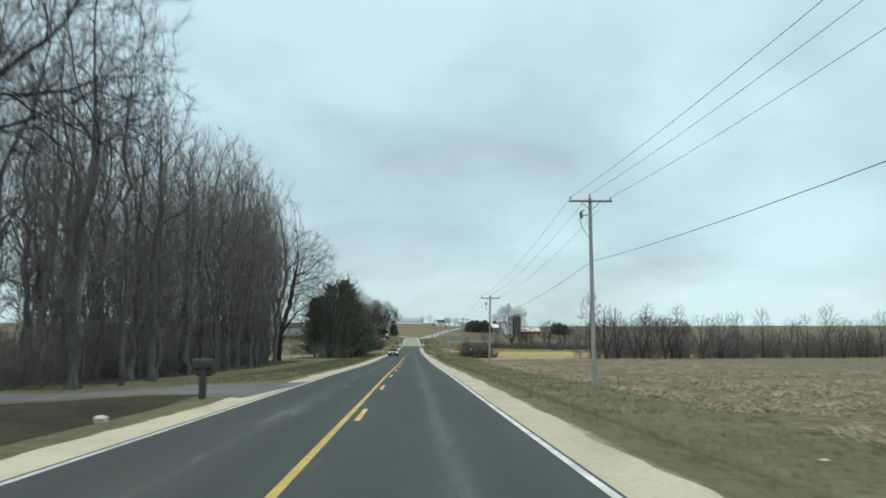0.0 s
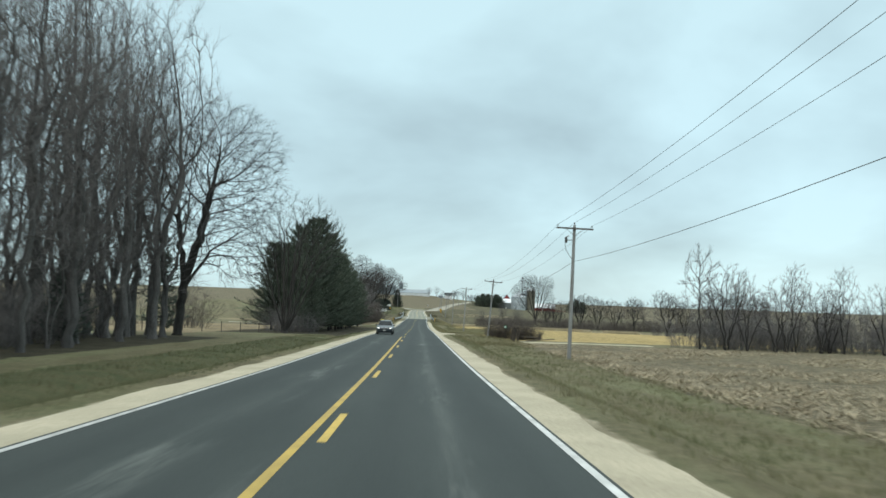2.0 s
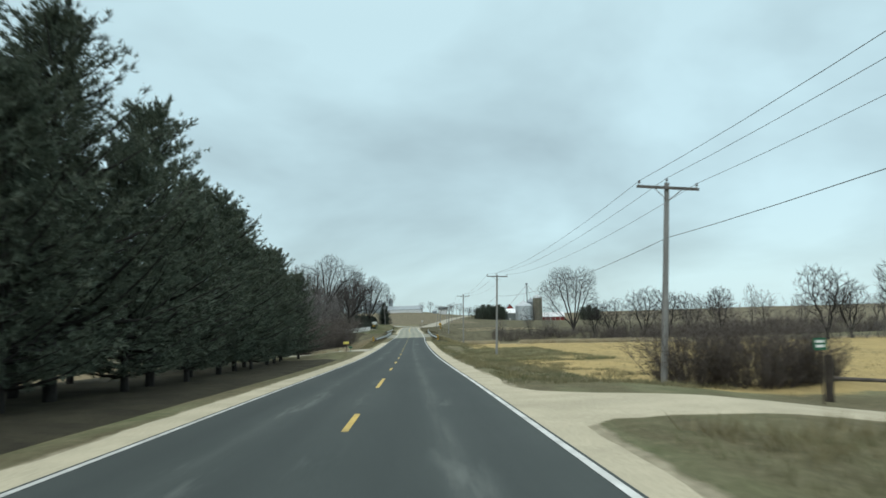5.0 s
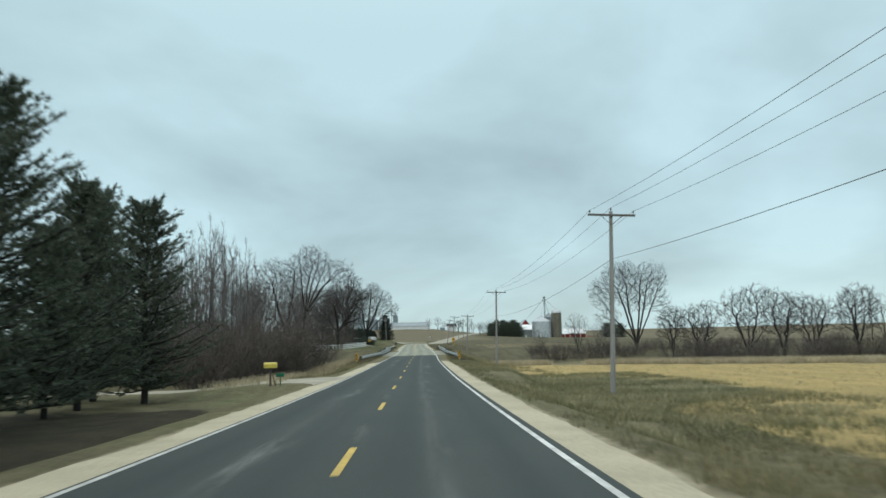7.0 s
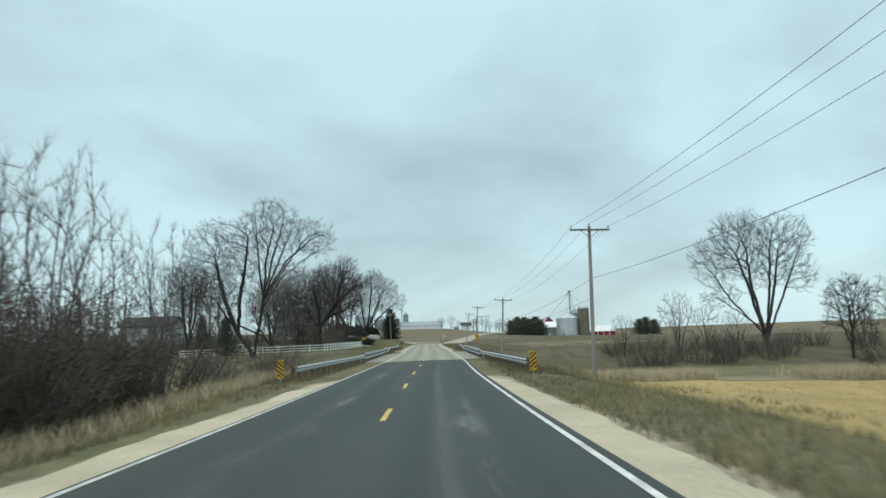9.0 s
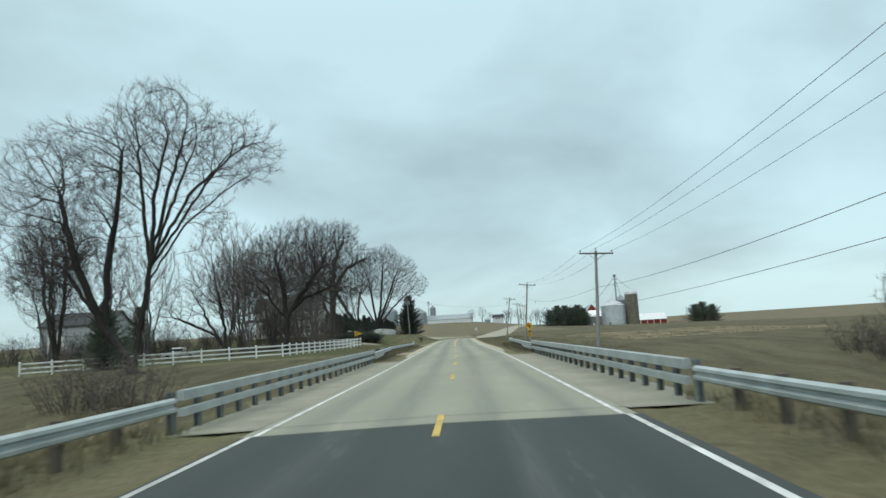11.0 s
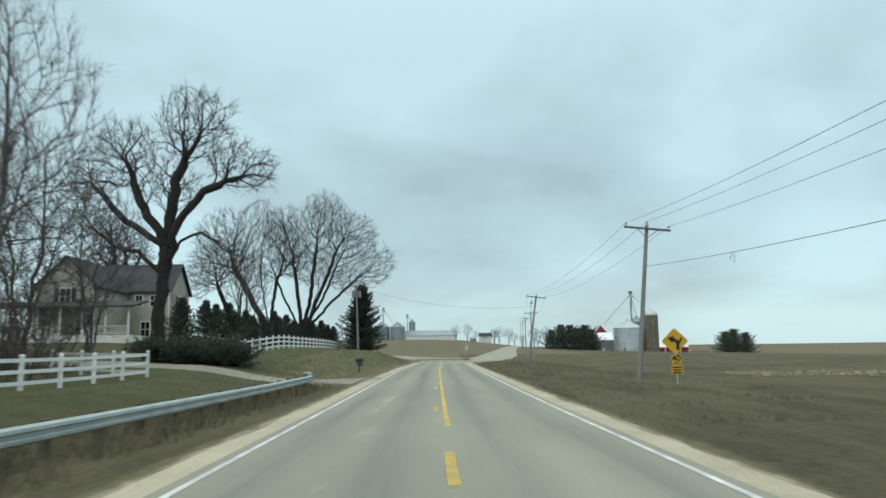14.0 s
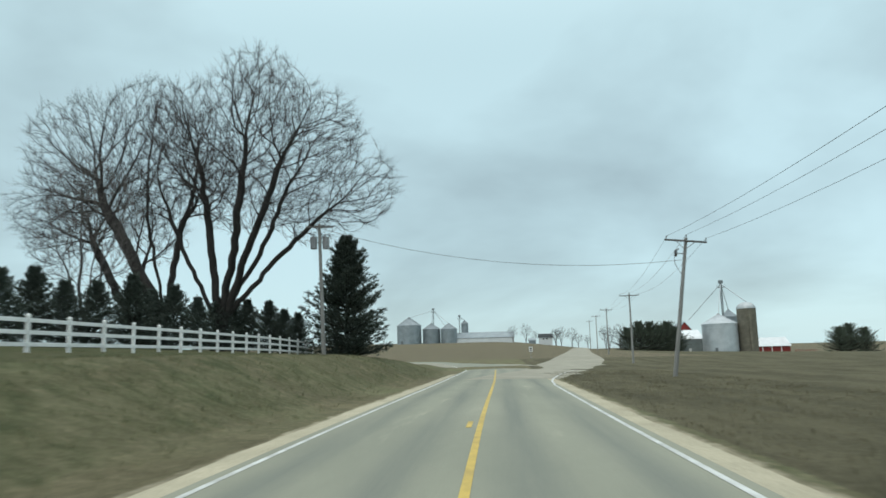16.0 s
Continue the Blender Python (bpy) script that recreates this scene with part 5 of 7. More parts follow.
plant(far_tree, [(14, 992, 0.85), (23, 985, 1.1), (31, 1012, 0.8), (45.5, 1000, 1.0), (44, 985, 0.9), (49, 996, 1.15), (56, 990, 1.1), (60, 985, 0.9), (54, 800, 0.8), (51, 790, 0.9), (58, 795, 0.95), (-80, 990, 0.8), (66, 980, 0.8)], seed=24)

# ---- utility poles and wires ----
def utility_pole(height, arm_drop=0.25, arm=2.75, braces=True, tank=False, label="weathered grey wooden utility pole with one crossarm"):
    ob = empty("utility_pole")
    bm = bmesh.new()
    tube(bm, (0, 0, -0.5), (0, 0, height), 0.155, 0.105, 12)
    part("pole", bm, POLE_WOOD, ob)
    z = height - arm_drop
    bm = bmesh.new()
    box(bm, -arm / 2, -0.22, z - 0.06, arm / 2, -0.11, z + 0.06, 0.012)
    part("crossarm", bm, ARM_WOOD, ob)
    if braces:
        for s in (-1, 1):
            bm = bmesh.new()
            tube(bm, (s * 0.62, -0.235, z - 0.05), (s * 0.03, -0.14, z - 0.55), 0.018, n=6)
            part("brace", bm, ARM_WOOD, ob)
    for x, zz in ((-arm / 2 + 0.1, z + 0.06), (arm / 2 - 0.1, z + 0.06), (0.0, height)):
        bm = bmesh.new()
        y = -0.165 if x else 0
        tube(bm, (x, y, zz), (x, y, zz + 0.10), 0.014, n=6)
        tube(bm, (x, y, zz + 0.08), (x, y, zz + 0.15), 0.055, 0.045, 8)
        tube(bm, (x, y, zz + 0.15), (x, y, zz + 0.21), 0.035, 0.045, 8)
        part("insulator", bm, PORCELAIN, ob)
    if tank:
        bm = bmesh.new()
        tube(bm, (-0.58, -0.05, z - 1.10), (-0.62, -0.05, z - 0.66), 0.075, n=10)
        for k in range(4):
            tube(bm, (-0.58, -0.05, z - 1.04 + 0.1 * k), (-0.583, -0.05, z - 1.0 + 0.1 * k), 0.115, n=10)
        tube(bm, (-0.62, -0.05, z - 0.66), (-0.40, -0.05, z - 0.56), 0.025, 0.04, 8)
        tube(bm, (-0.58, -0.05, z - 0.9), (-0.05, 0, z - 0.84), 0.03, n=6)
        for k in range(8):
            a, b = k / 8, (k + 1) / 8
            tube(bm, (-0.66 + 0.60 * a * a, -0.05, z - 1.10 - 1.2 * a), (-0.66 + 0.60 * b * b, -0.05, z - 1.10 - 1.2 * b), 0.018, n=5)
        part("cutout_switch", bm, PORCELAIN, ob, "dark fused switch with a hanging lead")
    return tagged(ob, label, "utility pole", "poles along the road")


# x, y, height of the crossarm's level, turn
POLES = [(12.4, -2, 9.8, 0), (12.5, 62, 9.12, 0), (12.75, 125.7, 6.0, 0), (12.7, 184.7, 4.0, 0), (12.75, 250, 4.4, 0), (12.7, 313, 4.28, 0), (12.85, 376, 3.25, 0),
         (13.0, 437.6, 5.25, 0), (14.3, 498.5, 6.2, -14), (20.6, 556, 7.3, -14), (27, 622, 9.6, -10), (35, 700, 12.6, -8), (44, 790, 15.6, -8)]
tops = []
for k, (x, y, z, turn) in enumerate(POLES):
    base = G(x, y)
    p = utility_pole(z + 0.2 - base, braces=k not in (0,), tank=k in (1, 2, 8), label="weathered grey utility pole with crossarm and fused switch" if k in (1, 2, 8) else "weathered grey wooden utility pole with one crossarm")
    lean = {1: 0.1, 2: 1.3, 3: 4.2, 4: 2.4, 5: 1.5, 6: 3.1, 7: 5.7, 8: 8.2}.get(k, 0.0)
    p.matrix_basis = pose(x - (z - base) * math.sin(radians(lean)), y, base, 0, lean, turn)
    m = p.matrix_basis
    h = z + 0.2 - base
    tops.append([m @ Vector((-1.27, -0.165, h + 0.0)), m @ Vector((0, 0, h + 0.22)), m @ Vector((1.27, -0.165, h + 0.0)), m @ Vector((0.0, -0.16, h - {0: 4.05, 1: 4.05, 2: 2.7, 3: 2.45, 4: 2.8, 5: 3.6, 6: 3.0, 7: 2.5}.get(k, 2.75)))])


def wire(name, points, sag, radius, label, group="overhead wires"):
    cu = bpy.data.curves.new(name, "CURVE")
    cu.dimensions, cu.bevel_depth, cu.bevel_resolution = "3D", radius, 1
    pts = []
    for a, b in zip(points[:-1], points[1:]):
        for i in range(12):
            f = i / 12
            p = a.lerp(b, f)
            p.z -= sag * 4 * f * (1 - f)
            pts.append(p)
    pts.append(points[-1])
    sp = cu.splines.new("POLY")
    sp.points.add(len(pts) - 1)
    sp.points.foreach_set("co", [c for p in pts for c in (*p, 1)])
    cu.materials.append(WIRE)
    return tagged(new(name, cu), label, "wire", group)


for j in range(3):
    wire("power_line", [t[j] for t in tops], 0.85, 0.0095, "thin grey power line strung between the poles")
wire("telephone_cable", [t[3] for t in tops[:8]], 0.75, 0.013, "dark telephone cable strung below the crossarms")

wire("telephone_cable", [tops[5][3] - Vector((0, 0, 1.3)), tops[6][3] - Vector((0, 0, 1.6))], 0.45, 0.012, "dark telephone cable ending low on a pole")
a, b = tops[7][3], tops[6][3]
hang = a.lerp(b, 0.21) - Vector((0, 0, 0.5))
ob = empty("cable_loop", Matrix.Translation(hang))
for dx, drop in ((-0.10, 0.30), (0.08, 0.42)):
    bm = bmesh.new()
    tube(bm, (dx * 0.4, 0, 0.0), (dx, 0, -drop * 0.6), 0.012, n=5)
    tube(bm, (dx, 0, -drop * 0.6), (dx * 0.6, 0.05, -drop), 0.012, n=5)
    part("strand", bm, WIRE, ob)
tagged(ob, "loose loop of wire hanging from the cable", "cable loop")


def transformer_pole(x, y):
    base = G(x, y)
    h = 8.0 - base
    ob = empty("transformer_pole")
    bm = bmesh.new()
    tube(bm, (0, 0, -0.5), (0, 0, h), 0.15, 0.10, 12)
    part("pole", bm, POLE_WOOD, ob)
    bm = bmesh.new()
    box(bm, -0.95, -0.2, h - 0.3, 0.95, -0.1, h - 0.19, 0.01)
    part("crossarm", bm, ARM_WOOD, ob)
    for s in (-1, 1):
        bm = bmesh.new()
        tube(bm, (s * 0.42, 0, h - 1.75), (s * 0.42, 0, h - 0.95), 0.23, n=14)
        tube(bm, (s * 0.42, 0, h - 0.95), (s * 0.42, 0, h - 0.9), 0.24, 0.12, 14)
        tube(bm, (s * 0.42, 0, h - 0.9), (s * 0.42, 0, h - 0.72), 0.035, n=6)
        tube(bm, (s * 0.2, 0, h - 1.3), (s * 0.05, 0, h - 1.3), 0.05, n=6)
        part("transformer", bm, TANK, ob, "grey steel transformer can")
    ob.matrix_basis = pose(x, y, base, 0, -2.0, 20)
    tagged(ob, "weathered wooden pole carrying two grey transformers", "utility pole", "poles along the road")
    return ob.matrix_basis @ Vector((0, 0, h - 0.3))


top_l = transformer_pole(-10.5, 497)
wire("service_wire", [tops[8][3] + Vector((0, 0, 1.2)), top_l], 1.25, 0.016, "dark service wire sagging across the road")

# ---- guardrails, bridge rails and markers ----
GALVANISED = mat("galvanised_steel", (0.43, 0.485, 0.485), (0.32, 0.365, 0.365), 0.5, metal=0.35, grain=12, patch=1.6, bump=0.1, vary=0.08)
RAIL_PAINT = mat("grey_bridge_rail_paint", (0.315, 0.355, 0.350), (0.235, 0.270, 0.265), 0.6, grain=10, patch=1.2, bump=0.15, vary=0.08)
# posts are rail grey; shade on their facing sides is put into this colour
POST_SHADED = mat("shaded_post_steel", (0.145, 0.172, 0.172), (0.09, 0.107, 0.107), 0.7, grain=10, patch=1.5, bump=0.2)
POST_WOOD = mat("grey_post_wood", (0.115, 0.10, 0.085), (0.065, 0.058, 0.05), 0.9, grain=14, patch=2, bump=0.5)
DECK = mat("bridge_deck_concrete", (0.248, 0.246, 0.195), (0.194, 0.195, 0.156), 0.88, grain=16, patch=0.6, bump=0.4, depth=0.02)
PLATE_YELLOW = mat("yellow_sign_sheeting", (0.62, 0.36, 0.012), (0.50, 0.29, 0.012), 0.45, grain=8, patch=1.0, bump=0.02, vary=0.04)
PLATE_BLACK = mat("black_sign_ink", (0.012, 0.012, 0.012), None, 0.5, bump=0)
SIGN_BACK = mat("bare_sign_aluminium", (0.40, 0.42, 0.42), None, 0.45, metal=0.5, bump=0)


def swept(name, profile, path, material, parent, closed=True):
    """Sweeps a profile of (side, up) along a path of points; side is to the right of the way."""
    v, f, n = [], [], len(profile)
    for i, p in enumerate(path):
        d = (path[min(i + 1, len(path) - 1)] - path[max(i - 1, 0)])
        s = Vector((d.y, -d.x, 0)).normalized()
        v += [p + s * a + Vector((0, 0, b)) for a, b in profile]
    m = n if closed else n - 1
    for i in range(len(path) - 1):
        f += [(i * n + k, i * n + (k + 1) % n, (i + 1) * n + (k + 1) % n, (i + 1) * n + k) for k in range(m)]
    if closed:
        f += [tuple(range(n))[::-1], tuple((len(path) - 1) * n + k for k in range(n))]
    return part(name, mesh_of(name, v, f, material), None, parent)


W_FRONT = [(0.0, -0.155), (0.075, -0.115), (0.082, -0.06), (0.01, -0.018), (0.01, 0.018), (0.082, 0.06), (0.075, 0.115), (0.0, 0.155)]
W_BEAM = W_FRONT + [(a - 0.006, b) for a, b in W_FRONT[::-1]]


def guardrail(name, side, y0, y1, offs, label, flare=False, rise=0.0):
    """side: +1 east, -1 west. The beam's waves face the road."""
    ob = empty(name)
    ys = list(np.arange(y0, y1, 1.905)) + [y1]
    path = []
    for y in ys:
        x = float(road_x(y)) + side * float(offs(y))
        path.append(Vector((x, y, float(road_z(y)) + 0.56 + rise - 0.02)))
    prof = [(-side * a, b) for a, b in W_BEAM]
    swept("beam", prof if side > 0 else prof, path, GALVANISED, ob)
    for i, p in enumerate(path):
        if 330 < p.y < 367:
            continue
        bm = bmesh.new()
        d = side * 0.10
        box(bm, p.x + d - 0.05, p.y - 0.06, p.z - 0.15, p.x + d + 0.05 + side * 0.03, p.y + 0.06, p.z + 0.12, 0.008)
        gz = G(p.x + side * 0.2, p.y)
        box(bm, p.x + side * 0.15, p.y - 0.075, gz - 0.3, p.x + side * 0.30, p.y + 0.075, p.z + 0.17, 0.01)
        part("post", bm, POST_WOOD, ob)
    return tagged(ob, label, "guardrail", "guardrails")


left_in = lambda y: 6.1 - 0.65 * ease(302, 331, y)
right_in = lambda y: 6.0 - 0.75 * ease(302, 331, y)
right_out = lambda y: 5.2 + 0.85 * ease(366, 400, y)
guardrail("guardrail", -1, 302.5, 331.2, left_in, "galvanised guardrail on posts leading to the bridge")
guardrail("guardrail", 1, 301.0, 331.2, right_in, "galvanised guardrail on posts leading to the bridge")
first_rail = guardrail("guardrail", -1, 366.4, 384.2, lambda y: 5.45 + 0.45 * ease(366, 384, y), "deep galvanised guardrail joined to the bridge railing")
left_rail = guardrail("guardrail", -1, 386.2, 430.5, lambda y: 7.1 - 0.95 * ease(386, 426, y), "low galvanised guardrail on posts beside the lawn", rise=-0.10)
right_rail = guardrail("guardrail", 1, 366.4, 398, right_out, "galvanised guardrail on posts leaving the bridge")


def lower_wave(parent, side, offs, y0=366.4, y1=378.0):
    """The third wave of the deep beam beside the bridge, which dies out into the ordinary beam."""
    prof = [(0.004, -0.150), (0.080, -0.205), (0.082, -0.285), (0.0, -0.345)]
    prof += [(a - 0.006, b) for a, b in prof[::-1]]
    v, f, n = [], [], len(prof)
    ys = np.arange(y0, y1 + 0.01, 0.967)
    for y in ys:
        k = 1 - ease(y1 - 5.0, y1, y)
        x, z = float(road_x(y)) + side * float(offs(y)), float(road_z(y)) + 0.54
        v += [(x - side * a * (0.3 + 0.7 * k), y, z - 0.145 + (b + 0.145) * k) for a, b in prof]
    for i in range(len(ys) - 1):
        f += [(i * n + k, i * n + (k + 1) % n, (i + 1) * n + (k + 1) % n, (i + 1) * n + k) for k in range(n)]
    part("lower_beam", mesh_of("lower_beam", v, f, GALVANISED), None, parent)


lower_wave(first_rail, -1, lambda y: 5.45 + 0.45 * ease(366, 384, y))
lower_wave(right_rail, 1, right_out)
for ob, side, y, offs in ((left_rail, -1, 430.5, lambda y: 6.15), (right_rail, 1, 398, right_out)):
    x, z = float(road_x(y)) + side * float(offs(y)), float(road_z(y)) + 0.54
    bm = bmesh.new()
    r = bmesh.ops.create_cone(bm, cap_ends=True, segments=14, radius1=0.16, radius2=0.16, depth=0.34)
    bmesh.ops.transform(bm, matrix=Matrix.Translation((x + side * 0.12, y + 0.1, z)), verts=r["verts"])
    box(bm, x + side * 0.02, y - 0.05, z + 0.12, x + side * 0.36, y + 0.26, z + 0.22, 0.02)
    part("end_shoe", bm, GALVANISED, ob, "rounded end shoe of the beam")


def bridge_rail(side):
    ob = empty("bridge_rail")
    off = 5.45 if side < 0 else 5.2
    ys = np.arange(331.4, 366.4, 1.545)
    pts = [Vector((float(road_x(y)) + side * off, y, float(road_z(y)))) for y in ys]
    for name, lo, hi, deep in (("top_rail", 0.62, 0.83, 0.16), ("lower_rail", 0.30, 0.46, 0.14)):
        prof = [(-deep / 2, lo), (-deep / 2, hi - 0.015), (-deep / 2 + 0.015, hi), (deep / 2 - 0.015, hi), (deep / 2, hi - 0.015), (deep / 2, lo)]
        swept(name, [(a + (-side * 0.07), b) for a, b in prof], pts, RAIL_PAINT, ob)
    for p in pts:
        bm = bmesh.new()
        x = p.x + side * 0.13
        for dx in (-0.055, 0.055):
            box(bm, x + dx - 0.008, p.y - 0.10, p.z - 0.12, x + dx + 0.008, p.y + 0.10, p.z + 0.80)
        box(bm, x - 0.055, p.y - 0.01, p.z - 0.12, x + 0.055, p.y + 0.01, p.z + 0.80)
        part("post", bm, POST_SHADED, ob)
    return tagged(ob, "grey two-bar steel bridge railing on posts coloured darker for shade", "bridge railing", "bridge railings")


bridge_rail(-1), bridge_rail(1)
for sgn in (-1, 1):
    o0, o1 = (3.70, 5.75) if sgn > 0 else (-5.85, -3.70)
    strip("bridge_deck", np.arange(331, 366.6, 1.0), o0, o1, 0.008, DECK, "pale concrete bridge deck edge under the railing", "bridge deck", cols=4)
    strip("bridge_deck_side", np.arange(331, 366.6, 1.0), o0 if sgn < 0 else o1 - 0.03, o0 + 0.03 if sgn < 0 else o1, -0.45, DECK, "pale concrete face of the bridge deck", "bridge deck", cols=1)
JOINT = mat("joint_tar", (0.11, 0.11, 0.10), (0.20, 0.19, 0.16), 0.9, grain=6, patch=1.6, bump=0.2)
for y in (331.2, 366.3):
    strip("bridge_joint", np.array([y - 0.02, y + 0.02]), -5.7, 5.6, 0.012, JOINT, "thin dark expansion joint across the road", "joint", cols=10)


def hazard_marker(x, y, side):
    base = G(x, y)
    ob = empty("hazard_marker")
    bm = bmesh.new()
    box(bm, -0.03, 0.0, -0.3, 0.03, 0.03, 1.15, 0.004)
    part("post", bm, SIGN_BACK, ob)
    bm = bmesh.new()
    box(bm, -0.16, -0.012, 0.25, 0.16, -0.004, 1.17)
    plate = part("plate", bm, PLATE_YELLOW, ob)
    for k in range(5):
        z0 = 0.12 + 0.21 * k
        quad = [Vector((-0.155, z0)), Vector((0.155, z0 + 0.27)), Vector((0.155, z0 + 0.375)), Vector((-0.155, z0 + 0.105))]
        if side < 0:
            quad = [Vector((-q.x, q.y)) for q in quad]
        pts = []
        for q in quad:
            pts.append((q.x, -0.0155, min(max(q.y, 0.255), 1.165)))
        me = mesh_of("stripe", pts, [(0, 1, 2, 3)] if side > 0 else [(3, 2, 1, 0)], PLATE_BLACK)
        part("stripe", me, None, plate, "black diagonal stripe")
    ob.matrix_basis = pose(x, y, base, 0, 0, -2 * side)
    tagged(ob, "yellow and black diagonally striped hazard plate on a post", "road sign", "hazard markers")


hazard_marker(-6.15, 300.6, -1)
hazard_marker(6.45, 299.2, 1)


def sign_bars(parent, rows, z0, width, step, y=-0.012):
    for k, w in enumerate(rows):
        bm = bmesh.new()
        box(bm, -w * width / 2, y - 0.002, z0 - k * step, w * width / 2, y, z0 - k * step + step * 0.55)
        part("bar", bm, PLATE_BLACK, parent)


def curve_sign(x, y):
    base = G(x, y)
    ob = empty("curve_sign")
    for px_ in (-0.02,):
        bm = bmesh.new()
        box(bm, px_ - 0.035, 0.0, -0.5, px_ + 0.035, 0.05, 2.3, 0.005)
        part("post", bm, SIGN_BACK, ob)
    bm = bmesh.new()
    r = bmesh.ops.create_cube(bm, size=1)
    bmesh.ops.transform(bm, matrix=pose(0, -0.008, 2.02, 0, 45, 0) @ Matrix.Diagonal((0.93, 0.008, 0.93, 1)), verts=r["verts"])
    edges = [e for e in bm.edges if abs((e.verts[0].co - e.verts[1].co).y) > 0.005]
    bmesh.ops.bevel(bm, geom=edges, offset=0.05, segments=3, affect="EDGES")
    diamond = part("diamond_plate", bm, PLATE_YELLOW, ob, "yellow diamond plate")
    # arrow: bends to the left, with a side road going on to the right
    def flat(name, pts):
        part(name, mesh_of(name, [(a, -0.0145, 2.02 + b) for a, b in pts], [tuple(range(len(pts)))], PLATE_BLACK), None, diamond, "black painted arrow")
    flat("arrow_stem", [(0.04, -0.42), (0.20, -0.42), (0.20, -0.10), (0.04, -0.10)])
    flat("arrow_bend", [(0.04, -0.10), (0.20, -0.10), (0.19, 0.02), (-0.05, 0.16), (-0.12, 0.03), (0.02, -0.06)])
    flat("arrow_head", [(-0.36, 0.17), (-0.12, -0.08), (-0.02, 0.26)])
    flat("side_road", [(0.13, -0.12), (0.20, -0.18), (0.38, 0.12), (0.28, 0.17)])
    flat("arrow_edge", [(-0.36, 0.17), (-0.02, 0.26), (-0.05, 0.16), (-0.12, 0.03)])
    bm = bmesh.new()
    box(bm, -0.23, -0.012, 0.90, 0.23, -0.004, 1.36, 0.0)
    advice = part("speed_plate", bm, PLATE_YELLOW, ob, "yellow advisory speed plate")
    tx = bpy.data.curves.new("numerals", "FONT")
    tx.body, tx.size, tx.align_x, tx.extrude = "40", 0.42, "CENTER", 0.001
    tx.offset = 0.012
    tx_ob = bpy.data.objects.new("numerals", tx)
    tx_me = bpy.data.meshes.new_from_object(tx_ob)
    bpy.data.objects.remove(tx_ob)
    tx_me.transform(pose(0, -0.0145, 1.06, 90, 0, 0))
    part("numerals", tx_me, PLATE_BLACK, advice, "black numerals")
    sign_bars(advice, (0.55,), 0.94, 0.40, 0.10, -0.0125)
    bm = bmesh.new()
    box(bm, -0.27, -0.012, 0.42, 0.27, -0.004, 0.86)
    lower = part("lower_plate", bm, PLATE_YELLOW, ob, "yellow plate with small writing")
    sign_bars(lower, (0.9, 0.8, 0.85), 0.72, 0.5, 0.13, -0.0125)
    ob.matrix_basis = pose(x, y, base + 0.1, 0, -1.5, -4)
    tagged(ob, "yellow diamond curve sign with arrow and speed plates", "road sign")


curve_sign(12.2, 430.8)

# ---- mailboxes and small posts ----
BLACK_BOX = mat("black_mailbox_enamel", (0.018, 0.018, 0.018), (0.03, 0.029, 0.028), 0.75, grain=10, patch=3, bump=0.05)
YELLOW_BOX = mat("yellow_mailbox_enamel", (0.62, 0.52, 0.10), (0.52, 0.43, 0.09), 0.5, grain=10, patch=3, bump=0.05)
FLAG_RED = mat("red_flag", (0.35, 0.03, 0.02), None, 0.5, bump=0)
NEWS = mat("grey_news_tube", (0.30, 0.30, 0.29), None, 0.5, bump=0)
FENCE_WHITE = mat("white_vinyl_fence", (0.74, 0.76, 0.75), (0.64, 0.66, 0.65), 0.55, grain=8, patch=1.2, bump=0.05, vary=0.05)
GREEN_SIGN = mat("green_sign_sheeting", (0.01, 0.14, 0.07), None, 0.45, bump=0)


def mailbox(x, y, material, turn, post=1.0, thick=0.05, braced=False, tube_below=False, label="", post_mat=POST_WOOD, size=1.0):
    ob = empty("mailbox")
    bm = bmesh.new()
    box(bm, -thick, -thick, -0.3, thick, thick, post, 0.008)
    box(bm, -0.06, -0.28, post - 0.06, 0.06, 0.28, post - 0.01, 0.006)
    part("post", bm, post_mat, ob)
    if braced:
        bm = bmesh.new()
        tube(bm, (0, -0.32, 0.0), (0, -0.02, post - 0.1), 0.03, n=6)
        part("brace", bm, post_mat, ob)
    # a box with a half-round top
    w, h, l = 0.10 * size, 0.14 * size, 0.27 * size
    ring = [(-w, 0), (w, 0)] + [(w * math.cos(t), h + w * math.sin(t)) for t in np.linspace(0, math.pi, 9)]
    v = [(a, s * l, post + b) for s in (-1, 1) for a, b in ring]
    n = len(ring)
    f = [(k, (k + 1) % n, n + (k + 1) % n, n + k) for k in range(n)] + [tuple(range(n))[::-1], tuple(range(n, 2 * n))]
    body = part("box", mesh_of("box", v, f, material), None, ob)
    bm = bmesh.new()
    box(bm, -w * 1.04, -l - 0.012, post + 0.0, w * 1.04, -l - 0.002, post + h + w * 0.8, 0.004)
    part("door", bm, material, body)
    bm = bmesh.new()
    box(bm, w + 0.002, -0.05, post + 0.08, w + 0.01, -0.02, post + 0.27)
    box(bm, w + 0.002, -0.05, post + 0.21, w + 0.01, 0.05, post + 0.27)
    part("flag", bm, FLAG_RED, body, "small red flag")
    if tube_below:
        bm = bmesh.new()
        tube(bm, (0.02, -0.27, post - 0.2), (0.02, 0.2, post - 0.2), 0.085, n=10)
        part("newspaper_tube", bm, BLACK_BOX, ob)
    ob.matrix_basis = pose(x, y, G(x, y), 0, 0, turn)
    return tagged(ob, label, "mailbox", "mailboxes")


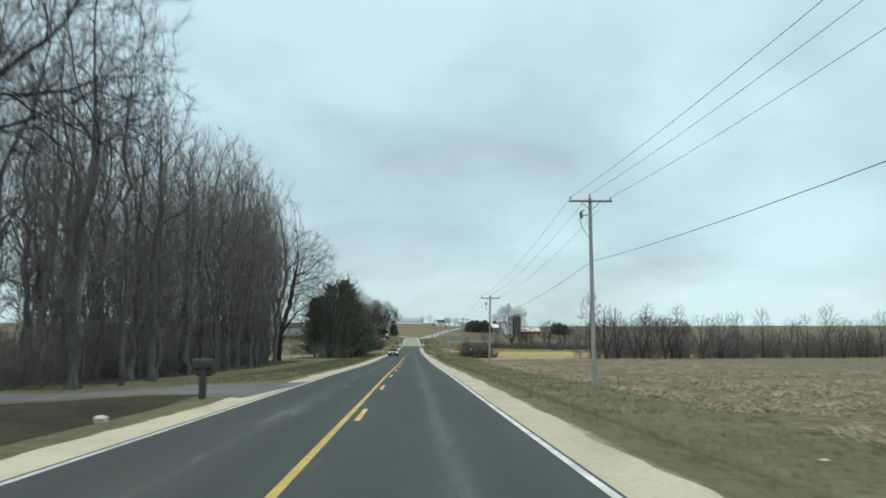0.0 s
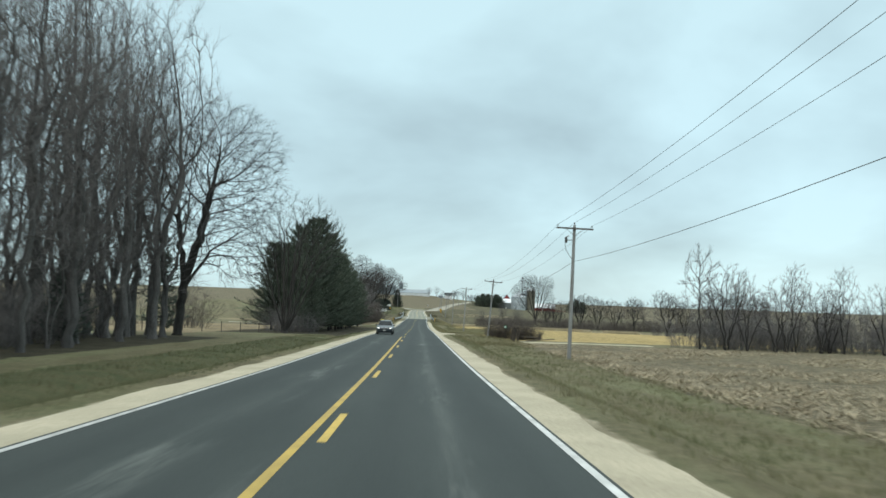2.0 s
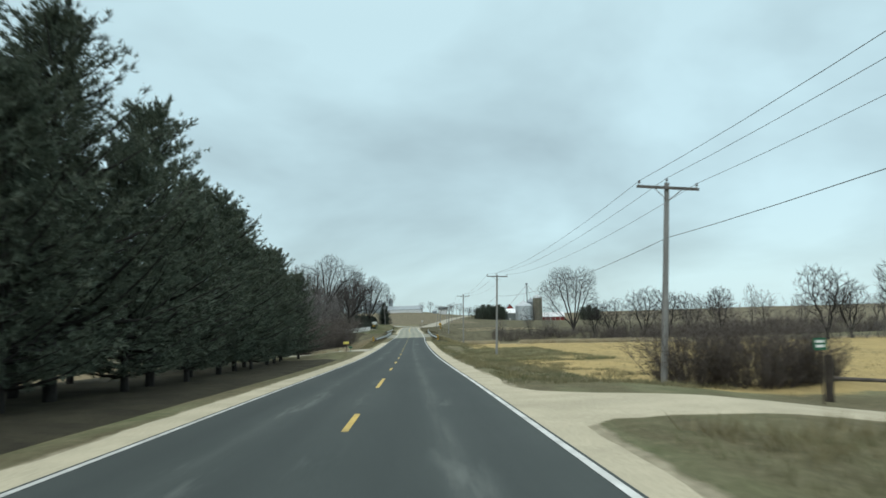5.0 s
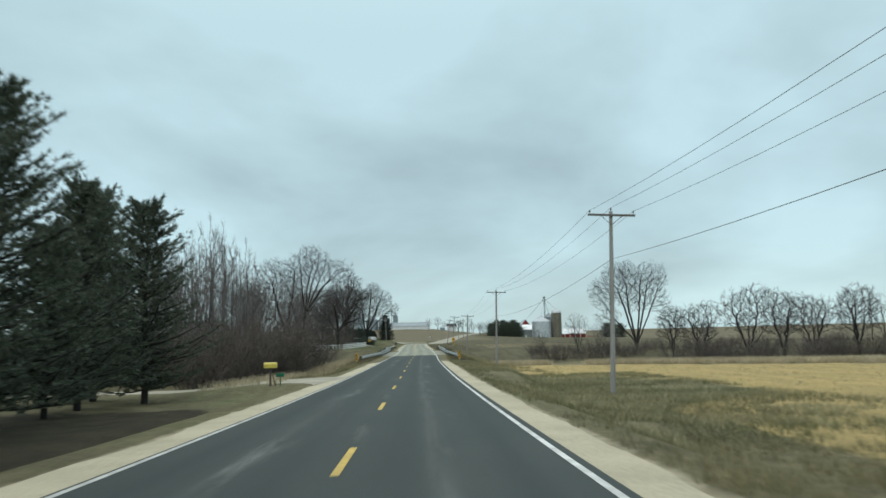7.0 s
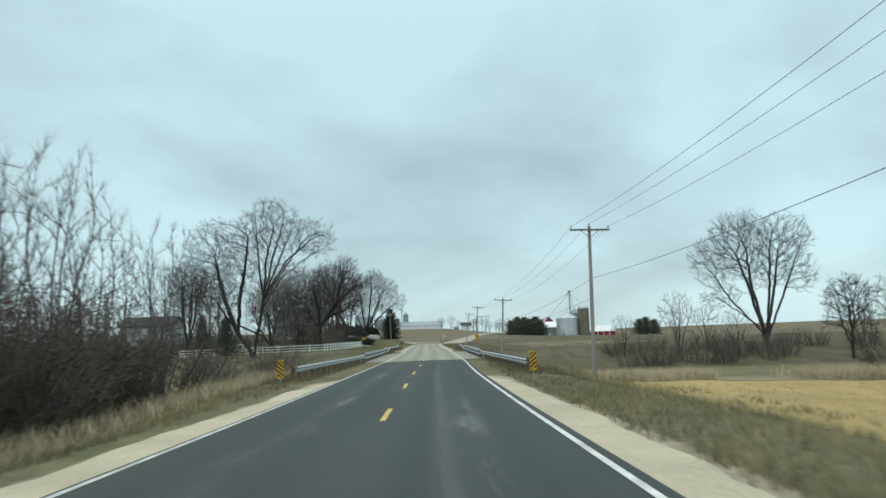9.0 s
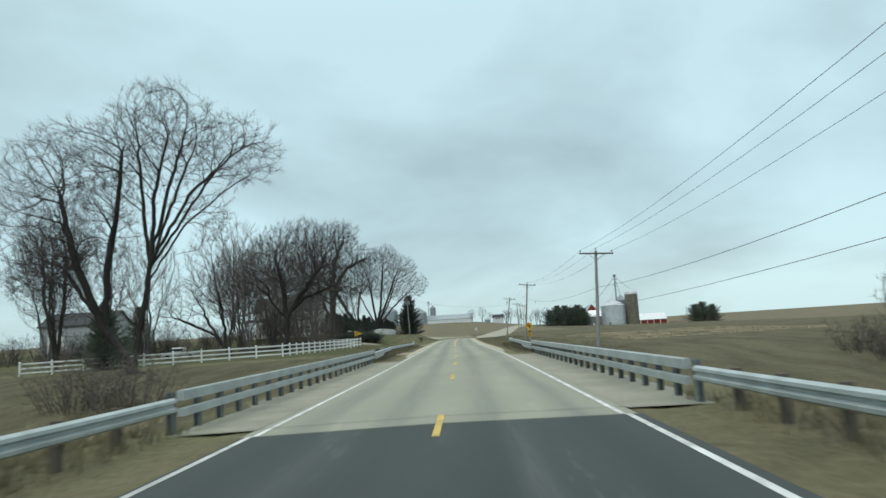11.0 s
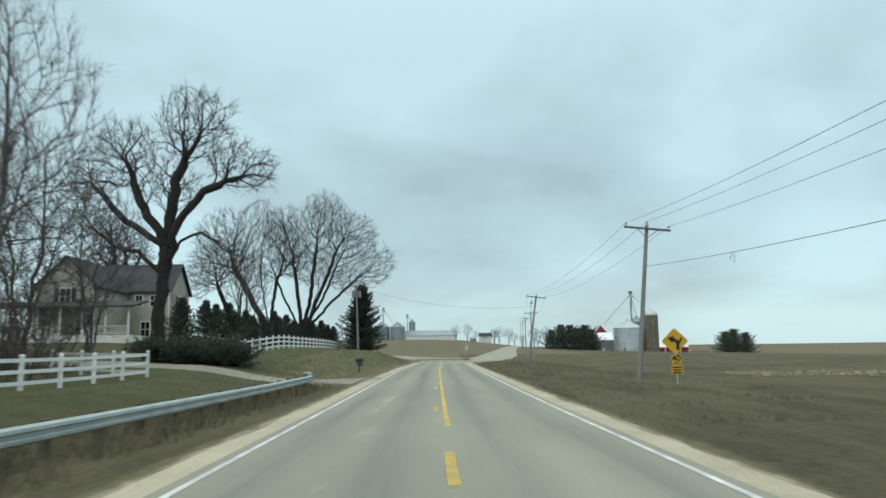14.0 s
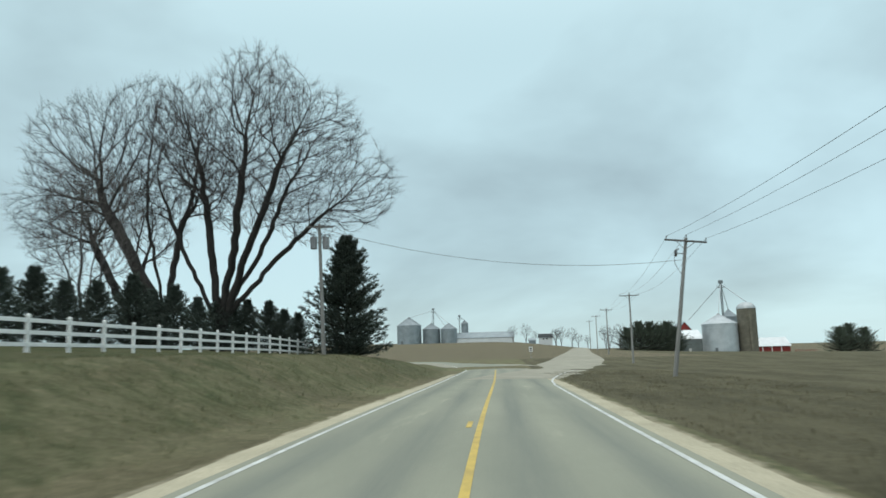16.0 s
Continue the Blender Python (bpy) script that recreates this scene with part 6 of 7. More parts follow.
mailbox(-5.6, 41.3, BLACK_BOX, 90, 1.02, thick=0.1, tube_below=True, label="black mailbox with newspaper tube on a dark post", post_mat=BLACK_BOX, size=1.25)
mailbox(-7.3, 252.2, YELLOW_BOX, 90, 1.05, braced=True, label="yellow mailbox on a braced wooden post", size=1.35)
mailbox(-5.65, 453, BLACK_BOX, 90, 0.78, tube_below=True, label="black mailbox with newspaper tube below it", post_mat=BLACK_BOX, size=1.1)

LIMESTONE = mat("pale_limestone", (0.46, 0.44, 0.38), (0.34, 0.32, 0.27), 0.9, grain=9, patch=2, bump=0.5)
LITTER = mat("white_litter", (0.66, 0.67, 0.66), None, 0.6, bump=0.1)


def lump(name, x, y, size, material, seed, label, category):
    bm = bmesh.new()
    bmesh.ops.create_icosphere(bm, subdivisions=2, radius=1)
    for v in bm.verts:
        v.co *= 1 + 0.45 * noise.noise(v.co * 1.7 + Vector((seed, 0, 0)))
    bmesh.ops.scale(bm, vec=size, verts=bm.verts)
    ob = part(name, bm, material)
    ob.matrix_basis = pose(x, y, G(x, y) + size[2] * 0.5, 0, 0, seed * 40)
    tagged(ob, label, category)


lump("rock", -5.9, 34.0, (0.24, 0.16, 0.11), LIMESTONE, 3.0, "pale limestone rock lying in the grass", "rock")
lump("litter", 9.75, 31.4, (0.16, 0.09, 0.04), LITTER, 5.0, "crumpled white scrap of litter in the grass", "litter")

# the green paper tube beside the yellow mailbox
ob = empty("newspaper_tube")
bm = bmesh.new()
tube(bm, (0, 0, -0.3), (0, 0, 0.5), 0.035, n=8)
part("post", bm, GREEN_SIGN, ob)
bm = bmesh.new()
box(bm, -0.09, -0.24, 0.5, 0.09, 0.24, 0.72, 0.03)
part("tube", bm, GREEN_SIGN, ob)
ob.matrix_basis = pose(-6.75, 252.4, G(-6.75, 252.4), 0, 0, 80)
tagged(ob, "small green newspaper tube beside the yellow mailbox", "newspaper tube")


DARK_POST = mat("dark_old_post_wood", (0.058, 0.049, 0.040), (0.034, 0.029, 0.024), 0.95, grain=14, patch=2, bump=0.6)


def wooden_post(x, y, h, r=0.09, label="weathered round wooden fence post", lean=0, group="entrance posts"):
    ob = empty("wooden_post")
    bm = bmesh.new()
    tube(bm, (0, 0, -0.3), (0, 0, h), r, r * 0.9, 9)
    part("post", bm, DARK_POST if r > 0.05 else POST_WOOD, ob)
    ob.matrix_basis = pose(x, y, G(x, y), 0, lean, 0)
    return tagged(ob, label, "post", group)


wooden_post(14.6, 169.0, 1.5, 0.13, lean=-2)
wooden_post(13.1, 161.9, 1.75, 0.15)
wooden_post(14.75, 176.7, 1.5, 0.14, lean=3)
bm = bmesh.new()
for (x0, y0, z0), (x1, y1, z1) in (((15.0, 176.9, 0.75), (19.0, 176.3, 0.45)), ((16.6, 176.2, 0.05), (20.6, 175.2, 0.4))):
    tube(bm, (x0, y0, G(x0, y0) + z0), (x1, y1, G(x1, y1) + z1), 0.07, 0.05, 7)
tagged(part("fallen_rail", bm, POST_WOOD), "fallen weathered wooden rails by the entrance posts", "rail")
for x, y, h in ((14.2, 62.8, 0.6), (14.6, 313.8, 0.75)):
    wooden_post(x, y, h, 0.03, "thin pale marker stake beside the pole", group="marker stakes")

ob = empty("driveway_marker")
bm = bmesh.new()
tube(bm, (0, 0, -0.3), (0, 0, 1.15), 0.022, 0.02, 7)
part("stake", bm, FENCE_WHITE, ob)
ob.matrix_basis = pose(-7.5, 48.0, G(-7.5, 48.0), 0, 2, 0)
tagged(ob, "slim white marker stake in the grass beside the drive", "marker")

ob = empty("address_sign")
bm = bmesh.new()
tube(bm, (0, 0, -0.3), (0, 0, 2.0), 0.025, n=7)
part("post", bm, DARK_POST, ob)
bm = bmesh.new()
box(bm, -0.20, -0.03, 1.62, 0.20, -0.022, 1.98)
plate = part("plate", bm, GREEN_SIGN, ob, "green number plate")
for k in range(2):
    bm = bmesh.new()
    box(bm, -0.13, -0.034, 1.70 + 0.14 * k, 0.13, -0.0305, 1.78 + 0.14 * k)
    part("bar", bm, FENCE_WHITE, plate)
ob.matrix_basis = pose(13.6, 175.0, G(13.6, 175.0))
tagged(ob, "small green address plate on a thin post", "sign")

# the wire fence with posts beside the pasture
def wire_fence(places, label):
    ob = empty("wire_fence")
    pts = [Vector((x, y, G(x, y))) for x, y in places]
    for p in pts:
        bm = bmesh.new()
        tube(bm, p - Vector((0, 0, 0.3)), p + Vector((0, 0, 1.25)), 0.06, 0.05, 7)
        part("post", bm, POST_WOOD, ob)
    for h in (0.35, 0.7, 1.05):
        bm = bmesh.new()
        for a, b in zip(pts[:-1], pts[1:]):
            tube(bm, a + Vector((0, 0, h)), b + Vector((0, 0, h)), 0.008, n=4, caps=False)
        part("strand", bm, WIRE, ob)
    return tagged(ob, label, "fence")


wire_fence([(-15.7 - 2.05 * k, 162.6 - 0.75 * k) for k in range(16)], "wire fence on weathered wooden posts beside the pasture")

# ---- white rail fences ----
def rail_fence(name, places, label, height=1.22, rails=3, group="white fences"):
    ob = empty(name)
    pts = [Vector((x, y, G(x, y))) for x, y in places]
    for p in pts:
        bm = bmesh.new()
        box(bm, p.x - 0.065, p.y - 0.065, p.z - 0.3, p.x + 0.065, p.y + 0.065, p.z + height + 0.04, 0.006)
        r = bmesh.ops.create_cone(bm, cap_ends=True, segments=4, radius1=0.115, radius2=0.0, depth=0.08)
        bmesh.ops.transform(bm, matrix=Matrix.Translation((p.x, p.y, p.z + height + 0.08)) @ pose(0, 0, 0, 0, 0, 45), verts=r["verts"])
        part("post", bm, FENCE_WHITE, ob)
    for a, b in zip(pts[:-1], pts[1:]):
        for k in range(rails):
            h = height * (0.22 + 0.68 * k / (rails - 1))
            d = (b - a)
            bm = bmesh.new()
            r = bmesh.ops.create_cube(bm, size=1)
            bmesh.ops.transform(bm, matrix=Matrix.Translation((a + b) / 2 + Vector((0, 0, h))) @ d.to_track_quat("X", "Z").to_matrix().to_4x4() @ Matrix.Diagonal((d.length, 0.04, 0.14, 1)), verts=r["verts"])
            part("rail", bm, FENCE_WHITE, ob)
    return tagged(ob, label, "fence", group)


def between(a, b, n):
    return [(a[0] + (b[0] - a[0]) * k / n, a[1] + (b[1] - a[1]) * k / n) for k in range(n + 1)]


rail_fence("rail_fence", between((-38.5, 383.0), (-16.6, 391.5), 9) + between((-16.6, 391.5), (-13.9, 431.6), 16)[1:] + between((-13.9, 431.6), (-20.9, 436), 3)[1:], "white three-rail vinyl fence with capped posts round the lawn")
arc = between((-14.9, 454.0), (-14.9, 511.8), 23)
rail_fence("rail_fence", arc, "white three-rail vinyl fence curving along the grassy bank")
bm = bmesh.new()
a, b = Vector((-19.2, 454.5, G(-19.2, 454.5) + 1.5)), Vector((-14.8, 453.7, G(-14.8, 453.7) + 1.1))
tube(bm, a, b, 0.06, n=8)
tube(bm, (a.x, a.y, a.z - 1.6), (a.x, a.y, a.z + 0.06), 0.07, n=8)
tagged(part("gate_bar", bm, FENCE_WHITE), "white single gate bar beside the drive", "gate")

# ---- buildings ----
SIDING = mat("beige_clapboard", (0.40, 0.385, 0.335), (0.33, 0.32, 0.28), 0.7, grain=6, patch=0.7, bump=0.1, vary=0.06)
GREY_SIDING = mat("grey_lap_siding", (0.33, 0.355, 0.36), (0.28, 0.30, 0.305), 0.7, grain=6, patch=0.7, bump=0.1, vary=0.05)
TRIM_WHITE = mat("white_trim", (0.70, 0.70, 0.67), (0.60, 0.60, 0.58), 0.6, grain=8, patch=1.5, bump=0.05, vary=0.05)
SHINGLE = mat("dark_grey_shingles", (0.052, 0.058, 0.060), (0.036, 0.041, 0.043), 0.9, grain=7, patch=0.9, bump=0.5, depth=0.02)
SHUTTER = mat("black_shutters", (0.02, 0.022, 0.022), None, 0.6, bump=0.1)
RED_BARN = mat("red_barn_boards", (0.23, 0.035, 0.03), (0.16, 0.03, 0.027), 0.8, grain=10, patch=0.8, bump=0.2, stretch=(1, 1, 0.2))
GREEN_WALL = mat("grey_green_sheeting", (0.19, 0.22, 0.215), (0.15, 0.175, 0.17), 0.6, grain=5, patch=0.6, bump=0.1)
WHITE_ROOF = mat("white_metal_roof", (0.70, 0.73, 0.74), (0.60, 0.63, 0.64), 0.5, grain=4, patch=0.4, bump=0.05)
GREY_ROOF = mat("grey_metal_roof", (0.27, 0.32, 0.34), (0.22, 0.26, 0.28), 0.5, grain=4, patch=0.3, bump=0.05)
WHITE_WALL = mat("white_sheeting", (0.66, 0.69, 0.70), (0.58, 0.61, 0.62), 0.6, grain=4, patch=0.3, bump=0.05)
BIN_STEEL = mat("galvanised_bin_steel", (0.52, 0.56, 0.58), (0.42, 0.46, 0.48), 0.42, metal=0.45, grain=5, patch=0.35, bump=0.05)
BIN_DULL = mat("dull_bin_steel", (0.26, 0.30, 0.32), (0.20, 0.235, 0.25), 0.5, metal=0.4, grain=5, patch=0.3, bump=0.05)
SILO = mat("brown_stave_concrete", (0.165, 0.155, 0.12), (0.12, 0.113, 0.088), 0.85, grain=6, patch=0.5, bump=0.2)
DOME = mat("silo_dome", (0.50, 0.53, 0.54), (0.40, 0.43, 0.44), 0.5, metal=0.3, bump=0.05)
LEG_STEEL = mat("leg_steel", (0.20, 0.225, 0.235), None, 0.5, metal=0.3, bump=0)
GLASS = bpy.data.materials.new("window_glass")
GLASS.use_nodes = True
g_b = GLASS.node_tree.nodes["Principled BSDF"]
g_b.inputs["Base Color"].default_value, g_b.inputs["Roughness"].default_value, g_b.inputs["Metallic"].default_value = (0.012, 0.016, 0.018, 1), 0.06, 0.0


def gable_block(name, x0, x1, y0, y1, z0, eave, ridge, along, wall, roof, parent, over=0.35, thick=0.16):
    """Walls with two gables and a pitched roof; along: 'x' or 'y', the ridge's way."""
    bm = bmesh.new()
    if along == "x":
        ym = (y0 + y1) / 2
        ends = [[(x, y0, z0), (x, y1, z0), (x, y1, eave), (x, ym, ridge), (x, y0, eave)] for x in (x0, x1)]
    else:
        xm = (x0 + x1) / 2
        ends = [[(x0, y, z0), (x1, y, z0), (x1, y, eave), (xm, y, ridge), (x0, y, eave)] for y in (y0, y1)]
    a, b = [[bm.verts.new(v) for v in e] for e in ends]
    bm.faces.new(a), bm.faces.new(b[::-1])
    for k in range(5):
        bm.faces.new((a[k], b[k], b[(k + 1) % 5], a[(k + 1) % 5]))
    bmesh.ops.recalc_face_normals(bm, faces=bm.faces)
    w = part("wall", bm, wall, parent)
    bm = bmesh.new()
    # two roof slabs with an overhang
    if along == "x":
        ym, half = (y0 + y1) / 2, (y1 - y0) / 2
        for s in (-1, 1):
            k = (ridge - eave) / half
            e = (ym + s * (half + over), eave - k * over)
            q = [(x0 - over, ym, ridge + 0.02), (x1 + over, ym, ridge + 0.02), (x1 + over, *e), (x0 - over, *e)]
            lo = [bm.verts.new(v) for v in q]
            hi = [bm.verts.new((v[0], v[1], v[2] + thick)) for v in q]
            bm.faces.new(hi), bm.faces.new(lo[::-1])
            for i in range(4):
                bm.faces.new((lo[i], lo[(i + 1) % 4], hi[(i + 1) % 4], hi[i]))
    else:
        xm, half = (x0 + x1) / 2, (x1 - x0) / 2
        for s in (-1, 1):
            k = (ridge - eave) / half
            ex, ez = xm + s * (half + over), eave - k * over
            q = [(xm, y0 - over, ridge + 0.02), (xm, y1 + over, ridge + 0.02), (ex, y1 + over, ez), (ex, y0 - over, ez)]
            lo = [bm.verts.new(v) for v in q]
            hi = [bm.verts.new((v[0], v[1], v[2] + thick)) for v in q]
            bm.faces.new(hi), bm.faces.new(lo[::-1])
            for i in range(4):
                bm.faces.new((lo[i], lo[(i + 1) % 4], hi[(i + 1) % 4], hi[i]))
    bmesh.ops.recalc_face_normals(bm, faces=bm.faces)
    part("roof", bm, roof, parent)
    return w


def house_window(parent, x, y, z, w, h, facing, shutters=True):
    """facing: 'e' looks to +x, 's' looks to -y."""
    m = pose(x, y, z, 0, 0, 0 if facing == "s" else 90)
    win = new("window")
    win.parent = parent
    win.matrix_basis = m
    def piece(name, boxes, material, label=""):
        bm = bmesh.new()
        for b in boxes:
            box(bm, *b)
        part(name, bm, material, win, label)
    piece("frame", [(-w / 2 - 0.09, -0.07, -h / 2 - 0.09, w / 2 + 0.09, 0.02, -h / 2), (-w / 2 - 0.09, -0.07, h / 2, w / 2 + 0.09, 0.02, h / 2 + 0.1),
                    (-w / 2 - 0.09, -0.07, -h / 2, -w / 2, 0.02, h / 2), (w / 2, -0.07, -h / 2, w / 2 + 0.09, 0.02, h / 2), (-w / 2, -0.05, -0.03, w / 2, 0.0, 0.03), (-0.02, -0.045, -h / 2, 0.02, -0.005, h / 2)], TRIM_WHITE)
    piece("pane", [(-w / 2, -0.02, -h / 2, w / 2, -0.012, h / 2)], GLASS)
    if shutters:
        for s in (-1, 1):
            a, b = s * (w / 2 + 0.11), s * (w / 2 + 0.48)
            piece("shutter", [(min(a, b), -0.055, -h / 2, max(a, b), -0.01, h / 2)] + [(min(a, b) + 0.04, -0.068, -h / 2 + 0.08 + 0.12 * k, max(a, b) - 0.04, -0.05, -h / 2 + 0.15 + 0.12 * k) for k in range(int(h / 0.12) - 1)], SHUTTER)


def farmhouse():
    ob = empty("farmhouse")
    g0 = -0.1
    z0 = g0 - 1.6
    gable_block("main", -41.5, -28.0, 473.2, 479.2, z0, 5.4, 8.3, "x", SIDING, SHINGLE, ob)
    gable_block("front", -38.0, -32.4, 465.6, 473.2, z0, 5.2, 7.9, "y", SIDING, SHINGLE, ob)
    # clapboard courses on the two walls that show
    for k in range(38):
        z = g0 + 0.2 + 0.16 * k
        if z > 5.25:
            break
        for b in ((-28.0, 473.2, z, -27.975, 479.2, z + 0.014), (-38.0, 465.575, z, -32.4, 465.6, z + 0.014), (-32.4, 465.6, z, -32.375, 473.2, z + 0.014)):
            bm = bmesh.new()
            box(bm, *b)
            part("clapboard", bm, SIDING, ob)
    for y, z in ((476.2, 4.1), (476.0, 1.2)):
        house_window(ob, -27.975, y, z, 0.95, 1.5, "e")
    house_window(ob, -35.2, 465.57, 4.1, 1.0, 1.5, "s")
    for x in (-31.2, -29.6):
        house_window(ob, x, 473.17, 4.2, 0.7, 1.1, "s", False)
    for x in (-36.8, -33.6, -30.4):
        house_window(ob, x, 465.57 if x < -32.4 else 473.17, 1.2, 0.9, 1.5, "s", False)
    # corner boards and eaves
    for x, y in ((-28.0, 473.2), (-28.0, 479.2), (-32.4, 465.6), (-38.0, 465.6)):
        bm = bmesh.new()
        box(bm, x - 0.08, y - 0.08, z0, x + 0.05, y + 0.08, 5.2)
        part("corner_board", bm, TRIM_WHITE, ob)
    # the porch
    porch = new("porch")
    porch.parent = ob
    bm = bmesh.new()
    box(bm, -40.5, 462.4, z0, -27.6, 465.57, g0 + 0.35)
    part("porch_floor", bm, TRIM_WHITE, porch)
    bm = bmesh.new()
    q = [(-40.9, 462.0, 2.75), (-27.2, 462.0, 2.75), (-27.2, 465.6, 3.45), (-40.9, 465.6, 3.45)]
    lo = [bm.verts.new(v) for v in q]
    hi = [bm.verts.new((v[0], v[1], v[2] + 0.16)) for v in q]
    bm.faces.new(hi), bm.faces.new(lo[::-1])
    for i in range(4):
        bm.faces.new((lo[i], lo[(i + 1) % 4], hi[(i + 1) % 4], hi[i]))
    bmesh.ops.recalc_face_normals(bm, faces=bm.faces)
    part("porch_roof", bm, SHINGLE, porch)
    for x in np.linspace(-40.3, -27.8, 7):
        bm = bmesh.new()
        box(bm, x - 0.09, 462.45, g0 + 0.35, x + 0.09, 462.63, 2.78, 0.01)
        part("porch_post", bm, TRIM_WHITE, porch)
    for a, b in zip(np.linspace(-40.3, -27.8, 7)[:-1], np.linspace(-40.3, -27.8, 7)[1:]):
        if abs((a + b) / 2 + 33) < 1.2:
            continue
        bm = bmesh.new()
        box(bm, a + 0.1, 462.5, g0 + 1.15, b - 0.1, 462.58, g0 + 1.22)
        box(bm, a + 0.1, 462.5, g0 + 0.45, b - 0.1, 462.58, g0 + 0.5)
        for x in np.arange(a + 0.18, b - 0.1, 0.14):
            box(bm, x - 0.02, 462.52, g0 + 0.5, x + 0.02, 462.56, g0 + 1.15)
        part("railing", bm, TRIM_WHITE, porch)
    bm = bmesh.new()
    box(bm, -33.6, 465.5, g0 + 0.35, -32.6, 465.56, g0 + 2.4)
    part("front_door", bm, SHUTTER, ob)
    tagged(ob, "beige two-storey farmhouse with dark roof and front porch", "house")


farmhouse()


def shed(name, x0, x1, y0, y1, z0, eave, ridge, along, wall, roof, label, category="barn", doors=()):
    ob = empty(name)
    gable_block(name, x0, x1, y0, y1, z0, eave, ridge, along, wall, roof, ob, over=0.4, thick=0.2)
    for (a, b, lo, hi, material) in doors:
        bm = bmesh.new()
        box(bm, a, y0 - 0.06, lo, b, y0 - 0.01, hi)
        part("door", bm, material, ob)
    return tagged(ob, label, category)


def grain_bin(x, y, z0, r, eave, peak, steel, label, rings=10, group="grain bins"):
    ob = empty("grain_bin")
    n = 48
    v, f = [], []
    prof = []
    for k in range(rings):
        za, zb = z0 - 0.8 + (eave - z0 + 0.8) * k / rings, z0 - 0.8 + (eave - z0 + 0.8) * (k + 1) / rings
        prof += [(r, za), (r + 0.04, (za + zb) / 2), (r, zb - 0.02)]
    prof.append((r, eave))
    for rr, z in prof:
        v += [(x + rr * math.cos(2 * math.pi * i / n), y + rr * math.sin(2 * math.pi * i / n), z) for i in range(n)]
    for j in range(len(prof) - 1):
        f += [(j * n + i, j * n + (i + 1) % n, (j + 1) * n + (i + 1) % n, (j + 1) * n + i) for i in range(n)]
    part("wall", mesh_of("wall", v, f, steel), None, ob)
    bm = bmesh.new()
    rc = bmesh.ops.create_cone(bm, cap_ends=True, segments=32, radius1=r + 0.25, radius2=r * 0.09, depth=peak - eave)
    bmesh.ops.transform(bm, matrix=Matrix.Translation((x, y, (peak + eave) / 2)), verts=rc["verts"])
    for i in range(32):
        t = 2 * math.pi * i / 32
        tube(bm, (x + (r + 0.2) * math.cos(t), y + (r + 0.2) * math.sin(t), eave + 0.06), (x + r * 0.1 * math.cos(t), y + r * 0.1 * math.sin(t), peak + 0.04), 0.07, n=4, caps=False)
    part("roof", bm, steel, ob)
    bm = bmesh.new()
    tube(bm, (x, y, peak - 0.1), (x, y, peak + 0.5), r * 0.09, n=12)
    part("fill_cap", bm, steel, ob)
    bm = bmesh.new()
    box(bm, x - 0.5 - r * 0.5, y - r * 0.9 - 0.3, z0 - 0.5, x + 0.5 - r * 0.5, y - r * 0.8, z0 + 2.0)
    part("hatch", bm, LEG_STEEL, ob)
    return tagged(ob, label, "grain bin", group)


def grain_leg(x, y, z0, top, spouts, label):
    ob = empty("grain_elevator")
    bm = bmesh.new()
    for dx in (-0.28, 0.28):
        box(bm, x + dx - 0.16, y - 0.22, z0 - 1, x + dx + 0.16, y + 0.22, top - 1.2)
    part("casing", bm, LEG_STEEL, ob)
    bm = bmesh.new()
    box(bm, x - 0.9, y - 0.6, top - 1.4, x + 0.9, y + 0.6, top, 0.2)
    box(bm, x - 1.5, y - 1.0, top - 3.2, x + 1.5, y + 1.0, top - 3.05)
    for sx in (-1.45, 1.45):
        for sy in (-0.95, 0.95):
            tube(bm, (x + sx, y + sy, top - 3.1), (x + sx, y + sy, top - 2.0), 0.04, n=5)
        tube(bm, (x + sx, y - 0.95, top - 2.0), (x + sx, y + 0.95, top - 2.0), 0.04, n=5)
    part("head", bm, LEG_STEEL, ob)
    for p in spouts:
        bm = bmesh.new()
        tube(bm, (x, y, top - 1.6), p, 0.16, n=7)
        part("spout", bm, BIN_STEEL, ob)
    return tagged(ob, label, "grain leg")


def farm_silo(x, y, z0, r, top, label):
    ob = empty("silo")
    dome = r * 0.75
    n = 40
    zs = np.linspace(z0 - 1, top - dome, 34)
    v, f = [], []
    for k, z in enumerate(zs):
        rr = r + (0.05 if k % 2 else 0)
        v += [(x + rr * math.cos(2 * math.pi * i / n), y + rr * math.sin(2 * math.pi * i / n), z) for i in range(n)]
    for j in range(len(zs) - 1):
        f += [(j * n + i, j * n + (i + 1) % n, (j + 1) * n + (i + 1) % n, (j + 1) * n + i) for i in range(n)]
    part("wall", mesh_of("wall", v, f, SILO), None, ob)
    v, f = [], []
    m = 9
    for j in range(m):
        t = math.pi / 2 * j / m
        v += [(x + (r + 0.1) * math.cos(t) * math.cos(2 * math.pi * i / n), y + (r + 0.1) * math.cos(t) * math.sin(2 * math.pi * i / n), top - dome + dome * math.sin(t)) for i in range(n)]
    v.append((x, y, top))
    for j in range(m - 1):
        f += [(j * n + i, j * n + (i + 1) % n, (j + 1) * n + (i + 1) % n, (j + 1) * n + i) for i in range(n)]
    f += [((m - 1) * n + i, (m - 1) * n + (i + 1) % n, len(v) - 1) for i in range(n)]
    part("dome", mesh_of("dome", v, f, DOME, True), None, ob, "pale metal dome")
    bm = bmesh.new()
    box(bm, x - 0.5, y - r - 0.7, z0 - 1, x + 0.5, y - r + 0.1, top - dome - 0.6, 0.05)
    part("chute", bm, SILO, ob)
    return tagged(ob, label, "silo")


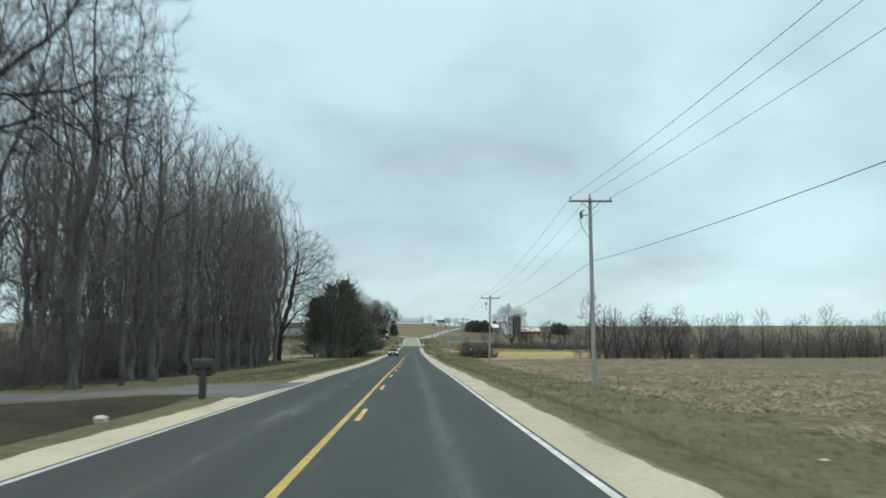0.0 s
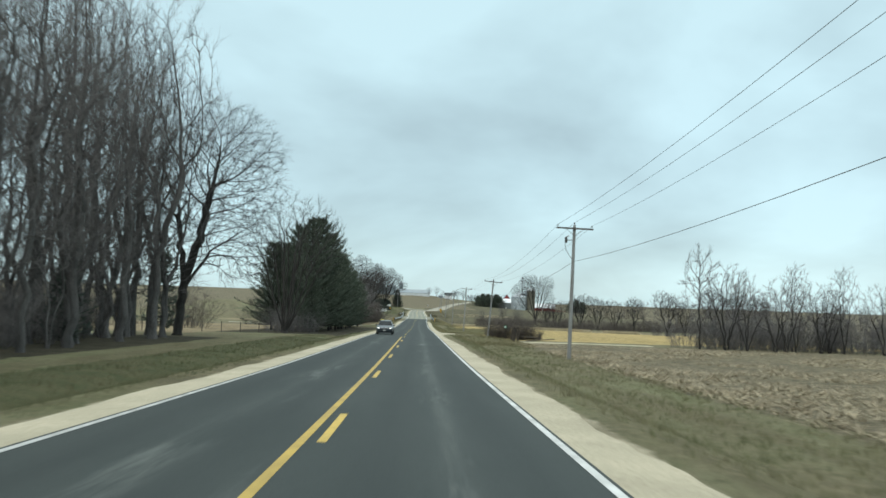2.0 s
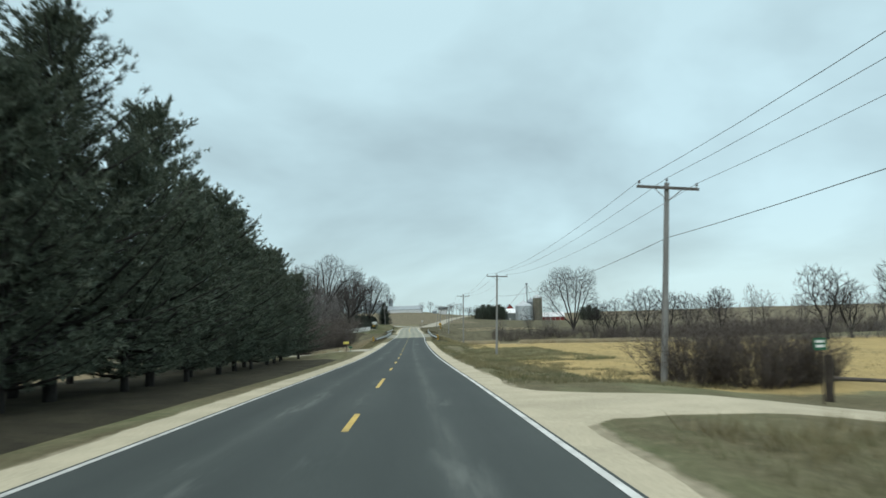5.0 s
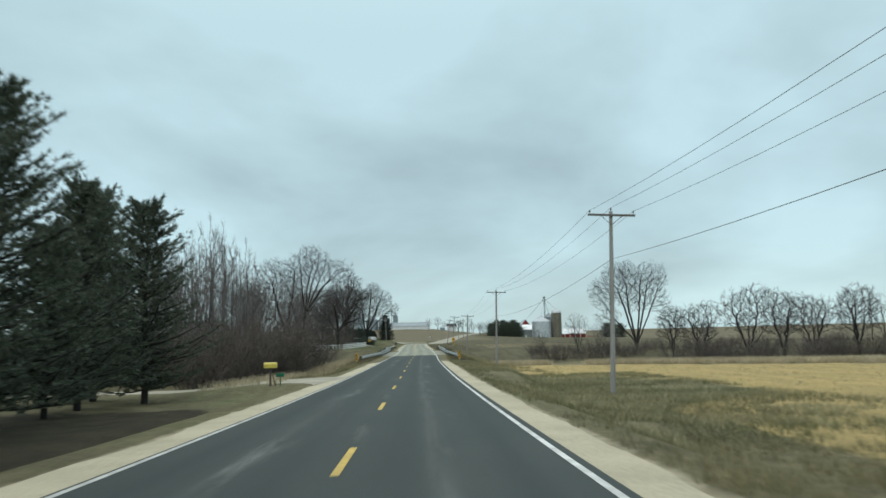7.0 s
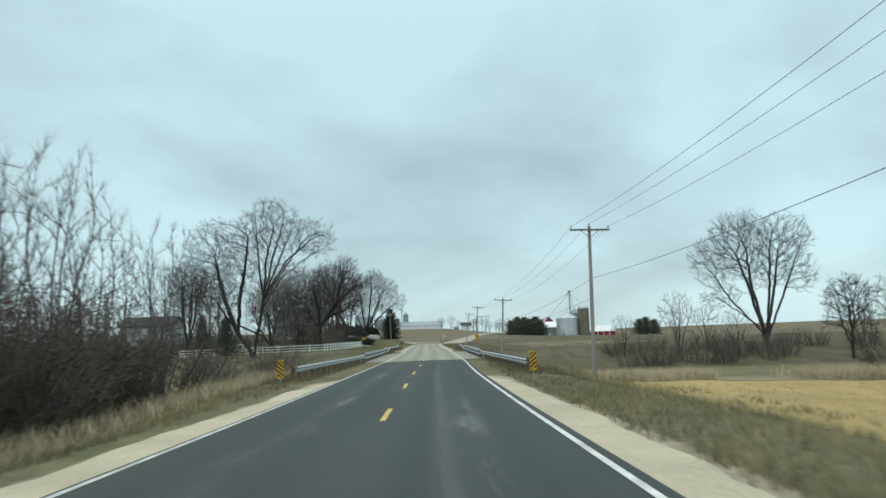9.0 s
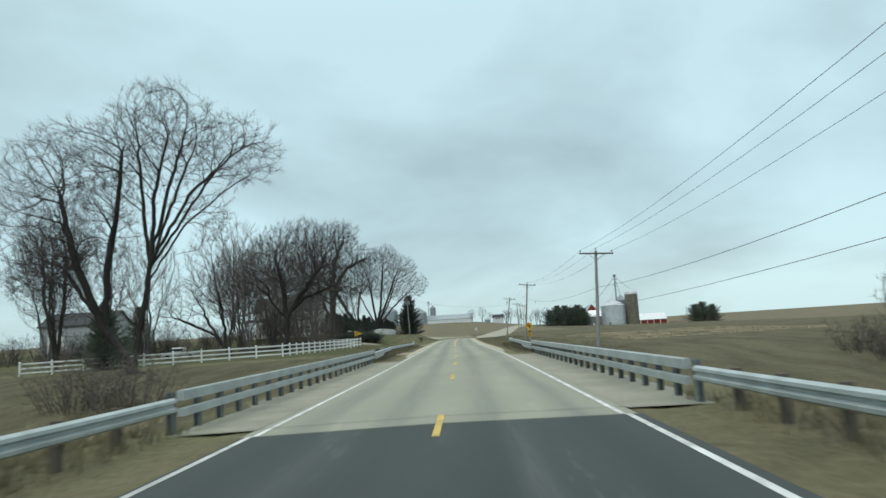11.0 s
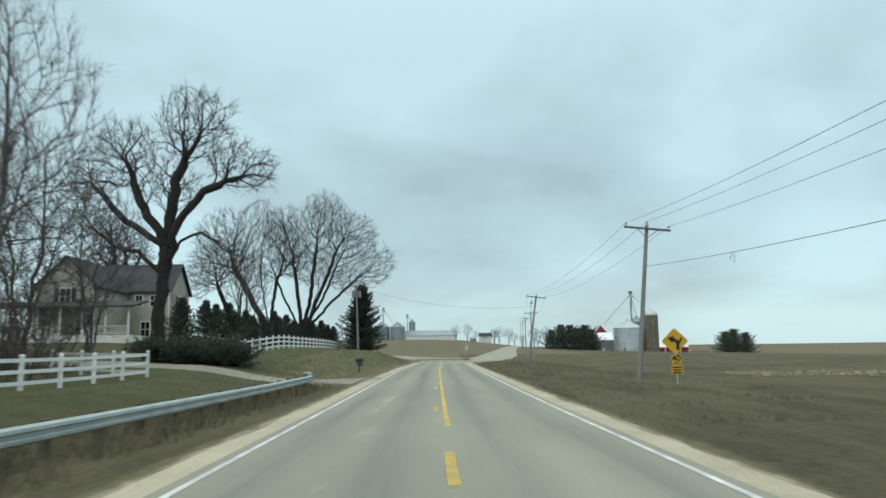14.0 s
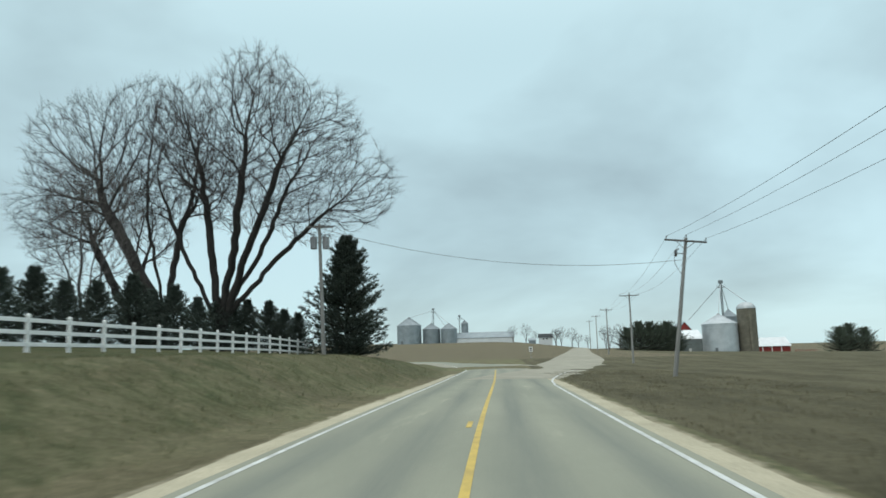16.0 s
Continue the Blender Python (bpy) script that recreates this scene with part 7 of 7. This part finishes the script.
b_z = G(-71, 459)
shed("barn", -78, -64.5, 456, 465, b_z - 0.8, b_z + 5.0, b_z + 7.4, "x", GREY_SIDING, SHINGLE, "pale grey barn behind the farmhouse lawn", "barn", doors=((-76.5, -73.3, b_z, b_z + 3.0, TRIM_WHITE),))

# the farm east of the junction
grain_bin(95.1, 768, -0.3, 7.1, 11.6, 15.6, BIN_STEEL, "large pale galvanised grain bin with a conical roof")
grain_bin(103.0, 780, -0.3, 3.4, 15.2, 18.2, BIN_DULL, "narrow galvanised bin standing behind the large bin")
grain_leg(99.3, 775.5, -0.3, 30.9, ((95.1, 768, 15.9), (103, 780, 18.5), (107.0, 768, 20.6), (86.5, 783, 14.4)), "tall thin steel grain leg with slanting spouts")
farm_silo(106.6, 768, -0.4, 3.8, 20.6, "brown concrete stave silo with a pale domed cap")
shed("machine_shed", 80.0, 89.5, 774, 790, -0.6, 6.0, 9.8, "x", GREEN_WALL, WHITE_ROOF, "grey-green machine shed with a white metal roof", doors=((83.5, 84.6, -0.4, 1.9, TRIM_WHITE),))
shed("red_lean_to", 77.5, 79.9, 776, 788, -0.6, 5.4, 6.4, "x", RED_BARN, WHITE_ROOF, "red boarded end of the machine shed")
shed("barn", 83.5, 90.0, 792, 806, -0.6, 10.2, 14.0, "y", RED_BARN, GREY_ROOF, "tall red gabled barn behind the machine shed")
shed("cattle_barn", 113, 135.5, 800, 812, -1.2, 2.4, 6.2, "x", RED_BARN, WHITE_ROOF, "long low red cattle barn with a white roof", doors=tuple((114.5 + 4.2 * k, 114.9 + 4.2 * k, -1.0, 2.3, TRIM_WHITE) for k in range(5)))
bm = bmesh.new()
for a, b in zip(np.linspace(136, 146, 7)[:-1], np.linspace(136, 146, 7)[1:]):
    for h in (0.4, 0.9, 1.4):
        tube(bm, (a, 796, G(a, 796) + h), (b, 796, G(b, 796) + h), 0.06, n=5)
    tube(bm, (a, 796, G(a, 796) - 0.3), (a, 796, G(a, 796) + 1.5), 0.09, n=6)
tagged(part("feedlot_fence", bm, RED_BARN), "low reddish feedlot fence beside the cattle barn", "fence")

# the far farm on the hill to the north
z_far = G(-40, 1000)
grain_bin(-62.5, 1000, z_far, 9.0, 26.5, 32.4, BIN_DULL, "large dull grain bin on the distant farm", rings=12)
grain_bin(-46.0, 1002, z_far, 6.5, 23.6, 27.8, BIN_DULL, "dull grain bin on the distant farm", rings=10)
grain_bin(-33.0, 1001, z_far, 6.0, 23.4, 27.4, BIN_DULL, "dull grain bin on the distant farm", rings=10)
grain_bin(-21.5, 1010, z_far, 2.6, 27.5, 30.0, BIN_DULL, "tall narrow bin on the distant farm", rings=8)
grain_leg(-44.8, 1006, z_far, 39.6, ((-46, 1002, 27.8), (-62.5, 1000, 32.4), (-33, 1001, 27.4), (-36, 1008, 26)), "thin distant grain leg with spreading spouts")
grain_leg(-25.2, 1006, z_far, 34.0, ((-21.5, 1010, 30.2),), "shorter distant grain leg by the narrow bin")
shed("livestock_barn", -27.5, 15.0, 1000, 1014, z_far - 1, z_far + 3.3, z_far + 7.4, "x", WHITE_WALL, GREY_ROOF, "long low white livestock barn with grey metal roof")
shed("white_farmhouse", 33.5, 43.0, 1002, 1010, z_far - 7, z_far + 2.4, z_far + 4.8, "x", WHITE_WALL, SHINGLE, "small white farmhouse on the distant hill", "house", doors=((36, 37, z_far + 0.6, z_far + 1.8, SHUTTER), (38.6, 39.6, z_far + 0.6, z_far + 1.8, SHUTTER)))
shed("white_shed", 26.0, 31.0, 1004, 1010, z_far - 7, z_far + 0.4, z_far + 1.8, "x", GREY_ROOF, GREY_ROOF, "small grey shed near the distant house", "shed")


# a route sign seen from its face and a pale sign across the junction
def small_sign(x, y, w, h, high, material, label):
    ob = empty("road_sign")
    bm = bmesh.new()
    box(bm, -0.03, 0, -0.3, 0.03, 0.04, high + h, 0.004)
    part("post", bm, SIGN_BACK, ob)
    bm = bmesh.new()
    box(bm, -w / 2, -0.02, high, w / 2, -0.01, high + h)
    plate = part("plate", bm, material, ob)
    for k in range(2):
        bm = bmesh.new()
        box(bm, -w * 0.3, -0.026, high + h * (0.2 + 0.35 * k), w * 0.3, -0.0215, high + h * (0.4 + 0.35 * k))
        part("bar", bm, PLATE_BLACK, plate)
    ob.matrix_basis = pose(x, y, G(x, y))
    tagged(ob, label, "road sign")


small_sign(7.8, 592, 0.75, 0.95, 1.3, TRIM_WHITE, "white route sign standing across the junction")

# ---- the dark sedan in the oncoming lane ----
CAR_PAINT = mat("dark_grey_car_paint", (0.045, 0.055, 0.062), (0.038, 0.047, 0.053), 0.28, metal=0.55, grain=30, patch=0.5, bump=0, vary=0.03, coat=0.6)
CAR_GLASS = mat("tinted_car_glass", (0.012, 0.017, 0.019), None, 0.05, bump=0)
CAR_GLASS.node_tree.nodes["Principled BSDF"].inputs["IOR"].default_value = 1.18
RIM = mat("dull_alloy", (0.16, 0.17, 0.17), None, 0.4, metal=0.7, bump=0)
CHROME = mat("chrome", (0.62, 0.64, 0.65), None, 0.15, metal=1.0, bump=0)
TYRE = mat("tyre_rubber", (0.018, 0.018, 0.018), None, 0.85, grain=20, bump=0.2)
PLASTIC = mat("black_trim_plastic", (0.012, 0.013, 0.013), None, 0.6, bump=0)
LAMP = mat("headlight_lens", (0.75, 0.76, 0.72), None, 0.1, bump=0, lift=1.1)
AMBER = mat("amber_lens", (0.55, 0.20, 0.03), None, 0.2, bump=0)
PLATE = mat("licence_plate", (0.55, 0.55, 0.52), (0.45, 0.45, 0.44), 0.5, grain=30, bump=0)


def sedan(x, y, z, turn):
    """The nose points along -y of its own frame."""
    ob = empty("sedan")

    def loft(sections, mirror_caps=True):
        v, f, n = [], [], len(sections[0][1])
        for yy, ring in sections:
            v += [(a, yy, b) for a, b in ring]
        for j in range(len(sections) - 1):
            f += [(j * n + k, j * n + (k + 1) % n, (j + 1) * n + (k + 1) % n, (j + 1) * n + k) for k in range(n)]
        f += [tuple(range(n))[::-1], tuple((len(sections) - 1) * n + k for k in range(n))]
        return v, f

    def ring(w, lo, hi, shoulder):
        """A rounded body section: half width, sill, deck height and shoulder height."""
        return [(-w * 0.90, lo), (w * 0.90, lo), (w * 0.985, lo + 0.10), (w, (lo + shoulder) / 2 + 0.05), (w * 0.985, shoulder), (w * 0.90, shoulder + (hi - shoulder) * 0.6), (w * 0.62, hi), (0, hi + 0.015),
                (-w * 0.62, hi), (-w * 0.90, shoulder + (hi - shoulder) * 0.6), (-w * 0.985, shoulder), (-w, (lo + shoulder) / 2 + 0.05), (-w * 0.985, lo + 0.10)]

    body = [(-2.44, ring(0.68, 0.30, 0.67, 0.58)), (-2.38, ring(0.82, 0.22, 0.75, 0.66)), (-2.2, ring(0.885, 0.19, 0.82, 0.73)), (-1.8, ring(0.91, 0.18, 0.88, 0.79)), (-1.2, ring(0.92, 0.18, 0.95, 0.86)), (-0.85, ring(0.925, 0.18, 0.98, 0.90)),
            (0.2, ring(0.925, 0.18, 0.97, 0.91)), (1.3, ring(0.925, 0.18, 1.0, 0.93)), (1.75, ring(0.90, 0.22, 1.01, 0.92)), (2.15, ring(0.86, 0.26, 1.0, 0.88)), (2.38, ring(0.80, 0.30, 0.92, 0.80)), (2.46, ring(0.70, 0.36, 0.80, 0.70))]
    v, f = loft(body)
    me = mesh_of("body", v, f, CAR_PAINT, True)
    shell = part("body", me, None, ob)
    # the cabin: glass all round under a painted roof
    def cab(yb, yt, wb, wt, zb, zt):
        return yb, yt, wb, wt, zb, zt
    low = [(-0.80, -1.02), (0.80, -1.02), (0.86, -0.6), (0.86, 1.0), (0.78, 1.62), (-0.78, 1.62), (-0.86, 1.0), (-0.86, -0.6)]
    high = [(-0.58, -0.10), (0.58, -0.10), (0.64, 0.05), (0.64, 0.70), (0.56, 0.98), (-0.56, 0.98), (-0.64, 0.70), (-0.64, 0.05)]
    zl = [0.955, 0.955, 0.95, 0.97, 1.0, 1.0, 0.97, 0.95]
    zh = [1.43, 1.43, 1.45, 1.46, 1.43, 1.43, 1.46, 1.45]
    v = [(a, b, c) for (a, b), c in zip(low, zl)] + [(a, b, c) for (a, b), c in zip(high, zh)]
    n = 8
    for name, idx in (("windscreen", (0,)), ("side_window", (2,)), ("side_window", (6,)), ("rear_window", (4,))):
        fs = [(k, (k + 1) % n, n + (k + 1) % n, n + k) for k in idx]
        used = sorted({i for f in fs for i in f})
        part(name, mesh_of(name, [v[i] for i in used], [tuple(used.index(i) for i in f) for f in fs], CAR_GLASS), None, shell)
    for k in (1, 3, 5, 7):
        quad = (k, (k + 1) % n, n + (k + 1) % n, n + k)
        part("pillar", mesh_of("pillar", [v[i] for i in quad], [(0, 1, 2, 3)], CAR_PAINT), None, shell)
    bm = bmesh.new()
    top = [bm.verts.new((a * 1.02, b * 1.0, c + 0.0)) for (a, b), c in zip(high, zh)]
    crown = [bm.verts.new((a * 0.72, 0.44 + (b - 0.44) * 0.7, c + 0.055)) for (a, b), c in zip(high, zh)]
    for k in range(n):
        bm.faces.new((top[k], top[(k + 1) % n], crown[(k + 1) % n], crown[k]))
    bm.faces.new(crown)
    r_ob = part("roof", bm, CAR_PAINT, shell)
    r_ob.data.shade_smooth()
    # nose: grille, bumper intake, plate, lamps
    bm = bmesh.new()
    box(bm, -0.42, -2.455, 0.56, 0.42, -2.40, 0.74, 0.03)
    part("grille_surround", bm, CHROME, shell, "chrome grille surround")
    bm = bmesh.new()
    box(bm, -0.375, -2.47, 0.585, 0.375, -2.41, 0.715, 0.02)
    for k in range(3):
        box(bm, -0.37, -2.478, 0.61 + 0.035 * k, 0.37, -2.465, 0.62 + 0.035 * k)
    part("grille", bm, PLASTIC, shell)
    bm = bmesh.new()
    box(bm, -0.06, -2.485, 0.60, 0.06, -2.468, 0.67, 0.01)
    part("badge", bm, CHROME, shell)
    bm = bmesh.new()
    box(bm, -0.55, -2.43, 0.25, 0.55, -2.36, 0.36, 0.02)
    part("lower_intake", bm, PLASTIC, shell)
    bm = bmesh.new()
    box(bm, -0.16, -2.475, 0.40, 0.16, -2.44, 0.52, 0.008)
    part("number_plate", bm, PLATE, shell, "pale number plate")
    for s in (-1, 1):
        bm = bmesh.new()
        r = bmesh.ops.create_uvsphere(bm, u_segments=14, v_segments=8, radius=1)
        bmesh.ops.transform(bm, matrix=Matrix.Translation((s * 0.665, -2.33, 0.695)) @ pose(0, 0, 0, 0, s * -10, s * 30) @ Matrix.Diagonal((0.19, 0.10, 0.066, 1)), verts=r["verts"])
        part("headlight", bm, LAMP, shell, "lit headlight")
        bm = bmesh.new()
        box(bm, s * 0.62 - 0.09, -2.40, 0.57, s * 0.62 + 0.09, -2.36, 0.60, 0.005)
        part("turn_signal", bm, AMBER, shell)
        bm = bmesh.new()
        r = bmesh.ops.create_uvsphere(bm, u_segments=12, v_segments=8, radius=1)
        bmesh.ops.transform(bm, matrix=Matrix.Translation((s * 1.0, -0.62, 0.99)) @ Matrix.Diagonal((0.11, 0.07, 0.075, 1)), verts=r["verts"])
        box(bm, s * 0.86 - 0.04, -0.64, 0.93, s * 0.98, -0.58, 0.97)
        part("side_mirror", bm, CAR_PAINT, shell)
        for yy in (-1.42, 1.38):
            w = new("wheel")
            w.parent = ob
            w.matrix_basis = pose(s * 0.82, yy, 0.325)
            bm = bmesh.new()
            tube(bm, (-0.105, 0, 0), (0.105, 0, 0), 0.325, n=28)
            bmesh.ops.bevel(bm, geom=[e for e in bm.edges if abs(e.verts[0].co.x - e.verts[1].co.x) < 1e-5], offset=0.03, segments=2, affect="EDGES")
            part("tyre", bm, TYRE, w)
            bm = bmesh.new()
            tube(bm, (s * 0.10, 0, 0), (s * 0.112, 0, 0), 0.215, n=24)
            for k in range(7):
                t = 2 * math.pi * k / 7
                tube(bm, (s * 0.115, 0, 0), (s * 0.115, 0.2 * math.cos(t), 0.2 * math.sin(t)), 0.022, n=5)
            part("rim", bm, RIM, w)
    ob.matrix_basis = pose(x, y, z, 0, 0, turn)
    tagged(ob, "dark grey sedan with lit headlights in the oncoming lane", "car")


sedan(-2.25, 155.4, float(road_z(155.4)) + 0.01, 0)

# a pickup parked in the yard beyond the lawn
bm = bmesh.new()
box(bm, -2.4, -0.9, 0.45, 2.4, 0.9, 0.95, 0.12)
box(bm, -1.0, -0.8, 0.95, 0.9, 0.8, 1.65, 0.18)
truck = empty("parked_car")
part("body", bm, mat("silver_car_paint", (0.45, 0.47, 0.48), None, 0.35, metal=0.4, bump=0), truck)
bm = bmesh.new()
box(bm, -1.02, -0.82, 1.1, 0.6, 0.82, 1.5, 0.1)
part("window", bm, CAR_GLASS, truck)
for sx in (-1.5, 1.5):
    for sy in (-0.8, 0.8):
        bm = bmesh.new()
        tube(bm, (sx, sy - 0.1, 0.33), (sx, sy + 0.1, 0.33), 0.33, n=18)
        part("wheel", bm, TYRE, truck)
truck.matrix_basis = pose(-39, 423, G(-39, 423), 0, 0, 15)
tagged(truck, "silver car parked in the yard behind the trees", "car")

# the pennant at the start of the solid line
def pennant_sign(x, y):
    ob = empty("pennant_sign")
    bm = bmesh.new()
    box(bm, -0.035, 0.0, -0.5, 0.035, 0.05, 2.32, 0.005)
    part("post", bm, POST_WOOD, ob)
    bm = bmesh.new()
    lower = [bm.verts.new((a, -0.004, b)) for a, b in ((-0.42, 1.58), (0.50, 1.92), (0.50, 1.96), (-0.42, 2.30))]
    bm.faces.new(lower)
    r = bmesh.ops.extrude_face_region(bm, geom=list(bm.faces))
    bmesh.ops.translate(bm, verts=[v for v in r["geom"] if isinstance(v, bmesh.types.BMVert)], vec=(0, -0.008, 0))
    bmesh.ops.recalc_face_normals(bm, faces=bm.faces)
    plate = part("pennant_plate", bm, PLATE_YELLOW, ob, "yellow pennant plate")
    for k, w in enumerate((0.34, 0.50, 0.34)):
        bm = bmesh.new()
        box(bm, -0.36, -0.017, 2.07 - 0.15 * k, -0.36 + w, -0.0135, 2.11 - 0.15 * k)
        part("bar", bm, PLATE_BLACK, plate)
    ob.matrix_basis = pose(x, y, G(x, y), 0, 1.0, 6)
    tagged(ob, "yellow pennant-shaped road sign on a dark post", "road sign")


pennant_sign(-11.4, 410)

# ---- loose grass, weeds and stubble ----
GRASS = mat("dry_grass_blades", (0.25, 0.22, 0.125), (0.15, 0.14, 0.075), 0.9, grain=2, patch=0.35, bump=0, vary=0.2)
GRASS_DULL = mat("dull_green_blades", (0.125, 0.138, 0.070), (0.178, 0.168, 0.098), 0.9, grain=2, patch=0.3, bump=0, vary=0.2)
GRASS_BROWN = mat("dry_brown_blades", (0.145, 0.132, 0.082), (0.105, 0.096, 0.060), 0.9, grain=2, patch=0.3, bump=0, vary=0.2)
REED = mat("tan_marsh_grass", (0.44, 0.385, 0.265), (0.32, 0.272, 0.178), 0.9, grain=2, patch=0.5, bump=0, vary=0.2)
GRASS_PALE = mat("pale_straw_blades", (0.335, 0.315, 0.19), (0.25, 0.235, 0.135), 0.9, grain=2, patch=0.4, bump=0, vary=0.2)
CORN = mat("pale_corn_stubble", (0.40, 0.35, 0.24), (0.27, 0.225, 0.15), 0.9, grain=3, patch=0.6, bump=0, vary=0.2)


def blades(name, seed, count, where, height, spread, material, label, per=5, flat=0.35, wide=1.0):
    """Tufts of thin blades scattered by where(rng) -> (x, y) or None."""
    rng = random.Random(seed)
    xy = []
    while len(xy) < count:
        p = where(rng)
        if p:
            xy.append(p)
    a = np.array(xy)
    z = land(a[:, 0], a[:, 1])
    v, f = [], []
    for (x, y), zz in zip(xy, z):
        for _ in range(per):
            t = rng.random() * 6.28
            h = height * rng.uniform(0.5, 1.2)
            bx, by = x + rng.gauss(0, spread * 0.3), y + rng.gauss(0, spread * 0.3)
            w = (0.012 + 0.012 * h) * wide
            cx, cy = math.cos(t) * w, math.sin(t) * w
            lx, ly = rng.gauss(0, flat) * h, rng.gauss(0, flat) * h
            b = len(v)
            v += [(bx - cx, by - cy, zz - 0.06), (bx + cx, by + cy, zz - 0.06), (bx + lx, by + ly, zz + h)]
            f.append((b, b + 1, b + 2))
    return tagged(new(name, mesh_of(name, v, f, material)), label, "grass", kind="stuff")


def beside(side, y0, y1, o0, o1):
    def pick(rng):
        y = rng.uniform(y0, y1)
        o = o0 + (o1 - o0) * rng.random()
        return float(np.interp(y, CENTRE_Y, CENTRE_X)) + side * o, y
    return pick


def gathered(side, y0, y1, o0, o1, size, least):
    """Places beside the road gathered in patches."""
    def pick(rng):
        y, o = rng.uniform(y0, y1), rng.uniform(o0, o1)
        if noise.noise(Vector((o * size, y * size * 0.7, 9.0))) < least:
            return None
        return float(np.interp(y, CENTRE_Y, CENTRE_X)) + side * o, y
    return pick


def straw_field(rng):
    y, o = rng.uniform(186, 310), rng.uniform(14, 50)
    bulge = 13.0 + 8.5 * float(ease(238, 252, y) * (1 - ease(262, 279, y)))
    return (o, y) if o > bulge + 0.5 and y < 321 - 0.75 * o else None


def reed_bed(rng):
    o = rng.uniform(12.5, 66)
    if noise.noise(Vector((o * 0.16, 2.0, 5.0))) < -0.22:
        return None
    return o, 323 - 0.75 * min(o, 60) + 1.5 + abs(rng.gauss(0, 3.2))


blades("verge_grass", 1, 9000, beside(1, 10, 165, 5.2, 13), 0.16, 0.2, GRASS_DULL, "dull green and tan verge grass beside the shoulder")
blades("verge_grass", 2, 6500, gathered(1, 179, 330, 5.0, 15, 0.22, 0.0), 0.24, 0.3, GRASS, "dry tan verge grass beside the shoulder")
blades("verge_grass", 13, 8000, gathered(1, 179, 318, 4.9, 11.5, 0.22, -0.3), 0.17, 0.3, GRASS_DULL, "dull olive verge grass beside the shoulder")
blades("pale_tussock", 14, 2600, gathered(1, 228, 276, 8.0, 20, 0.34, 0.12), 0.30, 0.5, GRASS_PALE, "pale dry tussocks in the rough grass below the road", 7, 0.6)
blades("rough_grass", 15, 5000, gathered(1, 226, 280, 8.5, 22, 0.25, -0.2), 0.26, 0.4, GRASS_DULL, "matted olive grass below the road", 6, 0.6)
blades("verge_grass", 3, 5000, beside(-1, 56, 160, 5.2, 12), 0.14, 0.2, GRASS_DULL, "dull green verge grass beside the shoulder")
blades("verge_grass", 4, 3500, beside(-1, 262, 332, 5.3, 11), 0.22, 0.25, GRASS, "dry tan verge grass before the bridge")
blades("bank_grass", 5, 6000, beside(1, 368, 520, 4.6, 15), 0.11, 0.3, GRASS_BROWN, "dry brown grass on the roadside bank")
blades("bank_grass", 6, 5500, beside(-1, 368, 530, 5.2, 13), 0.12, 0.2, GRASS_DULL, "dull short grass on the roadside bank")
blades("marsh_grass", 7, 2600, beside(-1, 292, 336, 7.5, 24), 0.75, 0.5, REED, "tan marsh grass clumps beside the creek", 7, 0.5)
blades("marsh_grass", 8, 3400, reed_bed, 0.8, 0.6, REED, "pale tan marsh grass along the edge of the stubble", 7, 0.5)
blades("corn_stubble", 9, 7000, beside(1, 12, 158, 13.8, 60), 0.14, 0.25, CORN, "pale broken stalks on the ploughed field", 4, 1.3)
blades("stubble_straw", 10, 5000, straw_field, 0.12, 0.3, GRASS, "short straw stubble in the yellow field", 4, 0.6)
blades("ditch_weeds", 11, 500, beside(1, 300, 330, 7.5, 13), 0.6, 0.4, GRASS, "tall dry weeds by the utility pole", 7, 0.35)
blades("entrance_weeds", 12, 900, beside(1, 148, 166, 6.0, 14), 0.35, 0.3, GRASS, "tall dry weeds beside the field entrance", 6, 0.4)


for side, y0, y1, seed in ((-1, 366, 432, 21), (1, 366, 402, 22), (-1, 300, 332, 23), (1, 300, 332, 24)):
    blades("rail_grass", seed, int((y1 - y0) * 22), beside(side, y0, y1, 5.3, 8.0), 0.36, 0.3, GRASS_BROWN, "tall dull grass standing under the guardrail", 6, 0.4)
blades("tuft_grass", 25, 700, beside(-1, 254, 300, 7.5, 12.5), 0.55, 0.4, REED, "tan grass tufts at the foot of the brush", 7, 0.5)


def in_rows(side, y0, y1, o0, o1):
    """Places gathered along the old rows of the crop, which lie across the field."""
    def pick(rng):
        y = y0 + 1.5 * round((rng.uniform(y0, y1) - y0) / 1.5) + rng.gauss(0, 0.22)
        o = o0 + (o1 - o0) * rng.random() ** 1.3
        if noise.noise(Vector((o * 0.12, y * 0.12, 4.0))) < -0.08:
            return None
        return side * o, y
    return pick


blades("corn_residue", 26, 8500, in_rows(1, 12, 160, 12.6, 46), 0.20, 0.5, CORN, "pale corn stalks lying on the field", 5, 2.4, 2.6)
blades("corn_residue", 27, 1500, in_rows(1, 396, 446, 20, 44), 0.20, 0.5, CORN, "pale corn stalks lying on the east field", 5, 2.4, 2.2)
